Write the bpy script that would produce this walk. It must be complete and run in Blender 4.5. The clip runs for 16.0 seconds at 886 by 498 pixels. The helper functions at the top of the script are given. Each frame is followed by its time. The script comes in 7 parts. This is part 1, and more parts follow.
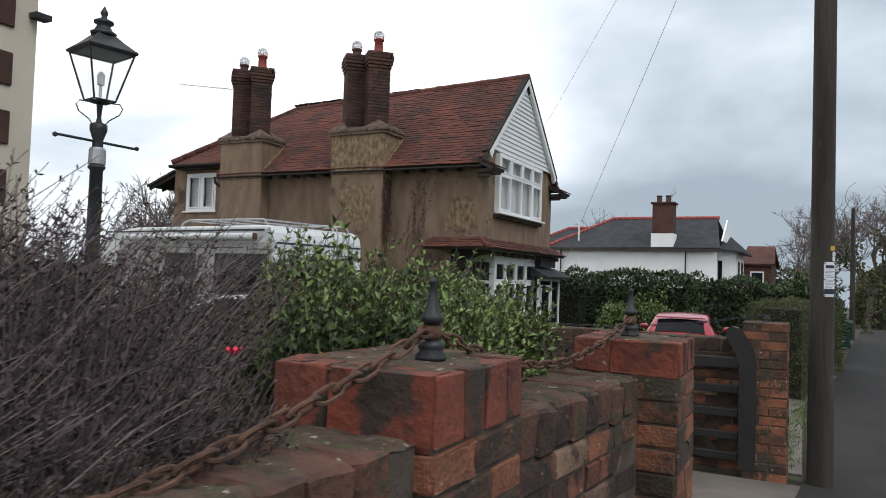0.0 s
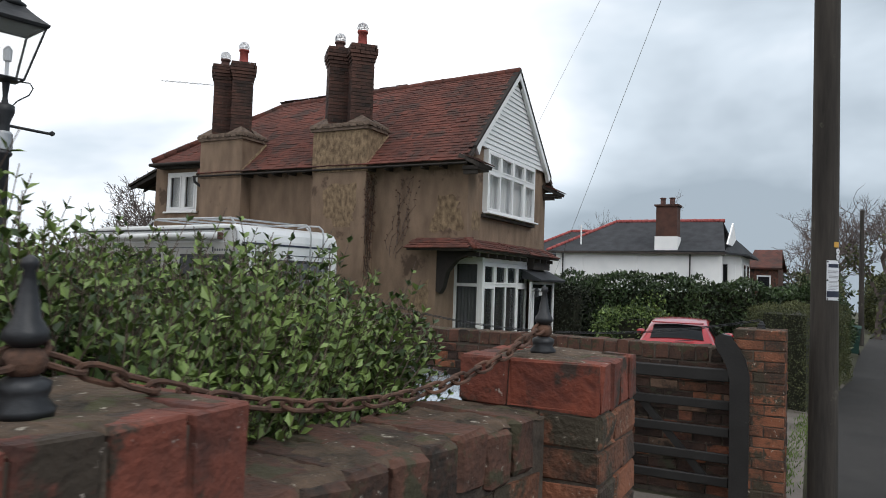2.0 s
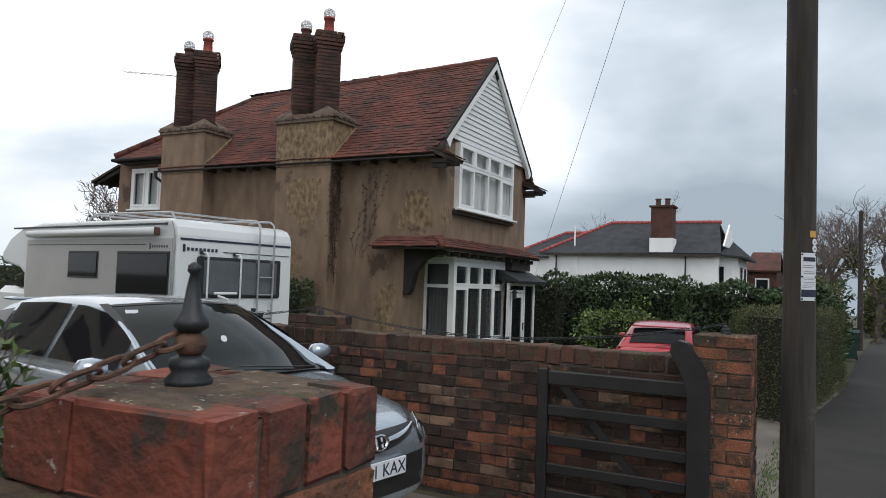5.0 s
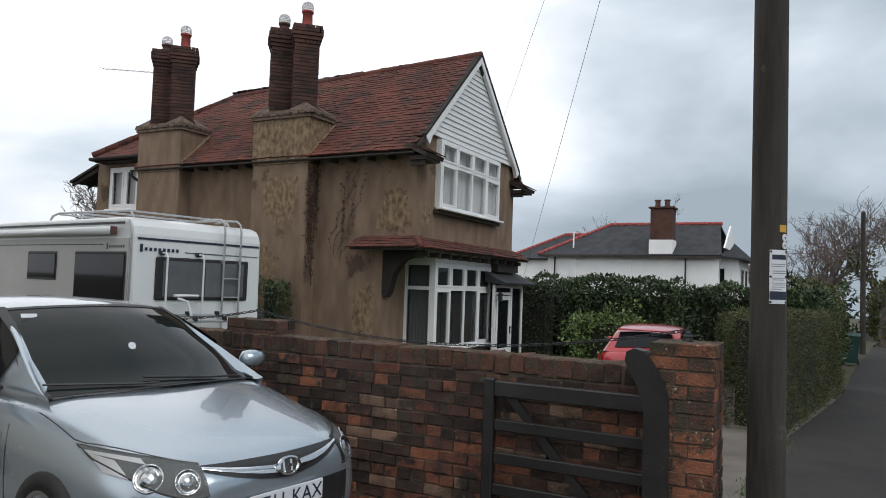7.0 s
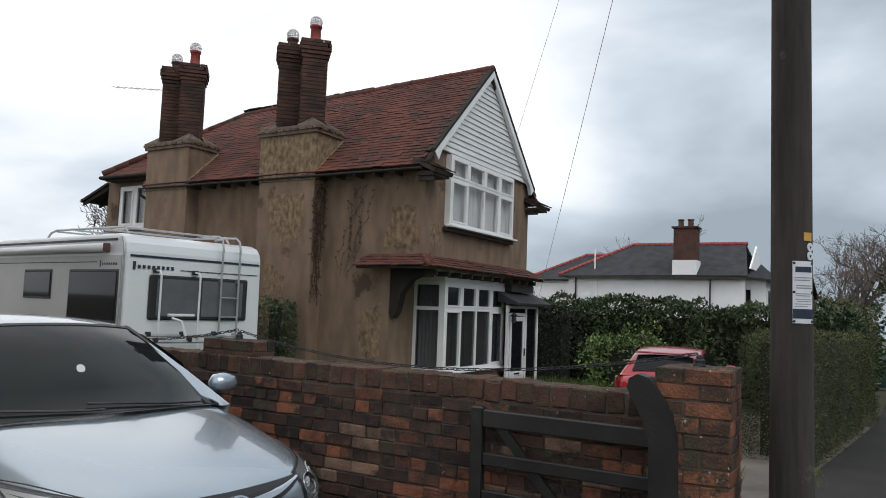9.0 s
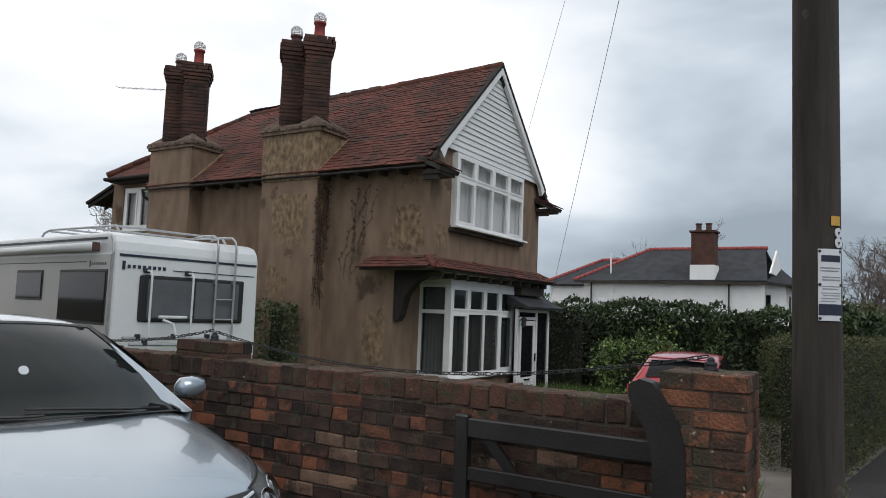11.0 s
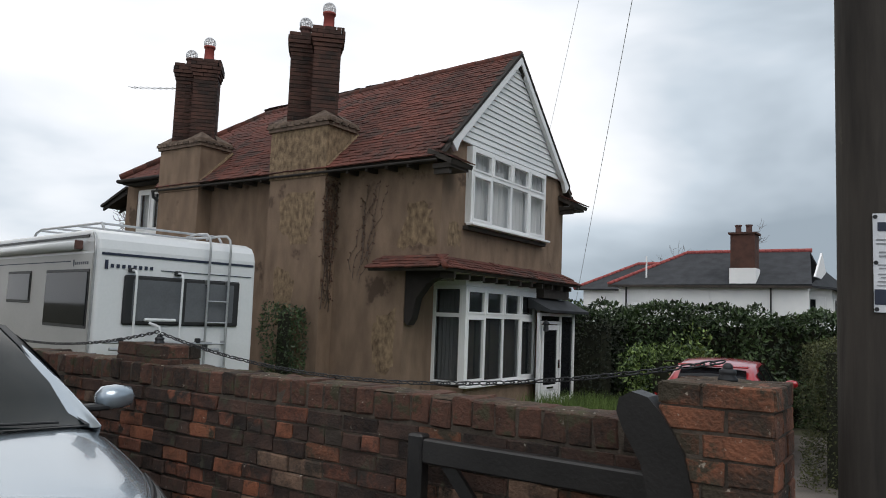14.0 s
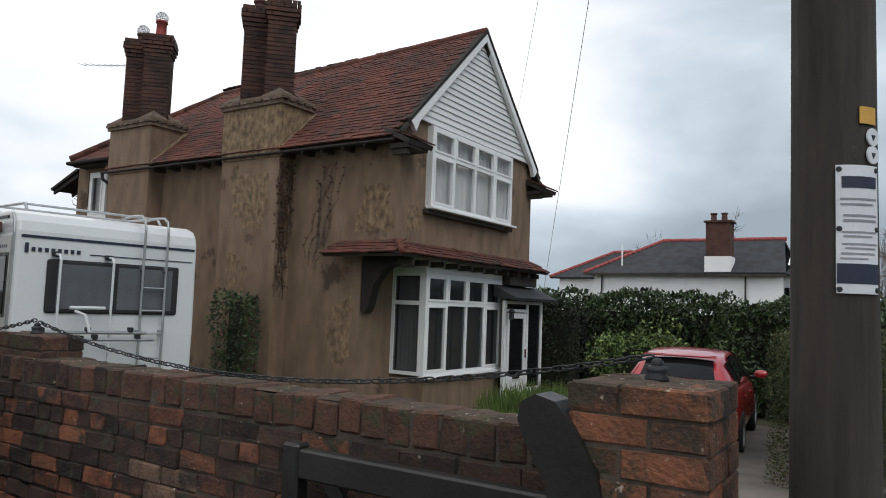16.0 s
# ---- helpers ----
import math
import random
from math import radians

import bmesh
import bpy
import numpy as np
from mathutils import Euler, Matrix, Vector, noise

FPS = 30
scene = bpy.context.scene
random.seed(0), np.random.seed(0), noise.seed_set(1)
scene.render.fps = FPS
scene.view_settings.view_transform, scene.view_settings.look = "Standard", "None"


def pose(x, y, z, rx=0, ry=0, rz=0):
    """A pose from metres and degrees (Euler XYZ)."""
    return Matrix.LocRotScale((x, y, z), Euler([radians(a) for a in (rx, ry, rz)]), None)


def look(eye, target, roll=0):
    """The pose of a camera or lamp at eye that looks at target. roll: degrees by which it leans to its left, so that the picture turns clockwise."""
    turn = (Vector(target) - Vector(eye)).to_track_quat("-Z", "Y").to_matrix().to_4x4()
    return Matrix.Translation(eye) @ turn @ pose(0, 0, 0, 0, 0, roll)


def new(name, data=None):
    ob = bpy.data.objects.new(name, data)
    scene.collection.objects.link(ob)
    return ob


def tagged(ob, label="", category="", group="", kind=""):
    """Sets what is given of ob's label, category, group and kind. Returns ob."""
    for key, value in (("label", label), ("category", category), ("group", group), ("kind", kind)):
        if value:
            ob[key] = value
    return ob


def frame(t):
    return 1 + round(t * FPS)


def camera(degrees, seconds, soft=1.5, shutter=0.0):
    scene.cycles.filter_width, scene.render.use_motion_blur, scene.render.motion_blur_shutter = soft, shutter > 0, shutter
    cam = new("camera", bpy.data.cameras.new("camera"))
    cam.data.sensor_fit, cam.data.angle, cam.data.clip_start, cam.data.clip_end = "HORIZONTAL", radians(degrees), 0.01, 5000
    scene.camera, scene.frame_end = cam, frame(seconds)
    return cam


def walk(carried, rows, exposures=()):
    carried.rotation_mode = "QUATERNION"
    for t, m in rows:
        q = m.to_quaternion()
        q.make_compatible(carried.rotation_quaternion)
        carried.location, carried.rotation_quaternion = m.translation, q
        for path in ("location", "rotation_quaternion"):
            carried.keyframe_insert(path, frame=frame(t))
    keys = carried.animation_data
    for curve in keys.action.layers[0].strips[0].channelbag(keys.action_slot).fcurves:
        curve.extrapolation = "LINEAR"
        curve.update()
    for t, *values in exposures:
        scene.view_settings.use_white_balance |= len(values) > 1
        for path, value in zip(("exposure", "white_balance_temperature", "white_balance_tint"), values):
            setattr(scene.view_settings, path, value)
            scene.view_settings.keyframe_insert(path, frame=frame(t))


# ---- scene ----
cam = camera(63.2, 16.0, soft=0.95, shutter=0.25)
METRES, EYE, TILT, LEAN, TURN = 5.6, 1.6, 0.0, 0.0, 27.3
ROWS = [
    (0.0, 0.0, 0.0, 0.0, -0.07, 2.17, -1.89),
    (0.5, 0.031, 0.0252, 0.0029, -0.05, 2.45, -1.84),
    (1.0, 0.0489, 0.0735, -0.0005, 0.12, 2.49, -1.88),
    (1.5, 0.0597, 0.113, 0.0, 0.22, 2.49, -1.87),
    (2.0, 0.0834, 0.1406, -0.0029, 0.48, 2.49, -1.93),
    (2.5, 0.1137, 0.1638, -0.0014, 0.88, 2.52, -1.94),
    (3.0, 0.1289, 0.1895, -0.0032, 1.25, 2.48, -1.93),
    (3.5, 0.143, 0.2304, -0.0006, 1.25, 2.53, -1.96),
    (4.0, 0.1642, 0.2538, -0.0036, 0.94, 2.75, -1.95),
    (6.5, 0.2583, 0.3834, -0.0084, 0.44, 2.69, -2.08),
    (7.0, 0.284, 0.3988, -0.006, 0.95, 2.91, -2.04),
    (7.5, 0.2925, 0.418, -0.0089, 1.67, 3.04, -2.04),
    (8.0, 0.2919, 0.4511, -0.0064, 2.09, 3.69, -2.07),
    (8.5, 0.2986, 0.473, -0.0081, 2.35, 4.5, -2.1),
    (9.0, 0.3272, 0.4875, -0.0092, 2.78, 4.55, -2.14),
    (11.5, 0.3711, 0.5959, -0.0187, 4.59, 5.21, -2.23),
    (12.0, 0.3979, 0.6197, -0.0196, 5.19, 5.43, -2.19),
    (12.5, 0.4037, 0.6463, -0.0203, 5.72, 5.42, -2.14),
    (13.0, 0.3997, 0.6785, -0.0192, 6.16, 5.36, -2.14),
    (13.5, 0.4003, 0.695, -0.0218, 6.59, 5.42, -2.17),
    (14.0, 0.4177, 0.7159, -0.0241, 7.02, 5.38, -2.18),
    (14.5, 0.4437, 0.7383, -0.0235, 7.36, 5.27, -2.11),
    (15.0, 0.4565, 0.7593, -0.0254, 7.26, 4.79, -2.11),
    (15.5, 0.4615, 0.7976, -0.0233, 6.59, 4.61, -2.16),
    (16.0, 0.4689, 0.8215, -0.0244, 5.48, 4.55, -2.16),
]
walk(cam, [(t, pose(0, 0, EYE, TILT, LEAN, TURN) @ pose(METRES * x, METRES * y, METRES * z, 90 + pitch, roll, yaw)) for t, x, y, z, yaw, pitch, roll in ROWS],
     exposures=[(0.0, 0.0), (4.0, -0.03), (9.0, -0.19), (12.5, -0.28), (16.0, -0.19)])

# ---- light ----
world = bpy.data.worlds.new("overcast_sky")
scene.world = world
world.use_nodes = True
wn, wl = world.node_tree.nodes, world.node_tree.links
wn.clear()


def wnode(kind, **kw):
    n = wn.new(kind)
    for k, v in kw.items():
        n.inputs[k].default_value = v
    return n


SUN_EL, SUN_ROT = radians(49), radians(111)
sky = wn.new("ShaderNodeTexSky")
sky.sky_type, sky.sun_disc, sky.sun_elevation, sky.sun_rotation = "NISHITA", False, SUN_EL, SUN_ROT
sky.air_density, sky.dust_density = 1.0, 3.0
tc = wn.new("ShaderNodeTexCoord")
mp = wn.new("ShaderNodeMapping")
mp.inputs["Scale"].default_value = (1.0, 1.0, 2.4)
mp.inputs["Location"].default_value = (0.35, 0.1, 0.0)
wl.new(tc.outputs["Generated"], mp.inputs["Vector"])
cl = wnode("ShaderNodeTexNoise", Scale=1.7, Detail=5.0, Roughness=0.48, Distortion=0.25)
wl.new(mp.outputs["Vector"], cl.inputs["Vector"])
# the cloud cover is thin towards the west and thick towards the east
grad = wn.new("ShaderNodeVectorMath")
grad.operation = "DOT_PRODUCT"
grad.inputs[1].default_value = (-0.62, -0.30, 0.10)
wl.new(tc.outputs["Generated"], grad.inputs[0])
addn = wn.new("ShaderNodeMath")
addn.operation = "MULTIPLY_ADD"
wl.new(grad.outputs["Value"], addn.inputs[0])
addn.inputs[1].default_value = 0.55
sep = wn.new("ShaderNodeSeparateXYZ")
wl.new(tc.outputs["Generated"], sep.inputs[0])
low = wn.new("ShaderNodeMapRange")
low.inputs["From Min"].default_value, low.inputs["From Max"].default_value = 0.0, 0.31
low.inputs["To Min"].default_value, low.inputs["To Max"].default_value = -0.45, -0.17
wl.new(sep.outputs["Z"], low.inputs["Value"])
cn = wn.new("ShaderNodeMath")
cn.operation = "MULTIPLY_ADD"
cn.inputs[1].default_value = 1.45
wl.new(cl.outputs["Fac"], cn.inputs[0])
wl.new(low.outputs["Result"], cn.inputs[2])
wl.new(cn.outputs[0], addn.inputs[2])
ramp = wn.new("ShaderNodeValToRGB")
els = ramp.color_ramp.elements
els[0].position, els[0].color = 0.28, (0.42, 0.50, 0.58, 1)
els[1].position, els[1].color = 0.84, (1.45, 1.45, 1.46, 1)
e = els.new(0.48)
e.color = (0.76, 0.86, 0.96, 1)
e = els.new(0.62)
e.color = (1.11, 1.16, 1.23, 1)
wl.new(addn.outputs[0], ramp.inputs["Fac"])
skm = wn.new("ShaderNodeMix")
skm.data_type = "RGBA"
skm.inputs[0].default_value = 0.93
bgs = wn.new("ShaderNodeVectorMath")
bgs.operation = "SCALE"
bgs.inputs["Scale"].default_value = 0.10
wl.new(sky.outputs["Color"], bgs.inputs[0])
wl.new(bgs.outputs["Vector"], skm.inputs[6])
wl.new(ramp.outputs["Color"], skm.inputs[7])
bg = wnode("ShaderNodeBackground", Strength=1.0)
wl.new(skm.outputs[2], bg.inputs["Color"])
wout = wn.new("ShaderNodeOutputWorld")
wl.new(bg.outputs[0], wout.inputs["Surface"])

sun_data = bpy.data.lights.new("sun", "SUN")
sun_data.energy, sun_data.angle, sun_data.color = 1.3, radians(35), (1.0, 0.97, 0.92)
sun_ob = new("sun", sun_data)
sun_ob.matrix_world = look((18, -7, 22), (0, 0, 0))


# ---- materials ----
def mat(name, c1, c2, scale=4.0, rough=0.8, bump=0.3, fine=60.0, metal=0.0, vary=0.0, island=0.0, spots=None, spot_scale=9.0,
        spot_cut=0.62, flecks=None, fleck_scale=14.0, fleck_cut=0.63, coat=0.0, bump_dist=0.01, stretch=(1, 1, 1), trans=0.0, contrast=0.25):
    """A surface of two colours in blotches, with fine grain, relief and optional spots of a third colour."""
    m = bpy.data.materials.new(name)
    m.use_nodes = True
    nt = m.node_tree
    N, L = nt.nodes, nt.links
    b = N["Principled BSDF"]
    geo = N.new("ShaderNodeNewGeometry")
    mpn = N.new("ShaderNodeMapping")
    mpn.inputs["Scale"].default_value = stretch
    L.new(geo.outputs["Position"], mpn.inputs["Vector"])
    big = N.new("ShaderNodeTexNoise")
    big.inputs["Scale"].default_value, big.inputs["Detail"].default_value = scale, 5.0
    small = N.new("ShaderNodeTexNoise")
    small.inputs["Scale"].default_value, small.inputs["Detail"].default_value = fine, 3.0
    for n in (big, small):
        L.new(mpn.outputs["Vector"], n.inputs["Vector"])
    blend = N.new("ShaderNodeMath")
    blend.operation = "MULTIPLY_ADD"
    L.new(small.outputs["Fac"], blend.inputs[0])
    blend.inputs[1].default_value = 0.45
    L.new(big.outputs["Fac"], blend.inputs[2])
    top = blend.outputs[0]
    for amount, socket in ((vary, "info"), (island, "island")):
        if amount:
            src = N.new("ShaderNodeObjectInfo").outputs["Random"] if socket == "info" else geo.outputs["Random Per Island"]
            a = N.new("ShaderNodeMath")
            a.operation = "MULTIPLY_ADD"
            L.new(src, a.inputs[0])
            a.inputs[1].default_value = amount
            L.new(top, a.inputs[2])
            s = N.new("ShaderNodeMath")
            s.operation = "SUBTRACT"
            L.new(a.outputs[0], s.inputs[0])
            s.inputs[1].default_value = amount / 2
            top = s.outputs[0]
    r = N.new("ShaderNodeValToRGB")
    r.color_ramp.elements[0].position, r.color_ramp.elements[0].color = 0.725 - contrast, (*c1, 1)
    r.color_ramp.elements[1].position, r.color_ramp.elements[1].color = 0.725 + contrast, (*c2, 1)
    L.new(top, r.inputs["Fac"])
    col = r.outputs["Color"]
    for s_col, s_scale, s_cut in ((spots, spot_scale, spot_cut), (flecks, fleck_scale, fleck_cut)):
        if not s_col:
            continue
        v = N.new("ShaderNodeTexNoise")
        v.inputs["Scale"].default_value, v.inputs["Detail"].default_value, v.inputs["Roughness"].default_value = s_scale, 6.0, 0.65
        L.new(geo.outputs["Position"], v.inputs["Vector"])
        sr = N.new("ShaderNodeValToRGB")
        sr.color_ramp.elements[0].position, sr.color_ramp.elements[1].position = s_cut, s_cut + 0.06
        L.new(v.outputs["Fac"], sr.inputs["Fac"])
        mx = N.new("ShaderNodeMix")
        mx.data_type = "RGBA"
        L.new(sr.outputs["Color"], mx.inputs[0])
        L.new(col, mx.inputs[6])
        mx.inputs[7].default_value = (*s_col, 1)
        col = mx.outputs[2]
    L.new(col, b.inputs["Base Color"])
    b.inputs["Roughness"].default_value, b.inputs["Metallic"].default_value = rough, metal
    b.inputs["Coat Weight"].default_value = coat
    if trans:
        b.inputs["Subsurface Weight"].default_value = trans
        b.inputs["Subsurface Radius"].default_value = (0.01, 0.02, 0.005)
    if bump:
        bp = N.new("ShaderNodeBump")
        bp.inputs["Strength"].default_value, bp.inputs["Distance"].default_value = bump, bump_dist
        L.new(blend.outputs[0], bp.inputs["Height"])
        L.new(bp.outputs["Normal"], b.inputs["Normal"])
    return m


def glass_mat(name, tint, rough=0.03, alpha=0.55, gloss=0.5, ior=1.5):
    """A dark pane: gloss over a see-through tint."""
    m = bpy.data.materials.new(name)
    m.use_nodes = True
    b = m.node_tree.nodes["Principled BSDF"]
    b.inputs["Base Color"].default_value = (*tint, 1)
    b.inputs["Roughness"].default_value, b.inputs["IOR"].default_value = rough, ior
    b.inputs["Alpha"].default_value = alpha
    b.inputs["Specular IOR Level"].default_value = gloss
    return m


M = dict(
    brick=mat("old_red_brick", (0.050, 0.027, 0.021), (0.23, 0.084, 0.048), 9, 0.92, 1.0, 70, vary=0.35, spots=(0.030, 0.023, 0.019), spot_scale=3.0, spot_cut=0.52, flecks=(0.30, 0.25, 0.21), fleck_scale=30, fleck_cut=0.655, bump_dist=0.014),
    brick_dark=mat("sooty_dark_brick", (0.020, 0.015, 0.013), (0.085, 0.046, 0.034), 8, 0.95, 1.0, 70, vary=0.35, spots=(0.055, 0.052, 0.034), spot_scale=6, spot_cut=0.58, flecks=(0.28, 0.26, 0.22), fleck_scale=34, fleck_cut=0.66, bump_dist=0.014),
    brick_orange=mat("bright_orange_brick", (0.085, 0.038, 0.024), (0.36, 0.128, 0.066), 9, 0.92, 1.0, 70, vary=0.30, spots=(0.040, 0.028, 0.022), spot_scale=3.0, spot_cut=0.54, flecks=(0.40, 0.32, 0.26), fleck_scale=24, fleck_cut=0.66, bump_dist=0.014),
    brick_tan=mat("dusty_tan_brick", (0.070, 0.048, 0.036), (0.27, 0.165, 0.112), 9, 0.92, 1.0, 70, vary=0.30, spots=(0.040, 0.030, 0.023), spot_scale=3.0, spot_cut=0.53, flecks=(0.40, 0.36, 0.31), fleck_scale=26, fleck_cut=0.66, bump_dist=0.014),
    brick_pale=mat("weathered_brick", (0.045, 0.030, 0.022), (0.25, 0.095, 0.050), 7, 0.93, 1.0, 70, vary=0.5, spots=(0.050, 0.040, 0.026), spot_scale=4.5, spot_cut=0.52, flecks=(0.36, 0.31, 0.25), fleck_scale=32, fleck_cut=0.63, bump_dist=0.018),
    coping=mat("mossy_coping_brick", (0.024, 0.018, 0.014), (0.125, 0.056, 0.038), 8, 0.97, 1.0, 60, vary=0.4, spots=(0.052, 0.046, 0.026), spot_scale=8, spot_cut=0.54, flecks=(0.36, 0.33, 0.28), fleck_scale=42, fleck_cut=0.655, bump_dist=0.016),
    stone_red=mat("red_pier_block", (0.045, 0.022, 0.018), (0.21, 0.058, 0.036), 6, 0.92, 1.0, 50, vary=0.4, spots=(0.042, 0.031, 0.022), spot_scale=7, spot_cut=0.52, flecks=(0.40, 0.35, 0.31), fleck_scale=44, fleck_cut=0.655, bump_dist=0.016),
    rubbed=mat("rubbed_red_brick", (0.095, 0.028, 0.019), (0.27, 0.066, 0.035), 7, 0.9, 1.0, 50, spots=(0.045, 0.030, 0.023), spot_scale=6, spot_cut=0.55, flecks=(0.36, 0.31, 0.28), fleck_scale=44, fleck_cut=0.67, bump_dist=0.014),
    mortar=mat("old_mortar", (0.034, 0.027, 0.022), (0.125, 0.100, 0.078), 9, 0.97, 0.9, 90),
    pebble=mat("brown_pebbledash", (0.120, 0.080, 0.055), (0.290, 0.203, 0.142), 2.6, 0.97, 1.0, 150, bump_dist=0.02, spots=(0.098, 0.065, 0.045), spot_scale=1.1, spot_cut=0.60, stretch=(1.6, 1.6, 0.55), contrast=0.36),
    pebble_pale=mat("flaking_pebbledash", (0.105, 0.070, 0.043), (0.315, 0.225, 0.138), 13.0, 0.97, 1.0, 80, bump_dist=0.03, stretch=(1, 1, 0.6), contrast=0.20),
    tile=mat("clay_roof_tile", (0.022, 0.014, 0.012), (0.150, 0.046, 0.032), 1.1, 0.95, 0.7, 26, vary=0.20, island=0.22, spots=(0.058, 0.030, 0.024), spot_scale=1.6, spot_cut=0.53, flecks=(0.17, 0.070, 0.045), fleck_scale=5, fleck_cut=0.645, contrast=0.30),
    tile_grey=mat("mossy_cap_tile", (0.060, 0.043, 0.033), (0.20, 0.145, 0.11), 9, 0.95, 1.0, 60, island=0.3, bump_dist=0.03),
    stack=mat("sooty_chimney_brick", (0.018, 0.0125, 0.011), (0.095, 0.043, 0.032), 2.2, 0.92, 0.8, 60, island=0.30),
    pot_red=mat("red_clay_pot", (0.20, 0.038, 0.032), (0.34, 0.068, 0.055), 8, 0.8, 0.3),
    pot_dark=mat("sooty_clay_pot", (0.05, 0.03, 0.026), (0.14, 0.065, 0.055), 8, 0.85, 0.3),
    white=mat("white_upvc", (0.74, 0.75, 0.76), (0.84, 0.84, 0.84), 3, 0.35, 0.05, 40),
    board=mat("white_weatherboard", (0.62, 0.64, 0.65), (0.80, 0.81, 0.82), 3, 0.5, 0.2, 40, stretch=(1, 0.3, 4)),
    render_white=mat("white_render", (0.78, 0.79, 0.80), (0.88, 0.88, 0.88), 1.2, 0.9, 0.4, 60),
    cream=mat("cream_render", (0.48, 0.42, 0.34), (0.60, 0.54, 0.45), 1.2, 0.9, 0.5, 60),
    slate=mat("grey_roof_slate", (0.022, 0.024, 0.028), (0.048, 0.051, 0.058), 2, 0.9, 0.4, 30, island=0.3),
    ridge_red=mat("red_ridge_tile", (0.25, 0.05, 0.05), (0.38, 0.09, 0.08), 6, 0.8, 0.3),
    timber_dark=mat("dark_stained_timber", (0.022, 0.018, 0.016), (0.06, 0.048, 0.04), 3, 0.8, 0.5, 50, stretch=(1, 1, 0.25)),
    gate=mat("weathered_black_gate_paint", (0.0085, 0.008, 0.008), (0.022, 0.0205, 0.020), 5, 0.42, 0.3, 60, spots=(0.16, 0.15, 0.14), spot_scale=18, spot_cut=0.70),
    pole=mat("creosoted_pole_wood", (0.014, 0.012, 0.0105), (0.060, 0.051, 0.043), 7, 0.92, 1.0, 45, stretch=(1, 1, 0.10), spots=(0.085, 0.078, 0.062), spot_scale=4, spot_cut=0.64),
    iron=mat("black_cast_iron", (0.014, 0.015, 0.017), (0.035, 0.037, 0.042), 10, 0.5, 0.3, 70, metal=0.2),
    rust=mat("rusty_iron", (0.040, 0.024, 0.018), (0.15, 0.075, 0.048), 20, 0.9, 0.6, 120),
    tarmac=mat("worn_tarmac", (0.0125, 0.0112, 0.0103), (0.029, 0.0258, 0.0235), 1.5, 0.95, 0.8, 150, flecks=(0.07, 0.062, 0.052), fleck_scale=24, fleck_cut=0.68),
    paving=mat("concrete_apron", (0.085, 0.074, 0.064), (0.17, 0.15, 0.13), 2.0, 0.95, 0.6, 90),
    soil=mat("garden_soil_and_moss", (0.040, 0.032, 0.022), (0.07, 0.075, 0.035), 2.0, 1.0, 1.0, 50),
    grass=mat("rough_grass", (0.045, 0.075, 0.018), (0.15, 0.22, 0.055), 3.0, 0.95, 0.9, 80, island=0.3),
    silver=mat("silver_car_paint", (0.35, 0.41, 0.465), (0.38, 0.44, 0.495), 2, 0.24, 0.0, 40, metal=0.6, coat=1.0),
    red_paint=mat("red_car_paint", (0.36, 0.012, 0.02), (0.42, 0.02, 0.03), 2, 0.3, 0.0, 40, coat=0.9),
    black_plastic=mat("black_plastic", (0.012, 0.012, 0.013), (0.022, 0.022, 0.024), 9, 0.5, 0.1),
    rubber=mat("tyre_rubber", (0.014, 0.014, 0.014), (0.028, 0.027, 0.026), 9, 0.85, 0.3),
    chrome=mat("chrome", (0.70, 0.71, 0.72), (0.80, 0.80, 0.81), 5, 0.12, 0.0, metal=1.0),
    alloy=mat("alloy_wheel", (0.40, 0.41, 0.42), (0.52, 0.52, 0.53), 5, 0.35, 0.05, metal=0.9),
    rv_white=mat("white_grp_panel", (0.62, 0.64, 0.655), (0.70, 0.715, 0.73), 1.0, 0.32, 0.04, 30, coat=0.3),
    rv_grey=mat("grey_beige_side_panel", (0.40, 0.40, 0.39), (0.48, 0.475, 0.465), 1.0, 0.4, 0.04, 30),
    alu=mat("dull_aluminium", (0.36, 0.37, 0.38), (0.50, 0.51, 0.52), 8, 0.4, 0.1, metal=0.8),
    navy=mat("navy_print", (0.012, 0.018, 0.04), (0.02, 0.028, 0.055), 9, 0.5, 0.0),
    paper=mat("printed_notice_sheet", (0.62, 0.64, 0.68), (0.72, 0.74, 0.78), 9, 0.45, 0.05),
    grey_ink=mat("grey_print", (0.22, 0.23, 0.25), (0.30, 0.31, 0.33), 9, 0.5, 0.0),
    yellow=mat("yellow_plate", (0.55, 0.30, 0.05), (0.68, 0.40, 0.08), 9, 0.5, 0.1),
    lead=mat("grey_lead_sheet", (0.17, 0.175, 0.185), (0.28, 0.285, 0.29), 4, 0.6, 0.3),
    leaf=mat("privet_leaf", (0.026, 0.054, 0.012), (0.185, 0.265, 0.070), 3.0, 0.5, 0.1, 30, island=0.7),
    leaf_dark=mat("laurel_leaf", (0.011, 0.024, 0.0085), (0.066, 0.110, 0.036), 1.2, 0.5, 0.1, 20, island=0.55),
    leaf_box=mat("clipped_hedge_leaf", (0.022, 0.030, 0.009), (0.100, 0.108, 0.034), 1.2, 0.7, 0.1, 20, island=0.5),
    leaf_brown=mat("faded_heath_leaf", (0.018, 0.0125, 0.0145), (0.088, 0.060, 0.070), 5.0, 0.8, 0.1, 40, island=0.8),
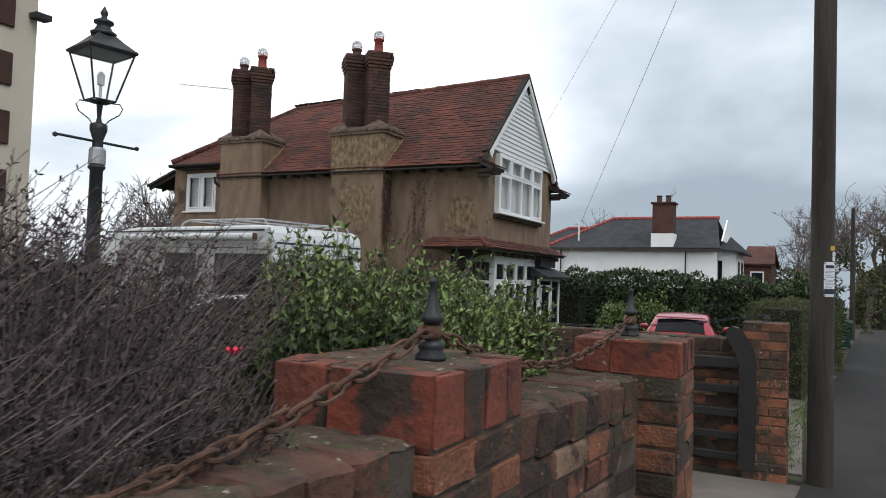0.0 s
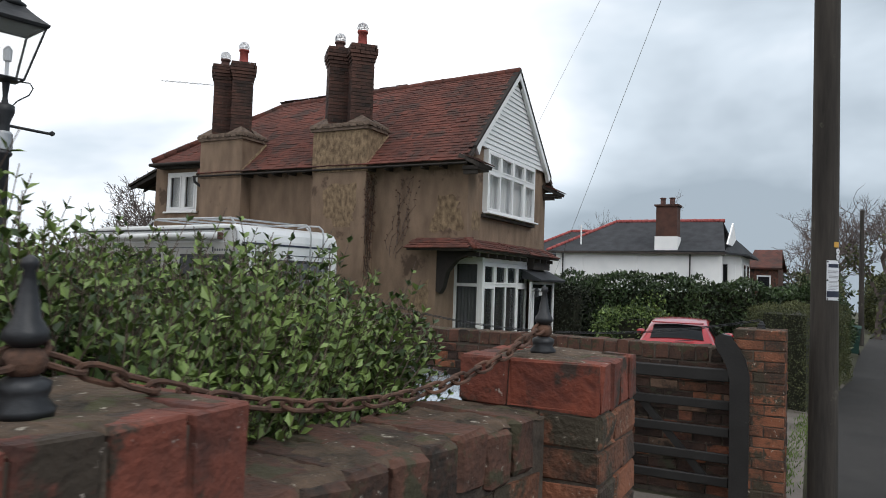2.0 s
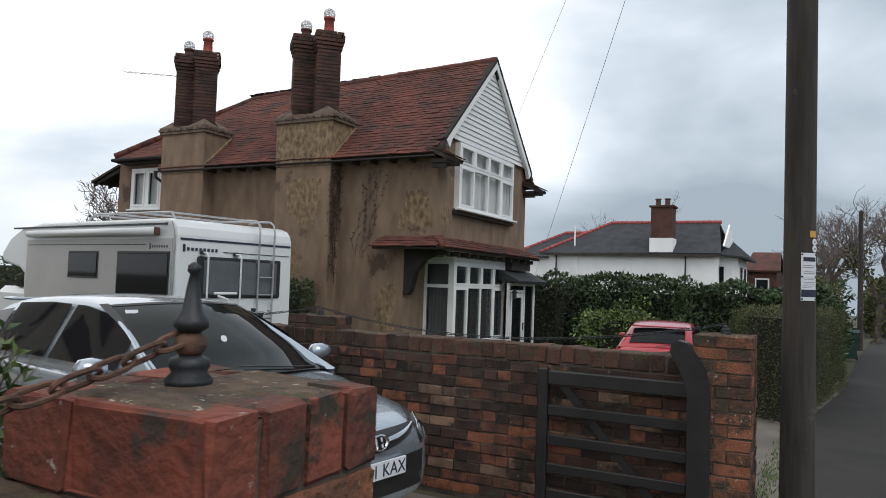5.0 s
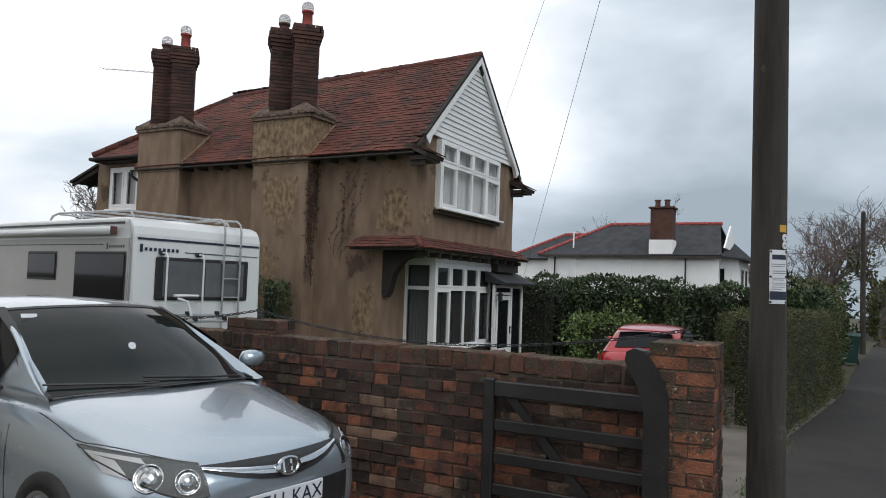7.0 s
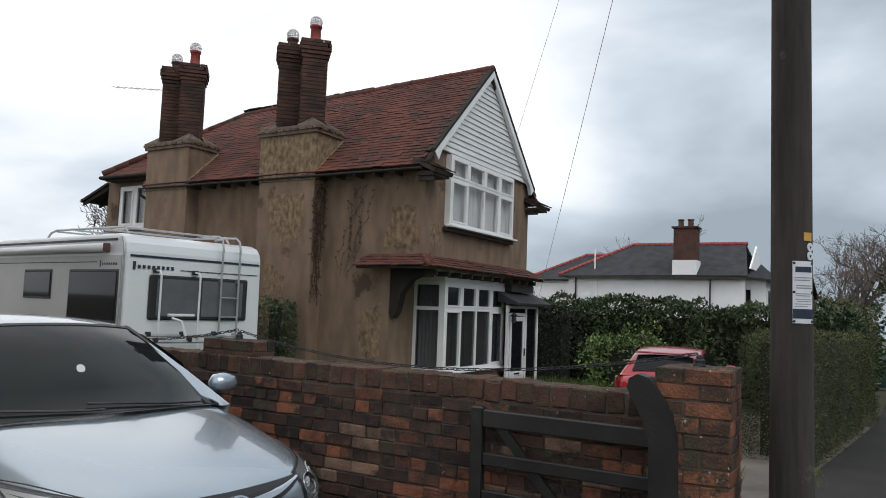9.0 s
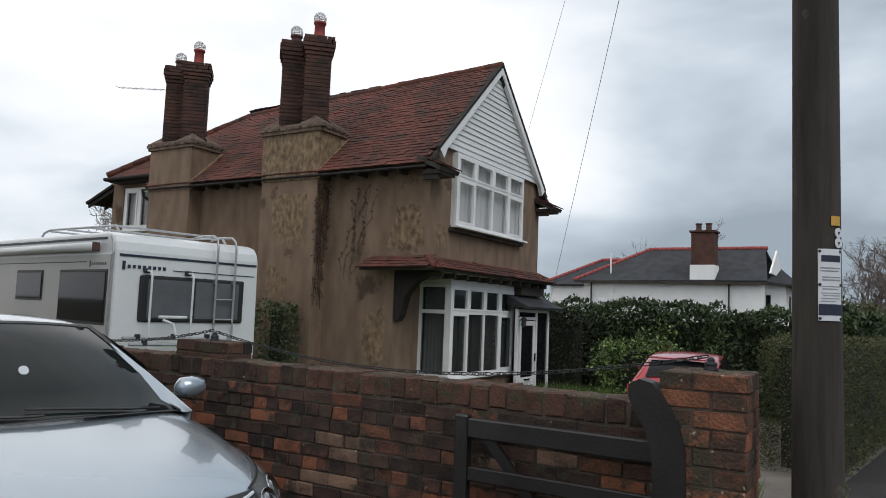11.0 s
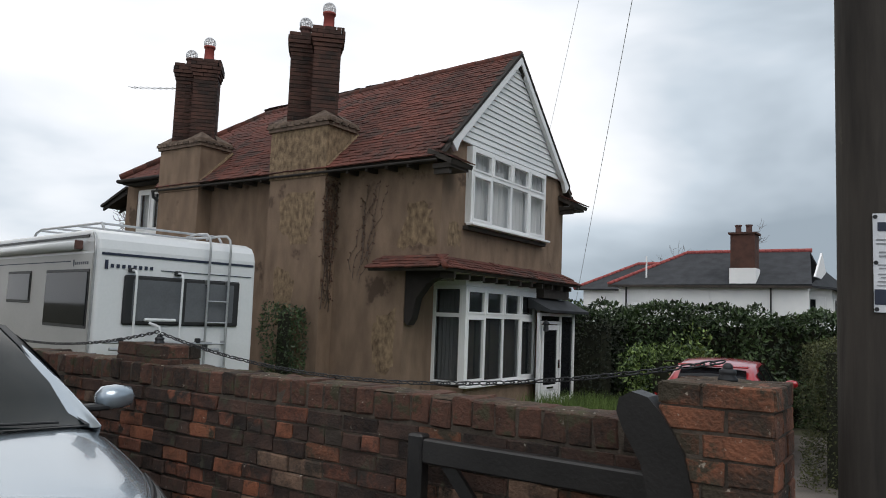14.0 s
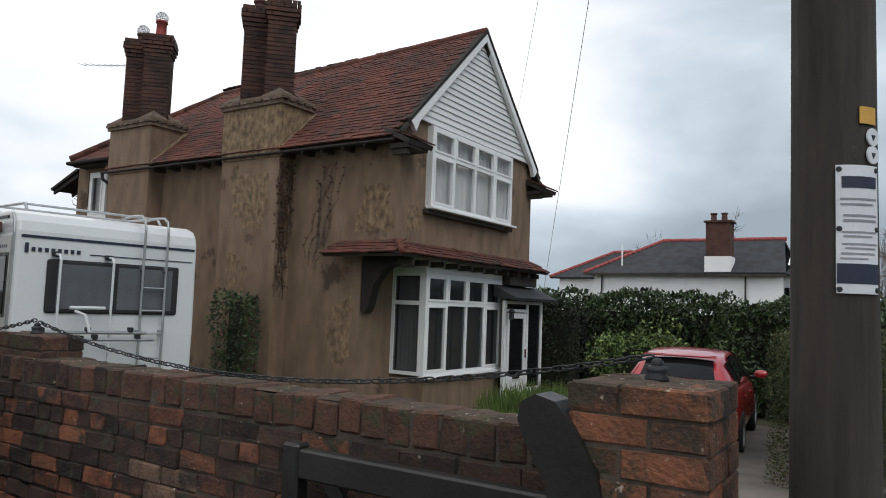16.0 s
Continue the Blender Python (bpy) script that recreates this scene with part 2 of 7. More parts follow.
    moss=mat("lichen_and_moss_crust", (0.026, 0.021, 0.014), (0.125, 0.082, 0.055), 14, 1.0, 1.0, 70, spots=(0.060, 0.058, 0.026), spot_scale=10, spot_cut=0.56, flecks=(0.40, 0.36, 0.30), fleck_scale=38, fleck_cut=0.615, bump_dist=0.02),
    # leaf colour darkened to a deep shadow
    leaf_shadow=mat("shadow_painted_leaf", (0.008, 0.012, 0.006), (0.026, 0.036, 0.015), 1.2, 0.7, 0.1, 20, island=0.5),
    # solid hedge filler; the shade between the leaves is put into its near-black
    hedge_core=mat("hedge_core_shade", (0.012, 0.013, 0.008), (0.030, 0.032, 0.018), 8, 1.0, 0.8),
    twig_dark=mat("dark_heather_twig", (0.040, 0.030, 0.029), (0.17, 0.130, 0.125), 5, 0.9, 0.4, 60, island=0.6),
    twig=mat("brown_twig", (0.06, 0.042, 0.034), (0.17, 0.125, 0.10), 14, 0.9, 0.4, 60),
    far_twig=mat("bare_branches", (0.07, 0.055, 0.05), (0.15, 0.12, 0.11), 3, 0.9, 0.0),
    petal=mat("red_petal", (0.55, 0.015, 0.05), (0.72, 0.03, 0.09), 30, 0.6, 0.0),
    bin_green=mat("dark_green_bin_plastic", (0.010, 0.045, 0.035), (0.016, 0.065, 0.05), 6, 0.5, 0.1),
    curtain=mat("net_curtain", (0.50, 0.51, 0.52), (0.72, 0.72, 0.71), 5, 0.95, 0.3, 50, stretch=(12, 12, 0.3)),
    room=mat("dim_room_plaster", (0.16, 0.15, 0.14), (0.22, 0.21, 0.19), 2, 0.95, 0.2),
    wood_int=mat("brown_blind", (0.13, 0.10, 0.075), (0.20, 0.15, 0.11), 4, 0.8, 0.1),
    glass=glass_mat("window_glass", (0.035, 0.042, 0.048), 0.02, 0.42),
    glass_dark=glass_mat("tinted_glass", (0.010, 0.011, 0.013), 0.05, 0.98, 0.22),
    glass_pale=glass_mat("curtained_glass", (0.10, 0.12, 0.14), 0.02, 0.08),
    blind_grey=mat("grey_drawn_blind", (0.085, 0.09, 0.10), (0.13, 0.138, 0.15), 3, 0.45, 0.05, 40),
    lamp_inner=mat("dark_chrome_reflector", (0.16, 0.165, 0.17), (0.62, 0.63, 0.64), 34, 0.18, 0.0, metal=1.0),
    # dark timber; at the bracket and main gutter the black also paints shade
    timber_black=mat("black_timber_and_shade", (0.010, 0.008, 0.007), (0.026, 0.020, 0.017), 4, 0.85, 0.5, 50),
    glass_car=glass_mat("windscreen_glass", (0.010, 0.014, 0.014), 0.015, 0.98, 0.5, 1.22),
    glass_clear=glass_mat("lantern_glass", (0.75, 0.80, 0.80), 0.03, 0.10),
    lens=glass_mat("headlamp_lens", (0.55, 0.58, 0.60), 0.04, 0.25),
    lamp_red=mat("red_lamp_plastic", (0.40, 0.01, 0.01), (0.5, 0.02, 0.02), 5, 0.2, 0.0),
    wire=mat("service_wire", (0.34, 0.35, 0.36), (0.42, 0.43, 0.44), 9, 0.7, 0.0),
    gull=mat("wire_cowl_mesh", (0.62, 0.63, 0.65), (0.75, 0.76, 0.78), 20, 0.4, 0.0, metal=0.3),
)


# ---- building helpers ----
def thing(name, label, category, group="", kind="", m=None):
    ob = new(name)
    ob.empty_display_size = 0.2
    if m is not None:
        ob.matrix_world = m
    return tagged(ob, label, category, group, kind)


def link_mesh(name, bm, material, smooth=False):
    me = bpy.data.meshes.new(name)
    bmesh.ops.recalc_face_normals(bm, faces=bm.faces)
    bm.to_mesh(me)
    bm.free()
    me.materials.append(M[material])
    if smooth:
        me.polygons.foreach_set("use_smooth", [True] * len(me.polygons))
    return new(name, me)


def part(name, bm, material, parent, label="", smooth=False):
    """One bmesh as one part; its coordinates are those of the thing it belongs to."""
    ob = link_mesh(name, bm, material, smooth)
    ob.parent = parent
    return tagged(ob, label)


def solid(name, bm, material, label, category="", kind="", group="", smooth=False):
    return tagged(link_mesh(name, bm, material, smooth), label, category, group, kind)


def box(bm, x0, x1, y0, y1, z0, z1, bevel=0.0, m=None):
    vs = [bm.verts.new((x, y, z)) for x in (x0, x1) for y in (y0, y1) for z in (z0, z1)]
    fs = [bm.faces.new([vs[i] for i in q]) for q in ((0, 1, 3, 2), (4, 6, 7, 5), (0, 4, 5, 1), (2, 3, 7, 6), (0, 2, 6, 4), (1, 5, 7, 3))]
    if bevel:
        es = list({ed for f in fs for ed in f.edges})
        out = bmesh.ops.bevel(bm, geom=es, offset=bevel, segments=1, affect="EDGES")
        vs = list({v for f in out["faces"] for v in f.verts} | {v for v in vs if v.is_valid})
    if m is not None:
        bmesh.ops.transform(bm, matrix=m, verts=vs)
    return bm


def bx(*a, **k):
    return box(bmesh.new(), *a, **k)


def prism(bm, poly, axis, a0, a1):
    """A flat outline pushed along an axis from a0 to a1."""
    def at(p, a):
        return {"x": (a, p[0], p[1]), "y": (p[0], a, p[1]), "z": (p[0], p[1], a)}[axis]
    r0, r1 = [bm.verts.new(at(p, a0)) for p in poly], [bm.verts.new(at(p, a1)) for p in poly]
    n = len(poly)
    bm.faces.new(r0), bm.faces.new(r1)
    for i in range(n):
        bm.faces.new((r0[i], r0[(i + 1) % n], r1[(i + 1) % n], r1[i]))
    return bm


def lathe(bm, prof, seg=20, m=None, sq=False):
    """A profile of (radius, height) turned about z."""
    rings = []
    vs = []
    for r, z in prof:
        ring = [bm.verts.new((r * math.cos(2 * math.pi * i / seg), r * math.sin(2 * math.pi * i / seg), z)) for i in range(seg)]
        rings.append(ring)
        vs += ring
    for a, b in zip(rings, rings[1:]):
        for i in range(seg):
            bm.faces.new((a[i], a[(i + 1) % seg], b[(i + 1) % seg], b[i]))
    bm.faces.new(rings[0]), bm.faces.new(rings[-1])
    if m is not None:
        bmesh.ops.transform(bm, matrix=m, verts=vs)
    return bm


def tube(bm, pts, r, seg=8, closed=False, r1=None):
    """A round bar along points; r to r1 tapers it."""
    pts = [Vector(p) for p in pts]
    n = len(pts)
    rings = []
    up = Vector((0.13, 0.07, 1)).normalized()
    for i, p in enumerate(pts):
        a = pts[(i - 1) % n] if (i or closed) else p
        b = pts[(i + 1) % n] if (i < n - 1 or closed) else p
        d = (b - a).normalized()
        u = d.cross(up if abs(d.dot(up)) < 0.95 else Vector((1, 0.2, 0))).normalized()
        v = d.cross(u)
        rr = r if r1 is None else r + (r1 - r) * i / max(1, n - 1)
        rings.append([bm.verts.new(p + u * rr * math.cos(2 * math.pi * k / seg) + v * rr * math.sin(2 * math.pi * k / seg)) for k in range(seg)])
    pairs = list(zip(rings, rings[1:])) + ([(rings[-1], rings[0])] if closed else [])
    for a, b in pairs:
        for k in range(seg):
            bm.faces.new((a[k], a[(k + 1) % seg], b[(k + 1) % seg], b[k]))
    if not closed:
        bm.faces.new(rings[0]), bm.faces.new(rings[-1])
    return bm


def holed(bm, axis, a0, a1, u0, u1, z0, z1, holes):
    """A wall slab across an axis from a0 to a1, u0..u1 wide, with rectangular holes (u0, u1, z0, z1) right through."""
    us = sorted({u0, u1, *[h[0] for h in holes], *[h[1] for h in holes]})
    zs = sorted({z0, z1, *[h[2] for h in holes], *[h[3] for h in holes]})
    for ua, ub in zip(us, us[1:]):
        for za, zb in zip(zs, zs[1:]):
            if any(h[0] <= ua and ub <= h[1] and h[2] <= za and zb <= h[3] for h in holes):
                continue
            if axis == "x":
                box(bm, a0, a1, ua, ub, za, zb)
            else:
                box(bm, ua, ub, a0, a1, za, zb)
    return bm


SLOPE = -0.02


def gz(y):
    return SLOPE * y


STREET = 0.06  # the street runs along (STREET, 1)
ZTOP = Matrix(((1, 0, 0, 0), (0, 1, 0, 0), (0, SLOPE, 1, 0), (0, 0, 0, 1)))


def ground_sheet(name, poly, dz, material, label, category, thick=0.0):
    bm = bmesh.new()
    prism(bm, poly, "z", dz - thick if thick else dz - 0.3, dz)
    bmesh.ops.transform(bm, matrix=ZTOP, verts=bm.verts)
    return solid(name, bm, material, label, category, "structure")


# ---- ground ----
ground_sheet("ground", [(-420, -60), (420, -60), (420, 900), (-420, 900)], -0.03, "soil", "dark bare soil and moss across the gardens", "ground")
ground_sheet("road", [(2.9 - 60 * STREET, -60), (9.5 - 60 * STREET, -60), (9.5 + 500 * STREET, 500), (2.9 + 500 * STREET, 500)], -0.02, "tarmac", "dark worn tarmac road running gently downhill", "road", 0.2)
ground_sheet("pavement", [(-0.42 - 20 * STREET, -20), (2.8 - 20 * STREET, -20), (2.8 + 200 * STREET, 200), (0.55 + 200 * STREET, 200), (1.25, 31.5), (0.60, 19.6), (-0.10, 13.3), (-0.05, 7.6), (-0.40, 3.05)], 0.0, "tarmac", "dark grey tarmac pavement with worn patches", "pavement", 0.2)
ground_sheet("driveway", [(-7.2, 3.15), (-0.42, 3.15), (-0.04, 7.2), (-7.2, 7.2)], -0.006, "paving", "grey concrete driveway beside the brick wall", "driveway", 0.15)
ground_sheet("lawn", [(-6.2, 7.75), (-1.15, 7.75), (-1.15, 12.2), (-3.6, 12.6), (-3.4, 19.0), (-6.2, 19.0)], -0.012, "grass", "rough green grass in the front garden", "lawn", 0.12)
ground_sheet("house_drive", [(-3.55, 12.9), (0.0, 12.7), (0.5, 19.0), (-3.4, 19.0)], -0.010, "paving", "pale gravelly drive under the red car", "driveway", 0.12)

ground_sheet("garden_path", [(-1.1, 7.7), (-0.08, 7.7), (-0.14, 13.1), (-1.1, 12.7)], -0.008, "paving", "worn concrete strip beside the gate pier", "path", 0.1)

# ---- the house ----
XF, XL, YS, YN, XW = -6.5, -7.2, 14.34, 19.02, -16.46
XWI, YWS = -14.0, 14.86  # the west end stands back from the south front
EAVE_Y, EAVE_Z, RIDGE_Y, RIDGE_Z = 14.02, 4.08, 16.68, 6.62
house = thing("house", "brown pebbledashed two-storey house with red clay tile roof", "house")
walls = part("wall", prism(bmesh.new(), [(YS, 2.34), (15.15, 2.34), (15.15, 5.03), (YS, 4.25)], "x", XF - 0.25, XF), "pebble", house, "brown pebbledash walls with dark stains")
for bm in (prism(bmesh.new(), [(18.02, 2.34), (YN, 2.34), (YN, 4.25), (18.02, 5.20)], "x", XF - 0.25, XF),
           bx(XF - 0.25, XF, 15.15, 18.02, 2.34, 3.1),
           prism(bmesh.new(), [(15.15, 4.47), (18.02, 4.47), (18.02, 5.20), (RIDGE_Y, 6.46), (15.15, 5.03)], "x", XF - 0.25, XF),
           bx(XL - 0.25, XL, YS, 15.22, -0.7, 2.34), bx(XL - 0.25, XL, 17.85, 18.0, -0.7, 2.34), bx(XL - 0.25, XL, 18.95, YN, -0.7, 2.34),
           bx(XL - 0.25, XL, 15.22, 17.85, -0.7, 0.35), bx(XL - 0.25, XL, 15.22, 17.85, 2.1, 2.34), bx(XL - 0.25, XL, 18.0, 18.95, 1.98, 2.34),
           bx(XWI, XL - 0.25, YS, YS + 0.25, -0.7, 4.2), bx(XWI, XWI + 0.25, YS + 0.25, YWS + 0.25, -0.7, 4.2),
           bx(XW, -16.02, YWS, YWS + 0.25, -0.7, 4.62), bx(-14.86, XWI, YWS, YWS + 0.25, -0.7, 4.62), bx(-16.02, -14.86, YWS, YWS + 0.25, -0.7, 3.22), bx(-16.02, -14.86, YWS, YWS + 0.25, 4.29, 4.62),
           bx(XL - 0.25, XF - 0.25, YS, YS + 0.25, 2.34, 4.2), bx(XW, XL - 0.25, YN - 0.25, YN, -0.7, 4.2), bx(XL - 0.25, XF - 0.25, YN - 0.25, YN, 2.34, 4.2),
           bx(XW, XW + 0.25, YWS + 0.25, YN - 0.25, -0.7, 4.2), bx(XL, XF, YS, YN, 2.28, 2.34)):
    part("wall", bm, "pebble", house)
part("floor_slab", bx(XWI + 0.25, XF - 0.26, YS + 0.26, YN - 0.26, 2.1, 2.27), "room", house)
part("inner_wall", bx(-10.0, -9.85, YS + 0.26, YN - 0.26, -0.5, 2.1), "room", house)
part("inner_wall", bx(-10.0, -9.85, YS + 0.26, YN - 0.26, 2.28, 4.1), "room", house)
part("attic_floor", bx(XWI + 0.26, XF - 0.26, YS + 0.26, YN - 0.26, 4.52, 4.6), "room", house)
# pale flaking patches of pebbledash, slightly proud


def patch(bm, axis, a, u, z, ru, rz, seed, n=26):
    rnd = random.Random(seed)
    pts = []
    for i in range(n):
        t = 2 * math.pi * i / n
        k = 0.72 + 0.28 * math.sin(3 * t + seed) * rnd.random() + 0.22 * rnd.random()
        c, s = math.cos(t), math.sin(t)
        pts.append((u + ru * k * (abs(c) ** 0.6) * (1 if c > 0 else -1), z + rz * k * (abs(s) ** 0.6) * (1 if s > 0 else -1)))
    prism(bm, pts, axis, a - 0.004 if axis == "y" else a - 0.002, a + 0.002 if axis == "y" else a + 0.004)


for spec in (("y", YS, -6.98, 2.95, 0.40, 0.45, 3), ("y", YS, -7.6, 1.0, 0.30, 0.6, 5), ("x", XF, 14.75, 2.85, 0.25, 0.25, 9), ("y", 14.0, -9.5, 3.2, 0.55, 0.55, 12), ("y", 14.0, -9.8, 1.75, 0.30, 0.6, 14)):
    bm = bmesh.new()
    patch(bm, *spec)
    part("flaking_patch", bm, "pebble_pale", walls, "paler flaking pebbledash patch")


def upvc_window(parent, y0, y1, z0, z1, x, cols, split, name="window", label="", sill=True, glass="glass"):
    """A white casement window in a wall across x: frame, mullions, a transom, panes and a sill."""
    bm = bmesh.new()
    f = 0.06
    box(bm, x - 0.07, x, y0, y0 + f, z0, z1), box(bm, x - 0.07, x, y1 - f, y1, z0, z1)
    box(bm, x - 0.07, x, y0 + f, y1 - f, z0, z0 + f), box(bm, x - 0.07, x, y0 + f, y1 - f, z1 - f, z1)
    zt = z0 + (z1 - z0) * split
    w = part(name, bm, "white", parent, label)
    part("transom", bx(x - 0.068, x - 0.002, y0 + f, y1 - f, zt - 0.035, zt + 0.035), "white", w)
    edges = [y0 + (y1 - y0) * c for c in cols]
    for c in edges[1:-1]:
        part("mullion", bx(x - 0.066, x - 0.004, c - 0.032, c + 0.032, z0 + f, z1 - f), "white", w)
    for i, (a, b) in enumerate(zip(edges, edges[1:])):
        for za, zb in ((z0, zt), (zt, z1)):
            a2, b2 = a + (f if i == 0 else 0.032), b - (f if b == edges[-1] else 0.032)
            za2, zb2 = za + (f if za == z0 else 0.035), zb - (f if zb == z1 else 0.035)
            if i in (0, len(edges) - 2) or zb == z1:
                bm = bmesh.new()
                g = 0.035
                box(bm, x - 0.05, x + 0.012, a2, a2 + g, za2, zb2), box(bm, x - 0.05, x + 0.012, b2 - g, b2, za2, zb2)
                box(bm, x - 0.05, x + 0.012, a2 + g, b2 - g, za2, za2 + g), box(bm, x - 0.05, x + 0.012, a2 + g, b2 - g, zb2 - g, zb2)
                part("casement", bm, "white", w)
            part("pane", bx(x - 0.04, x - 0.03, a2 + 0.001, b2 - 0.001, za2 + 0.001, zb2 - 0.001), glass, w)
    if sill:
        part("sill", bx(x - 0.06, x + 0.09, y0 - 0.06, y1 + 0.08, z0 - 0.045, z0 - 0.003, bevel=0.008), "white", w)
    return w


def drape(bm, x, y0, y1, z0, z1, waves, amp=0.02):
    n = waves * 8
    a = [bm.verts.new((x + amp * math.sin(2 * math.pi * i / 8.0) * (0.7 + 0.3 * math.sin(i * 1.7)), y0 + (y1 - y0) * i / n, z0)) for i in range(n + 1)]
    b = [bm.verts.new((v.co.x, v.co.y, z1)) for v in a]
    for i in range(n):
        bm.faces.new((a[i], a[i + 1], b[i + 1], b[i]))
    return bm


XB = XF + 0.12
upper = upvc_window(house, 15.06, 17.93, 3.1, 4.46, XB, (0, 0.245, 0.5, 0.745, 1), 0.66, label="white upvc upper window with top lights", glass="glass_pale")
bm = bmesh.new()
box(bm, XF - 0.1, XB - 0.075, 15.06, 15.14, 3.1, 4.46), box(bm, XF - 0.1, XB - 0.075, 17.85, 17.93, 3.1, 4.46)
box(bm, XF - 0.1, XB - 0.075, 15.14, 17.85, 3.05, 3.1)
part("window_cheek", bm, "white", upper)
# dark strip below the window box, coloured as its shadow on the wall
part("soffit_shadow_board", bx(XF + 0.002, XB - 0.01, 15.0, 18.0, 2.98, 3.05), "timber_dark", upper)
part("curtain", drape(bmesh.new(), XB - 0.15, 15.2, 17.84, 3.05, 4.5, 16), "curtain", upper, "pale net curtain")

# the ground-floor bay, with side lights
bay = upvc_window(house, 15.20, 17.86, 0.30, 2.02, XF, (0, 0.25, 0.5, 0.75, 1), 0.70, name="bay_window", label="white upvc bay window with side lights", sill=True)
for ys in (15.20, 17.80):
    bm = bmesh.new()
    x0, x1 = XL + 0.001, XF - 0.072
    box(bm, x0, x0 + 0.06, ys, ys + 0.06, 0.3, 2.02), box(bm, x1 - 0.06, x1, ys, ys + 0.06, 0.3, 2.02)
    box(bm, x0 + 0.06, x1 - 0.06, ys, ys + 0.06, 0.3, 0.36), box(bm, x0 + 0.06, x1 - 0.06, ys, ys + 0.06, 1.96, 2.02), box(bm, x0 + 0.06, x1 - 0.06, ys, ys + 0.06, 1.47, 1.54)
    part("side_light", bm, "white", bay)
    part("pane", bx(x0 + 0.061, x1 - 0.061, ys + 0.02, ys + 0.03, 0.361, 1.469), "glass", bay)
    part("pane", bx(x0 + 0.061, x1 - 0.061, ys + 0.02, ys + 0.03, 1.541, 1.959), "glass", bay)
part("bay_plinth", bx(XL + 0.001, XF - 0.02, 15.22, 17.84, -0.7, 0.25), "pebble", bay, "brown pebbledash plinth")
part("bay_head", bx(XL + 0.001, XF - 0.01, 15.20, 17.86, 2.025, 2.275), "white", bay)
dr = drape(bmesh.new(), 0.0, 0.0, 0.58, 0.36, 1.95, 7)
bmesh.ops.transform(dr, matrix=Matrix.Translation((XF - 0.09, 15.36, 0)) @ Matrix.Rotation(radians(90), 4, "Z"), verts=dr.verts)
part("curtain", dr, "curtain", bay, "pale net curtain")
bm = bmesh.new()
for i in range(5):
    box(bm, XF - 0.16, XF - 0.15, 15.3 + i * 0.5, 15.3 + i * 0.5 + 0.44, 0.36, 1.45)
part("blind", bm, "wood_int", bay, "brown drawn vertical blinds")

# front door and porch glazing
dx = -6.25
door = part("door", bx(dx - 0.06, dx, 17.54, 17.62, -0.33, 1.62), "white", house, "white upvc front door with dark glass")
bm = bmesh.new()
for a, b, c, d in ((17.621, 18.56, -0.33, -0.27), (17.621, 18.56, 1.40, 1.46), (17.621, 18.56, 1.56, 1.62), (18.48, 18.56, -0.269, 1.399), (18.48, 18.56, 1.461, 1.559),
                   (17.66, 17.75, -0.25, 1.38), (18.36, 18.45, -0.25, 1.38), (17.751, 18.359, 1.28, 1.38), (17.751, 18.359, 0.08, 0.18), (17.751, 18.359, -0.25, -0.15)):
    box(bm, dx - 0.06, dx, a, b, c, d)
part("door_frame", bm, "white", door)
part("panel", bx(dx - 0.05, dx - 0.01, 17.752, 18.358, -0.149, 0.079), "white", door)
part("pane", bx(dx - 0.04, dx - 0.02, 17.752, 18.358, 0.181, 1.279), "glass_dark", door)
part("pane", bx(dx - 0.04, dx - 0.02, 17.622, 18.479, 1.461, 1.559), "glass_dark", door)
part("handle", bx(dx, dx + 0.04, 18.39, 18.42, 0.50, 0.68, bevel=0.006), "chrome", door)
part("letter_plate", bx(dx, dx + 0.01, 17.9, 18.2, 0.11, 0.145), "chrome", door)
bm = bmesh.new()
box(bm, dx - 0.06, dx, 19.14, 19.22, -0.36, 1.62), box(bm, dx - 0.06, dx, 18.565, 19.139, -0.22, -0.10), box(bm, dx - 0.06, dx, 18.565, 19.139, 1.56, 1.62)
part("porch_frame", bm, "white", house, "white porch side frame")
part("porch_pane", bx(dx - 0.04, dx - 0.03, 18.566, 19.138, -0.099, 1.559), "glass_dark", house)
part("porch_side", bx(XL + 0.002, dx - 0.062, 19.14, 19.20, -0.6, 1.62), "pebble", house)
part("porch_step", bx(XL + 0.01, dx + 0.35, 17.5, 19.3, -0.75, -0.365, bevel=0.01), "paving", house)
bm = bmesh.new()
prism(bm, [(XF + 0.003, 1.70), (dx + 0.24, 1.63), (dx + 0.26, 1.68), (dx + 0.1, 1.75), (XF + 0.003, 1.92)], "y", 17.50, 19.40)
part("porch_roof", bm, "slate", house, "dark grey porch roof")
part("porch_fascia", bx(dx - 0.05, dx + 0.02, 17.5, 19.25, 1.625, 1.66), "timber_dark", house)
# added dark block; gives the shaded gap over the porch by colour
part("porch_infill", bx(XL + 0.01, dx - 0.1, 17.90, 19.1, 1.93, 2.27), "timber_dark", house, "dark block painted as the shaded space above the porch")
bm = bmesh.new()
lathe(bm, [(0.02, 0), (0.06, 0.02), (0.05, 0.14), (0.08, 0.16), (0.02, 0.22)], 6, Matrix.Translation((dx + 0.12, 17.58, 1.25)))
box(bm, dx, dx + 0.13, 17.57, 17.59, 1.46, 1.48)
part("porch_lantern", bm, "iron", house, "small black porch lantern")

# tiled roofs: slabs under single clay tiles
roof_bm = bmesh.new()


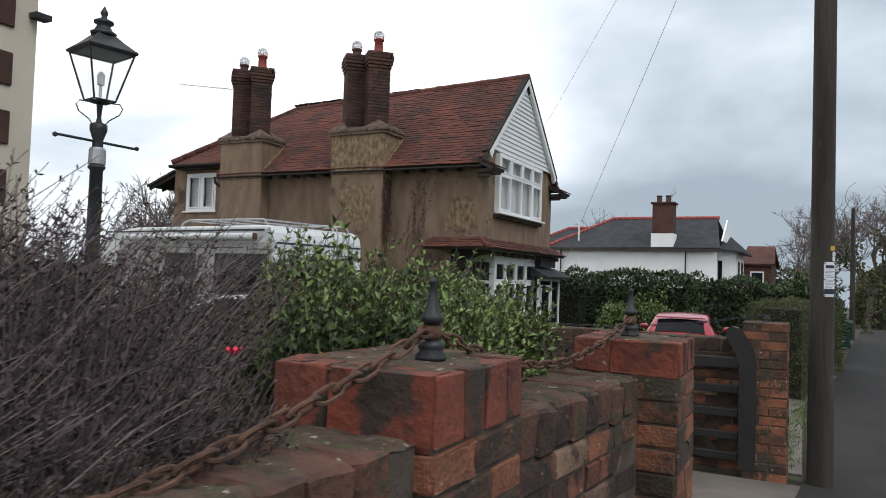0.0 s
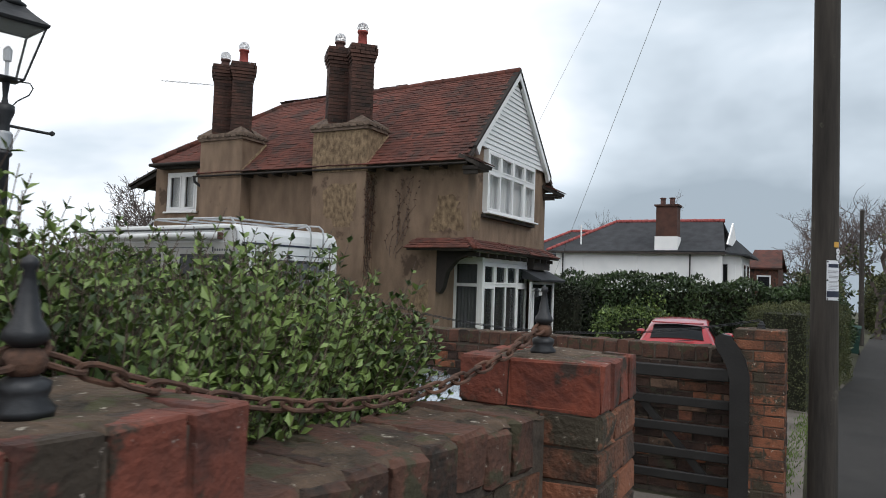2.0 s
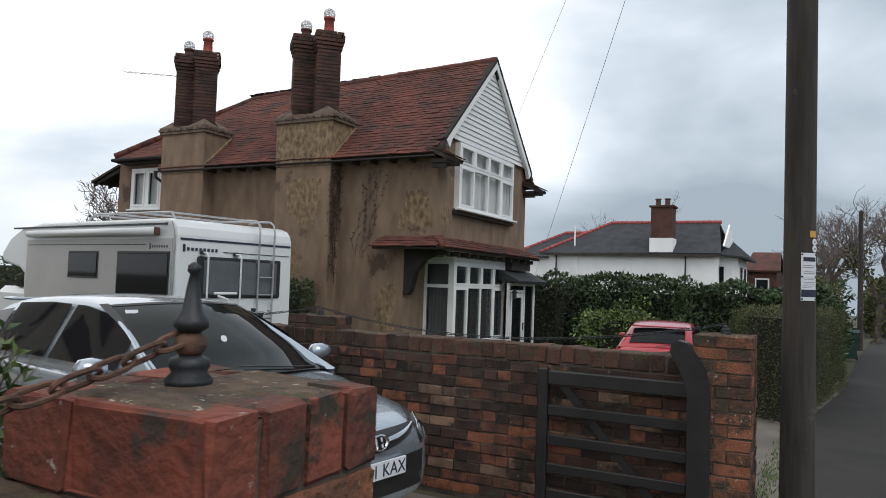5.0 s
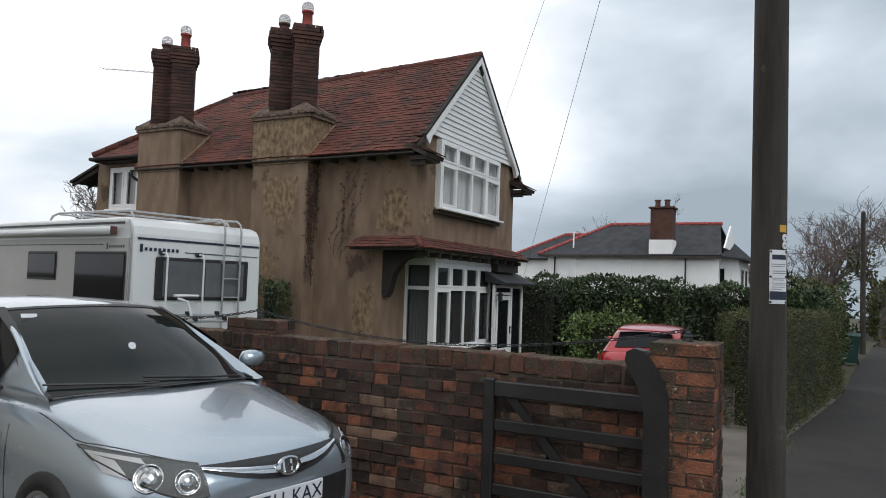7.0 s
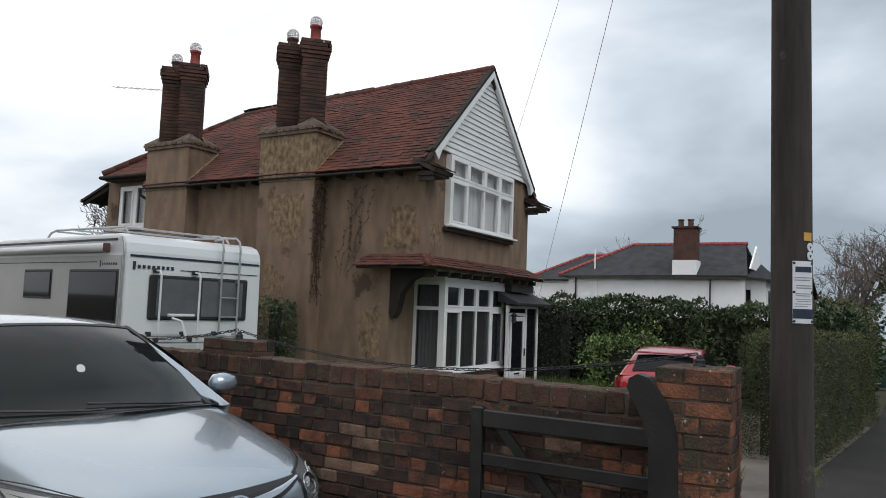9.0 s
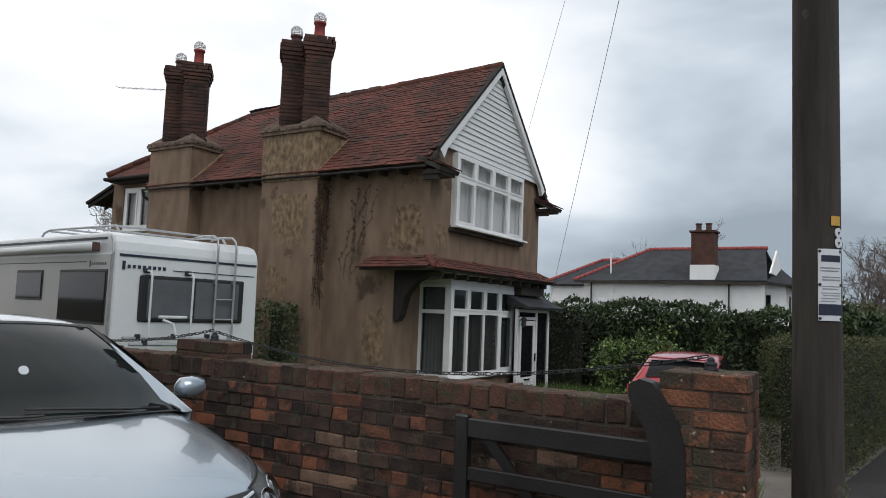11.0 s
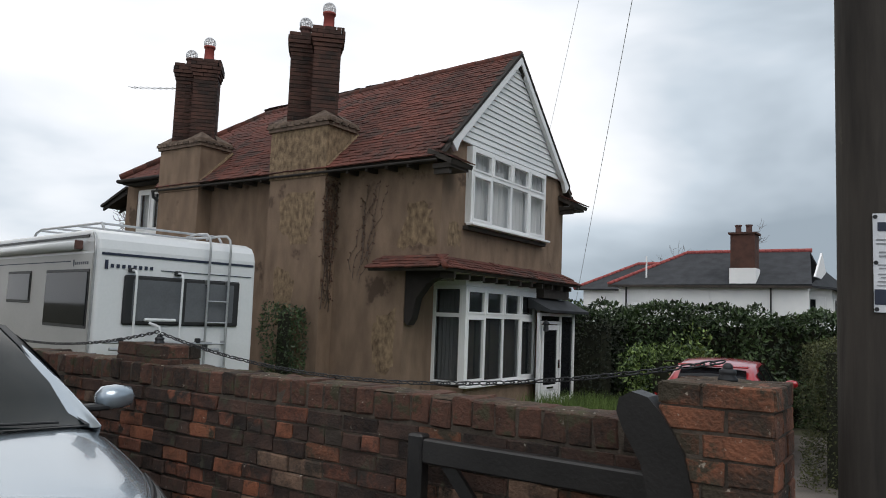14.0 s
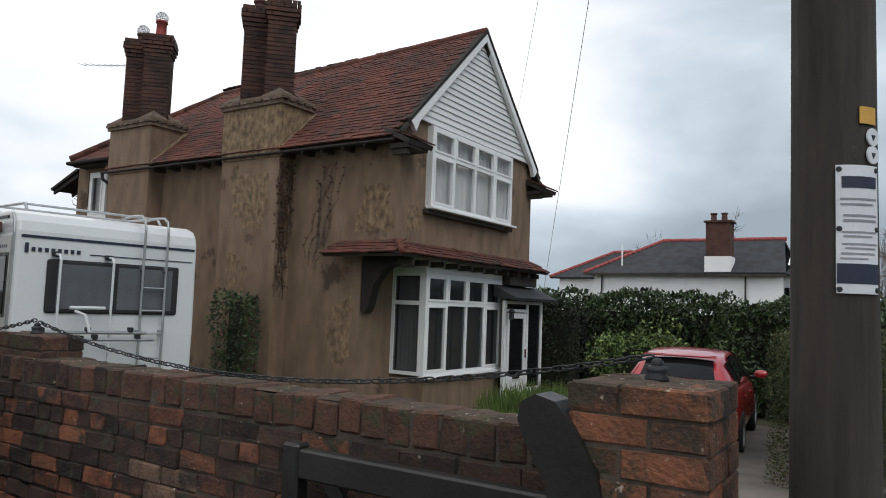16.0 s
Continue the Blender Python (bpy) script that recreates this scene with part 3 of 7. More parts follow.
def slab(bm, pts, t=0.06):
    n = (Vector(pts[1]) - Vector(pts[0])).cross(Vector(pts[2]) - Vector(pts[0])).normalized()
    if n.z < 0:
        n = -n
    a = [bm.verts.new(Vector(p)) for p in pts]
    b = [bm.verts.new(Vector(p) - n * t) for p in pts]
    bm.faces.new(a), bm.faces.new(b)
    for i in range(len(pts)):
        j = (i + 1) % len(pts)
        bm.faces.new((a[i], a[j], b[j], b[i]))


HX, HXE, HZ = -13.55, -16.82, 6.36  # the old ridge sinks towards the west
XR = XF + 0.13
YWE = 14.51
ZWE = EAVE_Z + (YWE - EAVE_Y) * (RIDGE_Z - EAVE_Z) / (RIDGE_Y - EAVE_Y)
XWE = HXE + (HX - HXE) * (YWE - EAVE_Y) / (RIDGE_Y - EAVE_Y)
slab(roof_bm, [(XWI - 0.03, EAVE_Y, EAVE_Z - 0.02), (XR, EAVE_Y, EAVE_Z - 0.02), (XR, RIDGE_Y, RIDGE_Z - 0.12), (HX, RIDGE_Y, HZ - 0.22), (XWI - 0.03, YWE, ZWE - 0.05)])
slab(roof_bm, [(XWE, YWE, ZWE - 0.05), (XWI - 0.03, YWE, ZWE - 0.05), (HX, RIDGE_Y, HZ - 0.22)])
slab(roof_bm, [(XR, 2 * RIDGE_Y - EAVE_Y, EAVE_Z), (HXE, 2 * RIDGE_Y - EAVE_Y, EAVE_Z), (HX, RIDGE_Y, HZ - 0.22), (XR, RIDGE_Y, RIDGE_Z - 0.12)])
slab(roof_bm, [(XWE, 2 * RIDGE_Y - YWE, ZWE - 0.05), (XWE, YWE, ZWE - 0.05), (HX, RIDGE_Y, HZ - 0.05)])
roof = part("roof", roof_bm, "timber_dark", house, "red-brown clay tile roof, mossy in places")

TILE_W, TILE_E, TILE_T = 0.168, 0.108, 0.016
tile_me = bpy.data.meshes.new("tile")


def tile_verts(w=TILE_W - 0.005, l=TILE_E + 0.06, t=TILE_T):
    # x across, y up the slope, the tail lifted
    return [(0, 0, t + 0.018), (w, 0, t + 0.018), (w, l, t), (0, l, t), (0, 0, 0.012), (w, 0, 0.012), (w, l, 0), (0, l, 0)], [(0, 1, 2, 3), (0, 4, 5, 1), (1, 5, 6, 2), (3, 7, 4, 0)]


tv, tf = tile_verts()
tile_me.from_pydata(tv, [], tf)
tile_me.materials.append(M["tile"])


def tiles(origin, along, up, length, height, keep, parent, singles=None, seed=1, limit=300, name="tile", material="tile", sag=None):
    """Clay tiles in courses on a slope; those in the singles stretch are pieces of their own, the rest one joined part."""
    rnd = random.Random(seed)
    o, a, u = Vector(origin), Vector(along).normalized(), Vector(up).normalized()
    n = a.cross(u).normalized()
    if n.z < 0:
        n = -n
    verts, faces, count = [], [], 0
    for r in range(int(height / TILE_E)):
        off = (r % 2) * TILE_W / 2
        for c in range(int(length / TILE_W) + 1):
            s, h = c * TILE_W - off, r * TILE_E
            if s < -0.01 or s + TILE_W > length + 0.02 or not keep(s + TILE_W / 2, h + TILE_E / 2):
                continue
            j = (rnd.gauss(0, 0.004), rnd.gauss(0, 0.006), abs(rnd.gauss(0, 0.005)), rnd.gauss(0, 0.02))
            p = o + a * (s + j[0]) + u * (h + j[1]) + n * (0.004 + j[2]) - Vector((0, 0, sag(s, h) if sag else 0))
            ca, sa = math.cos(j[3]), math.sin(j[3])
            e1, e2 = a * ca + u * sa, u * ca - a * sa
            if singles and count < limit and singles(s, h):
                ob = new(name, tile_me)
                ob.matrix_world = Matrix(((e1.x, e2.x, n.x, p.x), (e1.y, e2.y, n.y, p.y), (e1.z, e2.z, n.z, p.z), (0, 0, 0, 1)))
                ob.parent = parent
                count += 1
                continue
            k = len(verts)
            verts += [p + e1 * x + e2 * y + n * z for x, y, z in tv]
            faces += [tuple(i + k for i in f) for f in tf]
    me = bpy.data.meshes.new("tiling")
    me.from_pydata([tuple(v) for v in verts], [], faces)
    me.materials.append(M[material])
    ob = new("tiling", me)
    ob.parent = parent
    return tagged(ob, kind="stuff")


RUN = math.hypot(RIDGE_Y - EAVE_Y, RIDGE_Z - EAVE_Z)
uy, uz = (RIDGE_Y - EAVE_Y) / RUN, (RIDGE_Z - EAVE_Z) / RUN
LEN = XR - HXE
tiles((HXE, EAVE_Y - 0.05 * uy, EAVE_Z - 0.05 * uz), (1, 0, 0), (0, uy, uz), LEN, RUN + 0.05, lambda s, h: s > (HX - HXE) * h / RUN and (s > XWI - HXE or h * uy > YWE - EAVE_Y), roof, lambda s, h: s > LEN - 1.45, 2, sag=lambda s, h: 0.26 * h / RUN * (1 - (s - (HX - HXE)) / (XR - HX)))
tiles((XR, 2 * RIDGE_Y - EAVE_Y, EAVE_Z), (-1, 0, 0), (0, -uy, uz), LEN, RUN, lambda s, h: s < LEN - (HX - HXE) * h / RUN, roof, None, 3, sag=lambda s, h: 0.26 * h / RUN * s / LEN)
hw = Vector((HX - HXE, 0, HZ - EAVE_Z))
WID = 2 * (RIDGE_Y - EAVE_Y)
tiles((HXE, 2 * RIDGE_Y - EAVE_Y, EAVE_Z), (0, -1, 0), hw, WID, hw.length, lambda s, h: abs(s - WID / 2) < WID / 2 * (1 - h / hw.length) and h / hw.length > (XWE - HXE) / (HX - HXE), roof, None, 4)


def ridge_run(parent, a, b, material="tile", r=0.10):
    a, b = Vector(a), Vector(b)
    n = max(2, int((b - a).length / 0.33))
    for i in range(n):
        p, q = a.lerp(b, i / n), a.lerp(b, (i + 1.04) / n)
        bm = bmesh.new()
        tube(bm, [p, q], r * (1 + 0.03 * ((i * 7) % 3)), 10)
        part("ridge_tile", bm, material, parent, smooth=True)


ridge_run(roof, (HX, RIDGE_Y, HZ - 0.02), (XR, RIDGE_Y, RIDGE_Z - 0.02))
ridge_run(roof, (XWE, YWE, ZWE), (HX, RIDGE_Y, HZ - 0.02))
# added tube; its black paints the dark shadow below the tile edge
part("gutter", tube(bmesh.new(), [(XWI - 0.06, EAVE_Y - 0.06, EAVE_Z - 0.09), (XR, EAVE_Y - 0.06, EAVE_Z - 0.09)], 0.024, 8), "timber_black", house, "thin gutter, black as the shadow line of the eaves")
for k in range(16):
    x = XWI + 0.2 + k * 0.45
    part("rafter_end", bx(x, x + 0.05, EAVE_Y + 0.03, YS, EAVE_Z - 0.14, EAVE_Z - 0.05), "timber_dark", house)
part("eaves_board", bx(XWI, XF, EAVE_Y + 0.04, YS - 0.002, EAVE_Z - 0.05, EAVE_Z - 0.02), "timber_dark", house)

# gable: white weatherboards and bargeboards
XG = XF + 0.02
gz0, gz1 = 4.5, 6.50
half = 2.12
n_board = 18
for k in range(n_board):
    za, zb = gz0 + (gz1 - gz0) * k / n_board, gz0 + (gz1 - gz0) * (k + 1) / n_board + 0.015
    wa, wb = half * (1 - (za - gz0) / (gz1 - gz0)) + 0.02, half * (1 - (min(zb, gz1) - gz0) / (gz1 - gz0)) + 0.02
    bm = bmesh.new()
    vs = [bm.verts.new(p) for p in ((XG + 0.05, RIDGE_Y - wa, za), (XG + 0.05, RIDGE_Y + wa, za), (XG + 0.022, RIDGE_Y + wb, zb), (XG + 0.022, RIDGE_Y - wb, zb))]
    ws = [bm.verts.new((XG + 0.004, v.co.y, v.co.z)) for v in vs]
    bm.faces.new(vs), bm.faces.new(ws)
    for a in range(4):
        bm.faces.new((vs[a], vs[(a + 1) % 4], ws[(a + 1) % 4], ws[a]))
    part("weatherboard", bm, "board", house, "white painted weatherboard")
for sgn in (-1, 1):
    bm = bmesh.new()
    prism(bm, [(RIDGE_Y, 6.575), (RIDGE_Y, 6.43), (RIDGE_Y + sgn * 2.06, 4.43), (RIDGE_Y + sgn * 2.16, 4.24), (RIDGE_Y + sgn * 2.30, 4.37)], "x", XG + 0.052, XG + 0.135)
    part("bargeboard", bm, "white", house, "white bargeboard")
    bm = bmesh.new()
    prism(bm, [(RIDGE_Y, 6.60), (RIDGE_Y, 6.67), (RIDGE_Y + sgn * 2.34, 4.42), (RIDGE_Y + sgn * 2.34, 4.36)], "x", XR - 0.12, XR + 0.035)
    part("verge", bm, "timber_black", house, "dark mortared verge")
    # tiled kick at the foot of the verge, wrapping round the corner
    y_in, y_out = RIDGE_Y + sgn * 2.05, RIDGE_Y + sgn * 2.72
    ya, yb = min(y_in, y_out), max(y_in, y_out)
    bm = bmesh.new()
    slab(bm, [(XF + 0.42, ya + 0.02, EAVE_Z - 0.10), (XF + 0.42, yb, EAVE_Z - 0.10), (XF - 0.05, yb, EAVE_Z + 0.12), (XF - 0.05, ya + 0.02, EAVE_Z + 0.12)], 0.08)
    kick = part("verge_kick", bm, "timber_dark", house, "dark tiled eaves return at the corner")
    tiles((XF + 0.44, ya, EAVE_Z - 0.105), (0, 1, 0), (-0.49, 0, 0.22), yb - ya, 0.5, lambda s, h: True, kick, None, 9)
    part("soffit", bx(XF + 0.002, XF + 0.36, ya + 0.08, yb - 0.06, EAVE_Z - 0.21, EAVE_Z - 0.135), "timber_dark", house)
    part("corbel", bx(XF + 0.002, XF + 0.3, ya + 0.12, ya + 0.2, EAVE_Z - 0.30, EAVE_Z - 0.215), "timber_dark", house)

# pent roof round the corner above the bay
PX, PY, PZ = XF + 0.36, YS - 0.34, 2.24
bm = bmesh.new()
slab(bm, [(-7.75, PY, PZ), (PX, PY, PZ), (XF, YS, PZ + 0.2), (-7.55, YS, PZ + 0.2)], 0.05)
slab(bm, [(PX, PY, PZ), (PX, 19.25, PZ), (XF, 19.1, PZ + 0.2), (XF, YS, PZ + 0.2)], 0.05)
pent = part("pent_roof", bm, "timber_dark", house, "small red clay tile pent roof over the bay")
ps = Vector((0, 0.34, 0.2))
tiles((-7.78, PY - 0.03, PZ - 0.01), (1, 0, 0), ps, PX + 7.78, ps.length + 0.05, lambda s, h: s < PX + 7.78 - 0.36 * h / ps.length + 0.05, pent, lambda s, h: True, 5, 60)
pf = Vector((-0.36, 0, 0.2))
tiles((PX + 0.03, PY, PZ - 0.01), (0, 1, 0), pf, 19.25 - PY, pf.length + 0.05, lambda s, h: s > 0.34 * h / pf.length - 0.05, pent, lambda s, h: True, 6, 140)
ridge_run(pent, (PX, PY, PZ + 0.02), (XF, YS, PZ + 0.21), r=0.05)
for k in range(11):
    y = 14.35 + k * 0.45
    part("rafter_end", bx(XF + 0.02, PX - 0.06, y, y + 0.05, PZ - 0.14, PZ - 0.05), "timber_dark", pent)
# bracket made thick and black to carry the shade under the jetty
bm = bmesh.new()
prism(bm, [(XL, 2.27), (XF + 0.2, 2.27), (XF + 0.12, 2.17), (XL + 0.46, 2.02), (XL + 0.24, 1.76), (XL + 0.16, 1.42), (XL + 0.08, 1.30), (XL, 1.36)], "y", YS + 0.02, YS + 0.20)
part("bracket", bm, "timber_black", house, "curved timber jetty bracket, filled and blackened as jetty shade")


# chimneys: breast, tiled shoulder, two brick shafts, pots
def chimney(x0, x1, top, seed, base):
    yb = 14.0
    bm = bmesh.new()
    box(bm, x0, x1, yb, YS + 0.12, -0.7, 3.93)
    breast = part("chimney_breast", bm, "pebble", house, "stained pebbledash chimney breast")
    part("shoulder", bx(x0 - 0.01, x1 + 0.01, yb - 0.02, yb + 0.72, 3.935, 4.86), base, breast, "weathered pebbledash chimney base")
    part("band", bx(x0 - 0.06, x1 + 0.06, yb - 0.06, yb + 0.76, 4.865, 4.93), "tile_grey", breast)
    part("cap_bed", bx(x0 - 0.07, x1 + 0.07, yb - 0.07, yb + 0.76, 4.969, 5.03), "tile_grey", breast)
    # broaches: sloped corners leaning on the diagonal shafts
    side, cy = 0.50, yb + 0.36
    hd = side / math.sqrt(2)
    cxs = ((x0 + x1) / 2 - 0.37, (x0 + x1) / 2 + 0.25)
    for gx, cxx in ((x0 - 0.05, cxs[0]), (x1 + 0.05, cxs[1])):
        for gy in (yb - 0.05, yb + 0.75):
            bm = bmesh.new()
            sx, sy = (1 if gx > cxx else -1), (1 if gy > cy else -1)
            vs = [bm.verts.new(q) for q in ((gx, gy, 5.031), (cxx - sx * 0.05, gy, 5.031), (cxx - sx * 0.05, cy + sy * hd * 0.9, 5.031), (gx, cy, 5.031), (cxx + sx * hd * 0.45, cy + sy * hd * 0.45, 5.25))]
            for q in ((0, 1, 4), (1, 2, 4), (2, 3, 4), (3, 0, 4), (0, 3, 2, 1)):
                bm.faces.new([vs[i] for i in q])
            part("broach", bm, "tile_grey", breast)
    part("fillet", tube(bmesh.new(), [(x1 + 0.025, yb + 0.02, 4.10), (x1 + 0.025, yb + 0.40, 4.46), (x1 + 0.025, yb + 0.80, 4.85)], 0.035, 6), "pebble_pale", breast, "pale mortar fillet")
    rnd = random.Random(seed)
    bm = bmesh.new()
    for yy in (yb - 0.09,):
        k = x0 - 0.08
        while k < x1 + 0.02:
            box(bm, k, k + 0.15, yy, yy + 0.12, 4.931, 4.968 + rnd.random() * 0.02)
            k += 0.19
    k = yb - 0.1
    while k < yb + 0.66:
        box(bm, x1 - 0.03, x1 + 0.09, k, k + 0.14, 4.931, 4.968 + rnd.random() * 0.02)
        k += 0.19
    part("cap_tiles", bm, "tile_grey", breast)
    for cx, (pot_mat, pot_h) in zip(cxs, (("pot_dark", 0.13), ("pot_red", 0.30))):
        turn = Matrix.Translation((cx, cy, 0)) @ Matrix.Rotation(radians(45), 4, "Z")
        hs_ = side / 2
        part("shaft", bx(-hs_ + 0.012, hs_ - 0.012, -hs_ + 0.012, hs_ - 0.012, 5.032, top - 0.02, m=turn), "mortar", breast, "sooty brick chimney shaft set diagonally")
        bm = bmesh.new()
        z, r = 5.035, 0
        while z < top - 0.02:
            left_ = top - z
            out = 0.0 if left_ > 0.40 else (0.02 if left_ > 0.32 else (0.042 if left_ > 0.24 else (0.065 if left_ > 0.08 else 0.045)))
            for face in range(4):
                fm = turn @ Matrix.Rotation(radians(90 * face), 4, "Z")
                e = hs_ + out
                p = -e + (0.11 if (r + face) % 2 else 0.0)
                if p > -e:
                    box(bm, -e, p - 0.010, -e - 0.004 * rnd.random(), -e + 0.05, z, z + 0.066, 0, fm)
                while p < e - 0.03:
                    q = min(p + 0.215, e - 0.055)
                    if q - p > 0.02:
                        box(bm, p, q, -e - 0.004 * rnd.random(), -e + 0.05, z, z + 0.066, 0, fm)
                    p += 0.225
            z += 0.079
            r += 1
        tagged(part("brickwork", bm, "stack", breast), kind="stuff")
        part("flaunching", lathe(bmesh.new(), [(0.24, top - 0.02), (0.14, top + 0.06)], 12), "mortar", breast).location = (cx, cy, 0)
        bm = bmesh.new()
        lathe(bm, [(0.125, 0), (0.11, 0.03), (0.10, pot_h), (0.125, pot_h + 0.01), (0.125, pot_h + 0.05), (0.09, pot_h + 0.05)], 16, Matrix.Translation((cx, cy, top + 0.04)))
        part("chimney_pot", bm, pot_mat, breast, "red clay chimney pot" if pot_mat == "pot_red" else "dark sooty chimney pot", smooth=True)
        bm = bmesh.new()
        zc = top + 0.04 + pot_h + 0.13
        for k in range(10):
            t = math.pi * k / 10
            tube(bm, [(cx + 0.125 * math.cos(t) * math.sin(q), cy + 0.125 * math.sin(t) * math.sin(q), zc + 0.125 * math.cos(q)) for q in [2 * math.pi * i / 16 for i in range(16)]], 0.006, 4, True)
        for h in (-0.08, -0.04, 0.0, 0.035, 0.065, 0.09, 0.11):
            rr = math.sqrt(0.125 ** 2 - h * h)
            tube(bm, [(cx + rr * math.cos(2 * math.pi * i / 14), cy + rr * math.sin(2 * math.pi * i / 14), zc + h) for i in range(14)], 0.006, 4, True)
        part("cowl", bm, "gull", breast, "round wire balloon cowl")


chimney(-10.30, -8.84, 6.82, 1, "pebble_pale")
chimney(-13.85, -12.48, 6.82, 2, "pebble")

# west end: a window high under the set-back eave, and a lean-to roof on the west wall
ww = part("window", bx(-16.02, -14.86, YWS + 0.02, YWS + 0.06, 3.222, 3.29), "white", house, "small white upvc side window")
bm = bmesh.new()
for a, b, c, d in ((-16.02, -15.93, 3.291, 4.288), (-14.95, -14.86, 3.291, 4.288), (-15.48, -15.38, 3.291, 4.21), (-15.929, -14.951, 4.211, 4.288)):
    box(bm, a, b, YWS + 0.02, YWS + 0.06, c, d)
part("frame", bm, "white", ww)
for a, b in ((-15.929, -15.481), (-15.379, -14.951)):
    bm = bmesh.new()
    for q in ((a, a + 0.05, 3.292, 4.21), (b - 0.05, b, 3.292, 4.21), (a + 0.05, b - 0.05, 3.292, 3.34), (a + 0.05, b - 0.05, 4.16, 4.21)):
        box(bm, q[0], q[1], YWS + 0.005, YWS + 0.05, q[2], q[3])
    part("casement", bm, "white", ww)
    part("pane", bx(a + 0.051, b - 0.051, YWS + 0.03, YWS + 0.035, 3.341, 4.159), "glass_pale", ww)
    part("curtain", bx(a, b, YWS + 0.14, YWS + 0.15, 3.25, 4.25), "curtain", ww)
part("sill", bx(-16.08, -14.80, YWS - 0.06, YWS + 0.03, 3.17, 3.218, bevel=0.008), "white", ww)
part("gutter", tube(bmesh.new(), [(XWE - 0.05, YWE - 0.05, ZWE - 0.09), (XWI - 0.08, YWE - 0.05, ZWE - 0.09)], 0.045, 8), "timber_black", house, "dark gutter")
part("eaves_board", bx(XWE + 0.05, XWI - 0.04, YWE + 0.03, YWS - 0.002, ZWE - 0.17, ZWE - 0.12), "timber_black", house)
part("gutter", tube(bmesh.new(), [(XWE - 0.05, YWE - 0.05, ZWE - 0.09), (XWE - 0.05, 18.5, ZWE - 0.09)], 0.045, 8), "timber_black", house)
bm = bmesh.new()
slab(bm, [(-17.55, 14.80, 4.00), (XW - 0.002, 14.80, 4.42), (XW - 0.002, 18.2, 4.42), (-17.55, 18.2, 4.00)], 0.06)
lean = part("lean_to_roof", bm, "timber_black", house, "dark red clay tile lean-to roof")
tiles((-17.58, 18.2, 3.99), (0, -1, 0), (1.09, 0, 0.42), 3.4, 1.15, lambda s, h: True, lean, None, 17)
for k in range(8):
    y = 14.85 + k * 0.46
    part("rafter_end", prism(bmesh.new(), [(-17.5, 3.86), (-17.5, 3.95), (XW - 0.01, 4.34), (XW - 0.01, 4.22)], "y", y, y + 0.05), "timber_black", lean)
part("downpipe", tube(bmesh.new(), [(-14.02, EAVE_Y - 0.06, 3.98), (-14.02, 13.98, 3.86), (-13.91, 14.20, 3.70), (-13.91, 14.27, 3.6), (-13.91, 14.27, -0.4)], 0.035, 8), "iron", house, "black downpipe")
# ---- walls along the street and the drive ----
def brick_mesh(name, l, w, h, material, seed, bevel=0.006):
    rnd = random.Random(seed)
    bm = bmesh.new()
    box(bm, 0, l, 0, w, 0, h, bevel=bevel)
    for v in bm.verts:
        v.co += Vector((rnd.gauss(0, 0.0032), rnd.gauss(0, 0.0032), rnd.gauss(0, 0.0032)))
    bmesh.ops.recalc_face_normals(bm, faces=bm.faces)
    me = bpy.data.meshes.new(name)
    bm.to_mesh(me)
    bm.free()
    me.materials.append(M[material])
    return me




def crust(x0, x1, y0, y1, z, seed, amp=0.012, step=0.02):
    """An uneven skin of moss and lichen on a flat top; it dips under the surface in places."""
    bm = bmesh.new()
    nx, ny = max(2, int((x1 - x0) / step)), max(2, int((y1 - y0) / step))
    g = [[bm.verts.new((x0 + (x1 - x0) * i / nx, y0 + (y1 - y0) * j / ny, 0)) for j in range(ny + 1)] for i in range(nx + 1)]
    for i, row_ in enumerate(g):
        for j, v in enumerate(row_):
            e = min(i, nx - i, j, ny - j)
            v.co.z = z + amp * (noise.noise(Vector((v.co.x * 9 + seed, v.co.y * 9, 0.3))) + 0.6 * noise.noise(Vector((v.co.x * 31, v.co.y * 31, seed)))) - (0.010 if e == 0 else 0.0)
    for i in range(nx):
        for j in range(ny):
            bm.faces.new((g[i][j], g[i + 1][j], g[i + 1][j + 1], g[i][j + 1]))
    return bm


BR_H, COURSE = 0.0765, 0.0845
boundary = tagged(new("wall_boundary"), "old red brick wall with brick-on-edge coping", "wall", "", "structure")
WX0, WX1, WY0, WY1 = -5.6, -0.56, 7.39, 7.62
WTOP = 1.10
part("mortar_core", bx(WX0, WX1 - 0.02, WY0 + 0.004, WY1 - 0.01, -0.4, WTOP - 0.012), "mortar", boundary)
sets = {}
for kind, l in (("stretcher", 0.230), ("header", 0.110)):
    sets[kind] = [brick_mesh("brick", l, 0.06, BR_H, m_, s_) for s_, m_ in enumerate(("brick", "brick_dark", "brick_dark", "brick_pale", "brick", "brick_orange", "brick_dark", "brick_tan", "brick"))]
rnd = random.Random(11)
z, row = WTOP - 0.140 - BR_H, 0
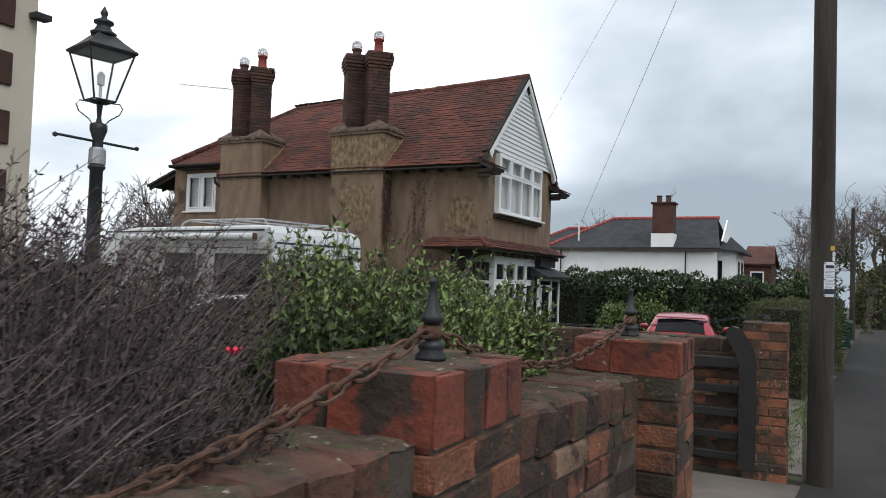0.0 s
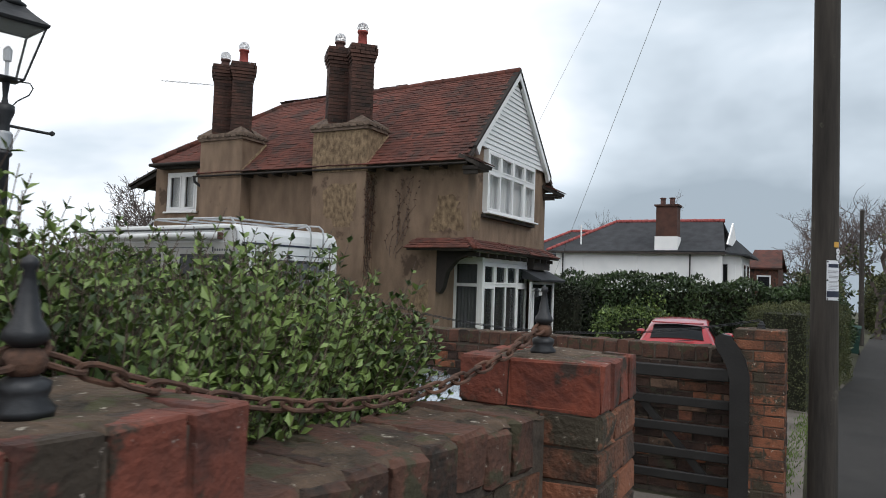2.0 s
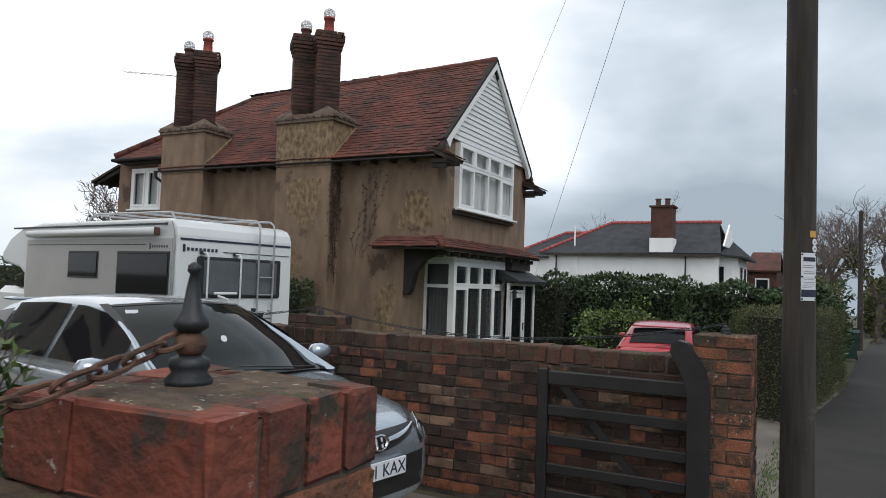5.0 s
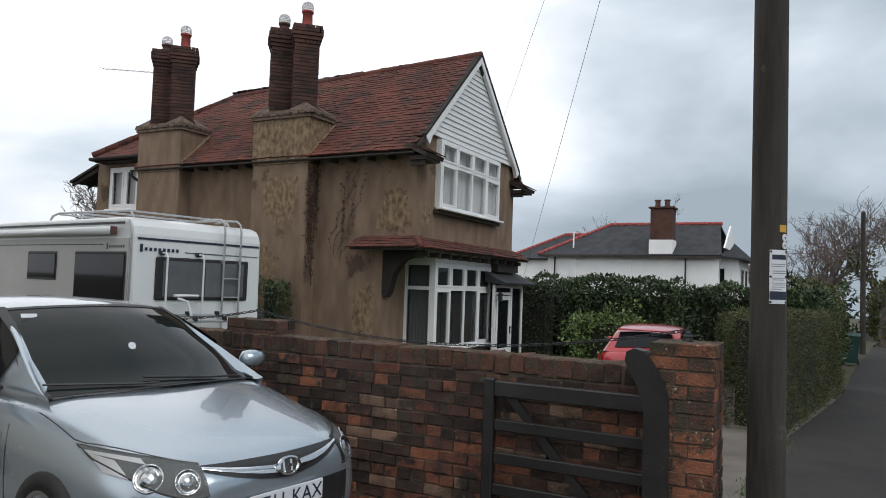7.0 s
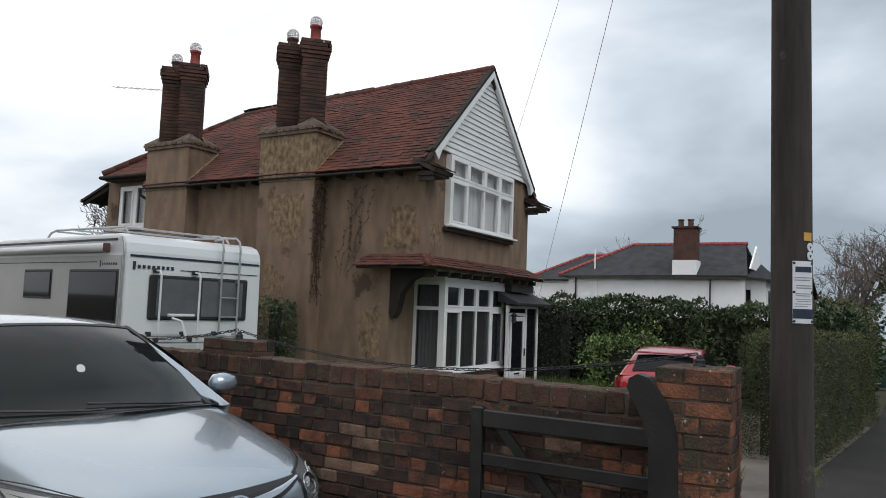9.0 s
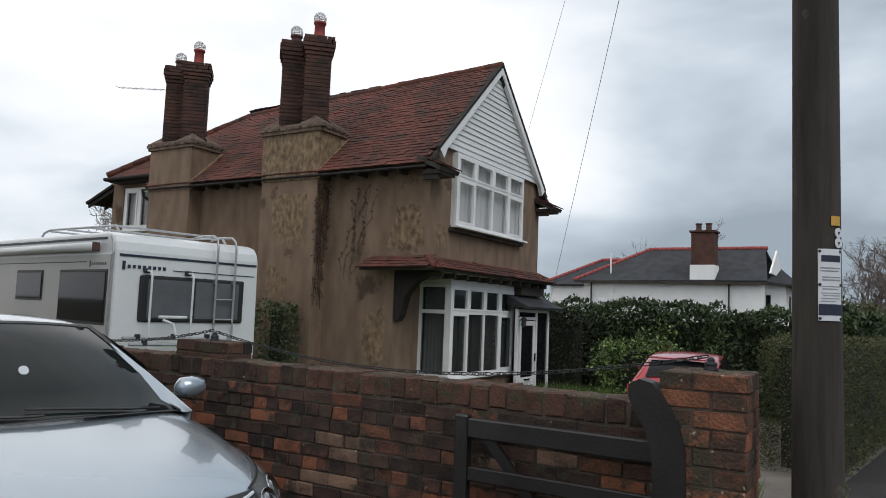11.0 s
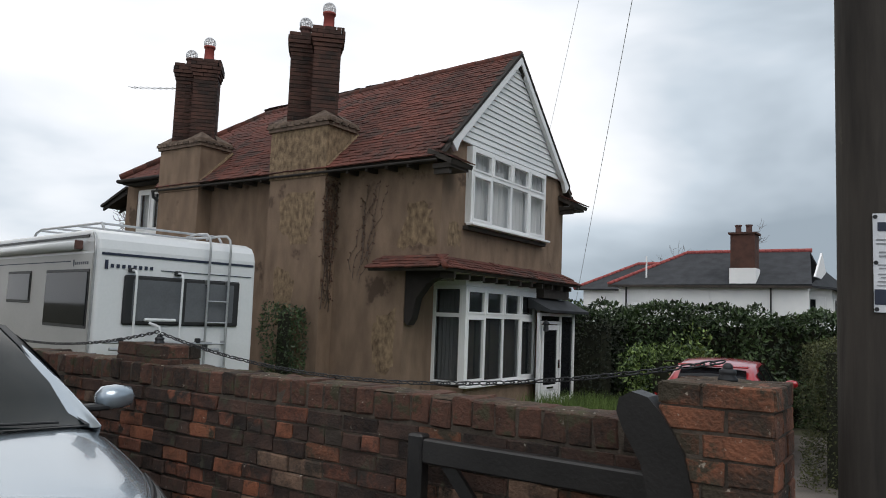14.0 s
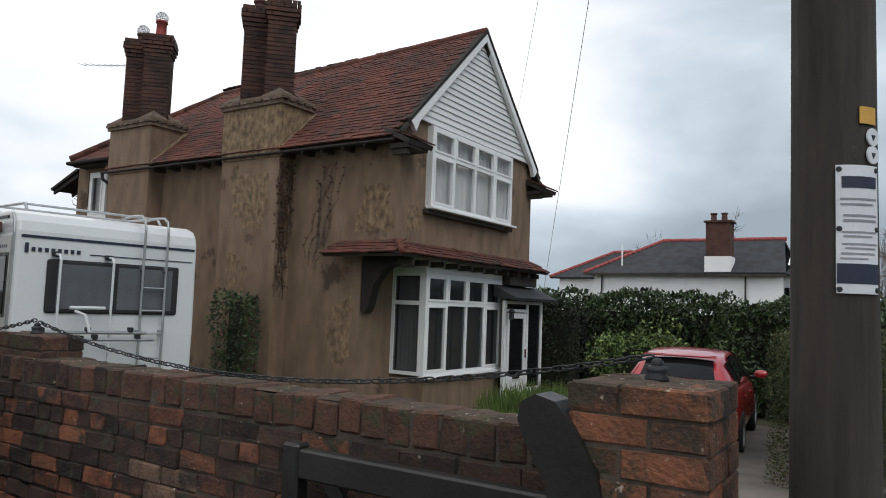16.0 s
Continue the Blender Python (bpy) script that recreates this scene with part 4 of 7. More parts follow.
while z > -0.2:
    x = WX1 - 0.005
    k = 0
    x -= 0.118 * (row % 2)
    if row % 2:
        ob = new("brick", rnd.choice(sets["header"]))
        ob.location, ob.parent = (WX1 - 0.111, WY0 - 0.004 * rnd.random(), z), boundary
    while x - 0.236 > WX0:
        kind, l = ("header", 0.118) if (row % 4 == 1) else ("stretcher", 0.238)
        # soot and moss hold to the upper courses
        pick = rnd.choice(sets[kind]) if rnd.random() > (0.55, 0.4, 0.25, 0.1)[min(row, 3)] else sets[kind][rnd.choice((1, 2))]
        ob = new("brick", pick)
        ob.location = (x - l + 0.006, WY0 - 0.014 * rnd.random(), z + rnd.gauss(0, 0.002))
        ob.rotation_euler = (rnd.gauss(0, 0.012), rnd.gauss(0, 0.006), rnd.gauss(0, 0.008))
        ob.parent = boundary
        x -= l
    z -= COURSE
    row += 1
cope = [brick_mesh("coping_brick", 0.106, 0.236, 0.130, "coping", s_, 0.010) for s_ in range(4)]
x = WX1 - 0.11
while x > WX0:
    ob = new("coping_brick", rnd.choice(cope))
    ob.location = (x, WY0 - 0.006 + rnd.gauss(0, 0.004), WTOP - 0.130 + rnd.gauss(0, 0.005))
    ob.rotation_euler = (rnd.gauss(0, 0.01), rnd.gauss(0, 0.02), rnd.gauss(0, 0.012))
    ob.parent = boundary
    x -= 0.113


part("moss_crust", crust(WX0, WX1, WY0 + 0.005, WY1 - 0.005, WTOP + 0.0005, 77, 0.008, 0.03), "moss", boundary, "mossy lichened top", smooth=True)


def brick_pier(name, label, x0, x1, y0, y1, z0, z1, material="brick_pale", block=None, seed=1, course=COURSE):
    """A square pier of bricks round a core; block is the height of large top blocks."""
    rnd = random.Random(seed)
    pier = tagged(new(name), label, "pier", "", "structure")
    part("mortar_core", bx(x0 + 0.005, x1 - 0.005, y0 + 0.005, y1 - 0.005, z0 - 0.3, z1 - 0.02), "mortar", pier)
    w, d = x1 - x0, y1 - y0
    z = z1
    row = 0
    while z > z0 - 0.05:
        h = (block if (block and row == 0) else course)
        z -= h
        a = 0.40 if row % 2 else 0.62
        for side in range(4):
            L = (w, d)[side % 2]
            cuts = [0, L * (a if side % 2 else 1 - a), L]
            if block and row == 0:
                cuts = [0, L * 0.36, L] if side % 2 == 0 else [0, L * 0.27, L * 0.51, L * 0.76, L]
            for p, q in zip(cuts, cuts[1:]):
                bm = bmesh.new()
                g = 0.006 * rnd.random()
                p2, q2 = p + 0.004, q - 0.004
                if side == 0:
                    box(bm, x0 + p2, x0 + q2, y0 - g, y0 + 0.08, z + 0.004, z + h - 0.004, 0.005)
                elif side == 2:
                    box(bm, x0 + p2, x0 + q2, y1 - 0.08, y1 + g, z + 0.004, z + h - 0.004, 0.005)
                elif side == 1:
                    box(bm, x1 - 0.08, x1 + g, y0 + p2, y0 + q2, z + 0.004, z + h - 0.004, 0.005)
                else:
                    box(bm, x0 - g, x0 + 0.08, y0 + p2, y0 + q2, z + 0.004, z + h - 0.004, 0.005)
                for v in bm.verts:
                    v.co += Vector((rnd.gauss(0, 0.0025), rnd.gauss(0, 0.0025), rnd.gauss(0, 0.0025)))
                part("brick", bm, ("rubbed" if side == 0 and p > 0 else "stone_red") if (block and row == 0) else material, pier)
        row += 1
    part("weathered_top", bx(x0 + 0.01, x1 - 0.01, y0 + 0.01, y1 - 0.01, z1 - 0.05, z1 - 0.012), "coping", pier)
    part("moss_crust", crust(x0 + 0.006, x1 - 0.006, y0 + 0.006, y1 - 0.006, z1 - 0.004, seed, 0.009), "moss", pier, "mossy lichened top", smooth=True)
    return pier


brick_pier("gate_pier", "tall orange-red brick gate pier with lichen", -0.575, -0.20, 7.2, 7.58, -0.15, 1.275, seed=3)
brick_pier("wall_pier", "short dark brick pier on the boundary wall", -4.28, -3.72, 7.42, 7.66, 1.08, 1.22, seed=4, material="coping")
brick_pier("street_pier", "square red brick pier with iron finial", -1.02, -0.63, 1.21, 1.67, -0.03, 1.415, block=0.15, seed=5)
brick_pier("street_pier", "square red brick pier at the drive entrance", -0.80, -0.42, 2.65, 3.02, -0.05, 1.395, block=0.13, seed=6)


def street_wall(name, y0, y1, x0, x1, ztop):
    """A stretch of low wall: bricks on its street face and a coping of bricks on edge."""
    w = tagged(new(name), "low mossy red brick garden wall", "wall", "", "structure")
    ln = y1 - y0
    m = Matrix.Translation((x0, y0, 0)) @ Matrix.Rotation(math.atan2(-(x1 - x0), ln), 4, "Z") @ Matrix(((0, -1, 0, 0), (1, 0, 0, 0), (0, 0, 1, 0), (0, 0, 0, 1)))
    rnd = random.Random(int(y0 * 100) + 999)
    core = part("mortar_core", bx(0, ln, 0.004, 0.28, -0.3, ztop - 0.012), "mortar", w)
    core.matrix_world = m
    mc = part("moss_crust", crust(0.0, ln, 0.0, 0.285, ztop + 0.001, int(y0 * 7) + 40, 0.011), "moss", w, "mossy lichened top", smooth=True)
    mc.matrix_world = m
    z, row = ztop - 0.135 - BR_H, 0
    while z > -0.1:
        s = 0.118 * (row % 2)
        while s + 0.236 < ln + 0.03:
            kind, l = ("header", 0.118) if (row % 3 == 1) else ("stretcher", 0.238)
            ob = new("brick", rnd.choice(sets[kind]))
            ob.matrix_world = m @ pose(s, -0.007 * rnd.random(), z, rnd.gauss(0, 0.8), rnd.gauss(0, 0.4), rnd.gauss(0, 0.6))
            ob.parent = w
            s += l
        z -= COURSE
        row += 1
    s = 0.0
    while s + 0.1 < ln:
        ob = new("coping_brick", rnd.choice(cope_wide))
        ob.matrix_world = m @ pose(s, -0.01, ztop - 0.128 + rnd.gauss(0, 0.004), rnd.gauss(0, 0.8), rnd.gauss(0, 1.2), rnd.gauss(0, 1.0))
        ob.parent = w
        s += 0.113
    return w


cope_wide = [brick_mesh("coping_brick", 0.107, 0.30, 0.128, "coping", 20 + s_, 0.011) for s_ in range(4)]
street_wall("wall_street_1", 1.67, 2.65, -0.645, -0.555, 1.265)
street_wall("wall_street_2", -2.6, 1.21, -0.86, -0.665, 1.29)

# ---- gate, pole ----
gate = thing("field_gate", "black-painted wooden five-bar gate standing open against the wall", "gate")
GY = 7.27
bm = bmesh.new()
prism(bm, [(-0.455, -0.08), (-0.60, -0.08), (-0.605, 0.86), (-0.635, 0.98), (-0.70, 1.09), (-0.725, 1.15), (-0.715, 1.20), (-0.67, 1.225), (-0.61, 1.21), (-0.555, 1.15), (-0.485, 1.03), (-0.455, 0.9)], "y", GY - 0.09, GY + 0.02)
part("hinge_post", bm, "gate", gate, "curved heel post")
part("end_post", bx(-1.70, -1.62, GY - 0.04, GY + 0.03, -0.05, 0.95, bevel=0.01), "gate", gate)
part("top_rail", bx(-1.618, -0.61, GY - 0.04, GY + 0.02, 0.83, 0.935, bevel=0.008), "gate", gate)
for zz in (0.60, 0.38, 0.17, -0.02):
    part("bar", bx(-1.618, -0.61, GY - 0.025, GY + 0.01, zz, zz + 0.075, bevel=0.006), "gate", gate)
bm = bmesh.new()
prism(bm, [(-1.55, 0.82), (-1.47, 0.82), (-0.75, 0.02), (-0.83, 0.02)], "y", GY + 0.012, GY + 0.034)
part("brace", bm, "gate", gate)

pole = thing("telegraph_pole", "creosoted wooden telegraph pole with small notices", "pole")
PXC, PYC = 0.066, 7.35
bm = bmesh.new()
lathe(bm, [(0.112, -0.45), (0.109, 0.0), (0.098, 2.0), (0.092, 5.0), (0.085, 8.6), (0.06, 8.66)], 32, Matrix.Translation((PXC, PYC, gz(PYC))))
part("shaft", bm, "pole", pole, smooth=True)


def on_pole(bm, ang0, ang1, z0, z1, r, t=0.003, n=8):
    """A thin sheet bent round the pole between two angles."""
    ring = []
    for i in range(n + 1):
        a = radians(ang0 + (ang1 - ang0) * i / n)
        ring.append([bm.verts.new((PXC + rr * math.cos(a), PYC + rr * math.sin(a), z)) for rr in (r, r + t) for z in (z0, z1)])
    for p, q in zip(ring, ring[1:]):
        for i, j in ((0, 1), (1, 3), (3, 2), (2, 0)):
            bm.faces.new((p[i], p[j], q[j], q[i]))
    bm.faces.new(ring[0]), bm.faces.new(ring[-1])
    return bm

# notices on the pole
notice = part("notice", on_pole(bmesh.new(), -83, -22, 1.5300, 1.8400, 0.1015, 0.003), "paper", pole, "weathered white planning notice")
for a0, a1, z0, z1, m_ in ((-76, -27, 1.7844, 1.8122, "navy"), (-82, -23, 1.5538, 1.6015, "navy"), (-78, -27, 1.7549, 1.7597, "grey_ink"), (-78, -33, 1.7422, 1.7470, "grey_ink"), (-74, -27, 1.7152, 1.7200, "grey_ink"), (-74, -27, 1.7025, 1.7081, "grey_ink"),
                           (-76, -27, 1.6755, 1.6794, "grey_ink"), (-74, -35, 1.6651, 1.6691, "grey_ink"), (-76, -27, 1.6468, 1.6508, "grey_ink"), (-72, -29, 1.6365, 1.6405, "grey_ink"), (-77, -31, 1.6238, 1.6278, "grey_ink"), (-78, -42, 1.6119, 1.6158, "grey_ink")):
    part("print_bar", on_pole(bmesh.new(), a0, a1, z0, z1, 0.1047, 0.0012), m_, notice)
for a in (-79, -26):
    for zz in (1.8297, 1.6850, 1.5395):
        part("nail", lathe(bmesh.new(), [(0.007, 0), (0.005, 0.004)], 8, Matrix.Translation((PXC + 0.1045 * math.cos(radians(a)), PYC + 0.1045 * math.sin(radians(a)), zz)) @ Matrix.Rotation(radians(a), 4, "Z") @ Matrix.Rotation(radians(90), 4, "Y")), "iron", notice)
part("plate", on_pole(bmesh.new(), -52, -24, 1.943, 1.985, 0.1005, 0.003), "yellow", pole, "small yellow plate")
for zz in (1.912, 1.868):
    d_ = part("number_disc", lathe(bmesh.new(), [(0.022, 0), (0.022, 0.004)], 20, Matrix.Translation((PXC + 0.1 * math.cos(radians(-30)), PYC + 0.1 * math.sin(radians(-30)), zz)) @ Matrix.Rotation(radians(-30), 4, "Z") @ Matrix.Rotation(radians(90), 4, "Y")), "paper", pole, "white numbered pole disc")
    part("digit_bar", lathe(bmesh.new(), [(0.009, 0.004), (0.009, 0.0055)], 3, Matrix.Translation((PXC + 0.1 * math.cos(radians(-30)), PYC + 0.1 * math.sin(radians(-30)), zz)) @ Matrix.Rotation(radians(-30), 4, "Z") @ Matrix.Rotation(radians(90), 4, "Y")), "navy", d_)


# ---- finials and chains ----
def finial(x, y, z, label, spike=True):
    f = thing("finial", label, "finial", "chain posts", m=Matrix.Translation((x, y, z)) @ Matrix.Diagonal((1, 1, 0.84, 1)))
    part("base", lathe(bmesh.new(), [(0.034, 0), (0.036, 0.012), (0.026, 0.025), (0.030, 0.035), (0.030, 0.048), (0.016, 0.056)], 18), "iron", f, smooth=True)
    if spike:
        part("collar", lathe(bmesh.new(), [(0.014, 0.054), (0.021, 0.062), (0.025, 0.075), (0.022, 0.088), (0.012, 0.096)], 18), "rust", f, "rusty collar", smooth=True)
    if not spike:
        part("stub", lathe(bmesh.new(), [(0.012, 0.040), (0.018, 0.052), (0.018, 0.068), (0.010, 0.078), (0.003, 0.080)], 14), "iron", f, "broken iron stub", smooth=True)
        return f
    part("spike", lathe(bmesh.new(), [(0.014, 0.095), (0.026, 0.106), (0.024, 0.118), (0.015, 0.135), (0.010, 0.175), (0.006, 0.20), (0.010, 0.206), (0.009, 0.216), (0.002, 0.222)], 18), "iron", f, smooth=True)
    return f


finial(-0.76, 1.43, 1.411, "black iron finial on a red brick pier")
finial(-0.63, 2.82, 1.391, "black iron finial on the drive entrance pier")
finial(-0.39, 7.40, 1.271, "broken black iron finial on the gate pier", False)
finial(-4.0, 7.54, 1.216, "broken black iron finial on the short wall pier", False)
link_me = None
bm = bmesh.new()
ring = []
for i in range(14):
    t = 2 * math.pi * i / 14
    ring.append((0.024 * math.cos(t) * (1.0 if abs(math.cos(t)) < 0.4 else 1.0) + (0.010 if math.cos(t) > 0 else -0.010), 0.0125 * math.sin(t), 0))
tube(bm, ring, 0.0042, 6, True)
bmesh.ops.recalc_face_normals(bm, faces=bm.faces)
link_me = bpy.data.meshes.new("chain_link")
bm.to_mesh(link_me)
bm.free()
link_me.materials.append(M["rust"])
link_dark = link_me.copy()
link_dark.materials[0] = M["iron"]


def chain(a, b, sag, label, me=link_me, scale=1.0, pitch=0.052):
    """A hanging chain of single links; each is turned a quarter against the next."""
    c = thing("chain", label, "chain", "chains between the posts")
    a, b = Vector(a), Vector(b)
    pts = [a.lerp(b, i / 200) - Vector((0, 0, sag * 4 * (i / 200) * (1 - i / 200))) for i in range(201)]
    acc, k, last = 0.0, 0, pts[0]
    for p, q in zip(pts, pts[1:]):
        acc += (q - p).length
        if acc >= pitch * scale:
            acc -= pitch * scale
            ob = new("link", me)
            d = (q - p).normalized()
            ob.matrix_world = Matrix.Translation(p) @ d.to_track_quat("X", "Z").to_matrix().to_4x4() @ Matrix.Rotation(radians(35 + 90 * (k % 2)), 4, "X") @ Matrix.Scale(scale, 4)
            ob.parent = c
            k += 1
    return c


chain((-0.76, 1.43, 1.485), (-0.63, 2.82, 1.47), 0.13, "rusty iron chain hanging between brick piers")
chain((-0.90, -0.75, 1.36), (-0.76, 1.43, 1.485), 0.16, "rusty iron chain sagging beside the heather", scale=1.15)
chain((-4.0, 7.54, 1.29), (-0.39, 7.40, 1.345), 0.185, "dark iron chain hanging above the brick wall", link_dark, 0.8)
chain((-6.6, 7.6, 1.20), (-4.0, 7.54, 1.30), 0.10, "dark iron chain beyond the short pier", link_dark, 0.8)


# ---- vehicles ----
from mathutils.bvhtree import BVHTree


def loft(bm, sections):
    rings = [[bm.verts.new(p) for p in s] for s in sections]
    for a, b in zip(rings, rings[1:]):
        for i in range(len(a) - 1):
            bm.faces.new((a[i], a[i + 1], b[i + 1], b[i]))
    return rings


def both(pts):
    """A half section (side to middle) mirrored to a whole one, from one side over the top to the other."""
    return [(x, y, z) for x, y, z in pts] + [(x, -y, z) for x, y, z in reversed(pts[:-1])]


def smoothed(ob, levels=2, cutters=()):
    """Bakes subdivision and cut-outs into the mesh."""
    md = ob.modifiers.new("smooth", "SUBSURF")
    md.levels = md.render_levels = levels
    tmp = []
    for m, r, w in cutters:
        bm = bmesh.new()
        lathe(bm, [(r, -w), (r, w)], 40, m)
        bmesh.ops.recalc_face_normals(bm, faces=bm.faces)
        me = bpy.data.meshes.new("cut")
        bm.to_mesh(me)
        bm.free()
        c = new("cut", me)
        bo = ob.modifiers.new("cut", "BOOLEAN")
        bo.operation, bo.object, bo.solver = "DIFFERENCE", c, "EXACT"
        tmp.append(c)
    bpy.context.view_layer.update()
    me = bpy.data.meshes.new_from_object(ob.evaluated_get(bpy.context.evaluated_depsgraph_get()))
    ob.modifiers.clear()
    old = ob.data
    ob.data = me
    bpy.data.meshes.remove(old)
    for c in tmp:
        bpy.data.objects.remove(c)
    me.polygons.foreach_set("use_smooth", [True] * len(me.polygons))
    return ob


# body stations: x, half width, sill z, shoulder z, top z
HATCH = [(0.02, 0.42, 0.22, 0.50, 0.62), (-0.03, 0.60, 0.20, 0.55, 0.68), (-0.14, 0.74, 0.19, 0.60, 0.745), (-0.36, 0.825, 0.19, 0.68, 0.815), (-0.75, 0.865, 0.19, 0.77, 0.90), (-1.18, 0.88, 0.19, 0.87, 0.985), (-1.7, 0.885, 0.19, 0.91, 1.0), (-2.4, 0.887, 0.19, 0.93, 1.0),
         (-3.1, 0.885, 0.19, 0.95, 1.0), (-3.7, 0.87, 0.20, 0.97, 1.02), (-4.05, 0.82, 0.24, 0.96, 1.02), (-4.2, 0.74, 0.28, 0.90, 0.96), (-4.24, 0.60, 0.32, 0.80, 0.86)]
# cabin stations: x, half width at the belt, half width at the roof, roof z
CABIN = [(-1.10, 0.75, 0.75, 0.965), (-1.40, 0.80, 0.715, 1.14), (-1.75, 0.82, 0.635, 1.325), (-2.0, 0.825, 0.60, 1.425), (-2.3, 0.825, 0.585, 1.468), (-2.8, 0.825, 0.58, 1.475), (-3.3, 0.82, 0.575, 1.445), (-3.7, 0.80, 0.565, 1.375), (-3.95, 0.78, 0.60, 1.18), (-4.10, 0.76, 0.66, 1.0)]


def interp(tab, x, col):
    xs = [r[0] for r in tab]
    for p, q in zip(tab, tab[1:]):
        if q[0] <= x <= p[0]:
            f = (p[0] - x) / (p[0] - q[0])
            return p[col] + (q[col] - p[col]) * f
    return tab[0][col] if x > xs[0] else tab[-1][col]


def cabin_pt(x, s):
    """A point on the cabin's top, s from -1 to 1 across the roof width."""
    w, z = interp(CABIN, x, 2), interp(CABIN, x, 3)
    return Vector((x - (0.16 * s * s if x > -2.2 else 0), s * w, z - 0.035 * s * s))


def cabin_side(x, f):
    """A point on the cabin's side, f from 0 at the belt to 1 at the roof edge."""
    b, r, z = interp(CABIN, x, 1), interp(CABIN, x, 2), interp(CABIN, x, 3)
    return Vector((x, b + (r - b) * f, 0.985 + (z - 0.035 - 0.985) * f))


def strip(bm, rows, off=None):
    vs = [[bm.verts.new(p) for p in r] for r in rows]
    for a, b in zip(vs, vs[1:]):
        for i in range(len(a) - 1):
            bm.faces.new((a[i], a[i + 1], b[i + 1], b[i]))
    return bm


def wheel(parent, x, y, sgn, r=0.315, rim_mat="alloy"):
    m = Matrix.Translation((x, y, r)) @ Matrix.Rotation(radians(-90 * sgn), 4, "X")
    w = part("wheel", lathe(bmesh.new(), [(r * 0.66, -0.10), (r * 0.94, -0.10), (r, -0.07), (r, 0.07), (r * 0.94, 0.10), (r * 0.68, 0.10), (r * 0.66, 0.06)], 32, m), "rubber", parent, "black tyre on alloy rim", smooth=True)
    bm = bmesh.new()
    lathe(bm, [(0.05, 0.075), (0.05, 0.09), (0.02, 0.095)], 16, m)
    for k in range(5):
        t = 2 * math.pi * k / 5
        box(bm, 0.04, r * 0.66, -0.028, 0.028, 0.06, 0.085, 0.006, m @ Matrix.Rotation(t, 4, "Z"))
    lathe(bm, [(r * 0.62, 0.05), (r * 0.62, 0.095), (r * 0.68, 0.10), (r * 0.68, 0.04)], 32, m)
    part("rim", bm, rim_mat, w)
    return w


def hatchback(name, label, paint, m, group="", front=True):
    car = thing(name, label, "car", group, m=m)
    bm = bmesh.new()
    secs = []
    for x, w, zb, zs, zt in HATCH:
        bow = 0.10 * (1 if x > -0.5 else 0)
        secs.append(both([(x - bow * 0.5, w * 0.82, zb), (x - bow * 0.5, w * 0.985, zb + 0.08), (x - bow * 0.4, w, zb + (zs - zb) * 0.5), (x - bow * 0.4, w * 0.985, zs - 0.05), (x - bow * 0.3, w * 0.93, zs + 0.01), (x - bow * 0.2, w * 0.80, zt - 0.028), (x - bow * 0.05, w * 0.42, zt - 0.004), (x, 0, zt)]))
    rings = loft(bm, secs)
    bm.faces.new(rings[0]), bm.faces.new(rings[-1])
    for ra, rb in zip(rings, rings[1:]):
        bm.faces.new((ra[0], rb[0], rb[-1], ra[-1]))
    cut = [(Matrix.Translation((xw, sy * 0.86, 0.315)) @ Matrix.Rotation(radians(90), 4, "X"), 0.355, 0.2) for xw in (-0.86, -3.51) for sy in (-1, 1)]
    ob = part("body", bm, paint, car, smooth=True)
    smoothed(ob, 2, cut)
    tree = BVHTree.FromPolygons([v.co.copy() for v in ob.data.vertices], [tuple(p.vertices) for p in ob.data.polygons])

    def skin(y, z, off):
        """The body's surface seen from the front at (y, z)."""
        hit_, n_, _, _ = tree.ray_cast(Vector((1, y, z)), Vector((-1, 0, 0)))
        return (hit_ + n_ * off) if hit_ else Vector((-0.6, y, z))

    def skin_n(y, z):
        hit_, n_, _, _ = tree.ray_cast(Vector((1, y, z)), Vector((-1, 0, 0)))
        return n_ if hit_ else Vector((1, 0, 0))

    def flank(x, z, sy, off):
        """The body's surface seen from the side at (x, z)."""
        hit_, n_, _, _ = tree.ray_cast(Vector((x, 2 * sy, z)), Vector((0, -sy, 0)))
        return (hit_ + n_ * off) if hit_ else Vector((x, sy * 0.85, z))

    def bonnet(x, y, off):
        hit_, n_, _, _ = tree.ray_cast(Vector((x, y, 2)), Vector((0, 0, -1)))
        return (hit_ + n_ * off) if hit_ else Vector((x, y, 0.9))

    # cabin shell
    bm = bmesh.new()
    secs = []
    for x, wb, wr, zr in CABIN:
        secs.append(both([(x, wb - 0.03, 0.84), (x, wb, 0.93 if x > -1.3 else 0.985), tuple(cabin_side(x, 0.5)), tuple(cabin_side(x, 0.96)), tuple(cabin_pt(x, 0.93) - Vector((0, 0, 0.004))), tuple(cabin_pt(x, 0.5)), tuple(cabin_pt(x, 0))]))
    loft(bm, secs)
    ob = part("cabin", bm, paint, car, smooth=True)
    smoothed(ob, 2)
    up = Vector((0.010, 0, 0.012))
    wind = strip(bmesh.new(), [[cabin_pt(-1.06 - 0.92 * i / 8, -0.955 + 1.91 * k / 14) + up for k in range(15)] for i in range(9)])
    ws = part("windscreen", wind, "glass_car", car, smooth=True)
    for sy in (-1, 1):
        part("windscreen_seal", strip(bmesh.new(), [[cabin_pt(-1.04 - 0.96 * i / 8, sy * q) + up * 1.3 for q in (0.93, 0.975, 1.02)] for i in range(9)]), "black_plastic", ws)
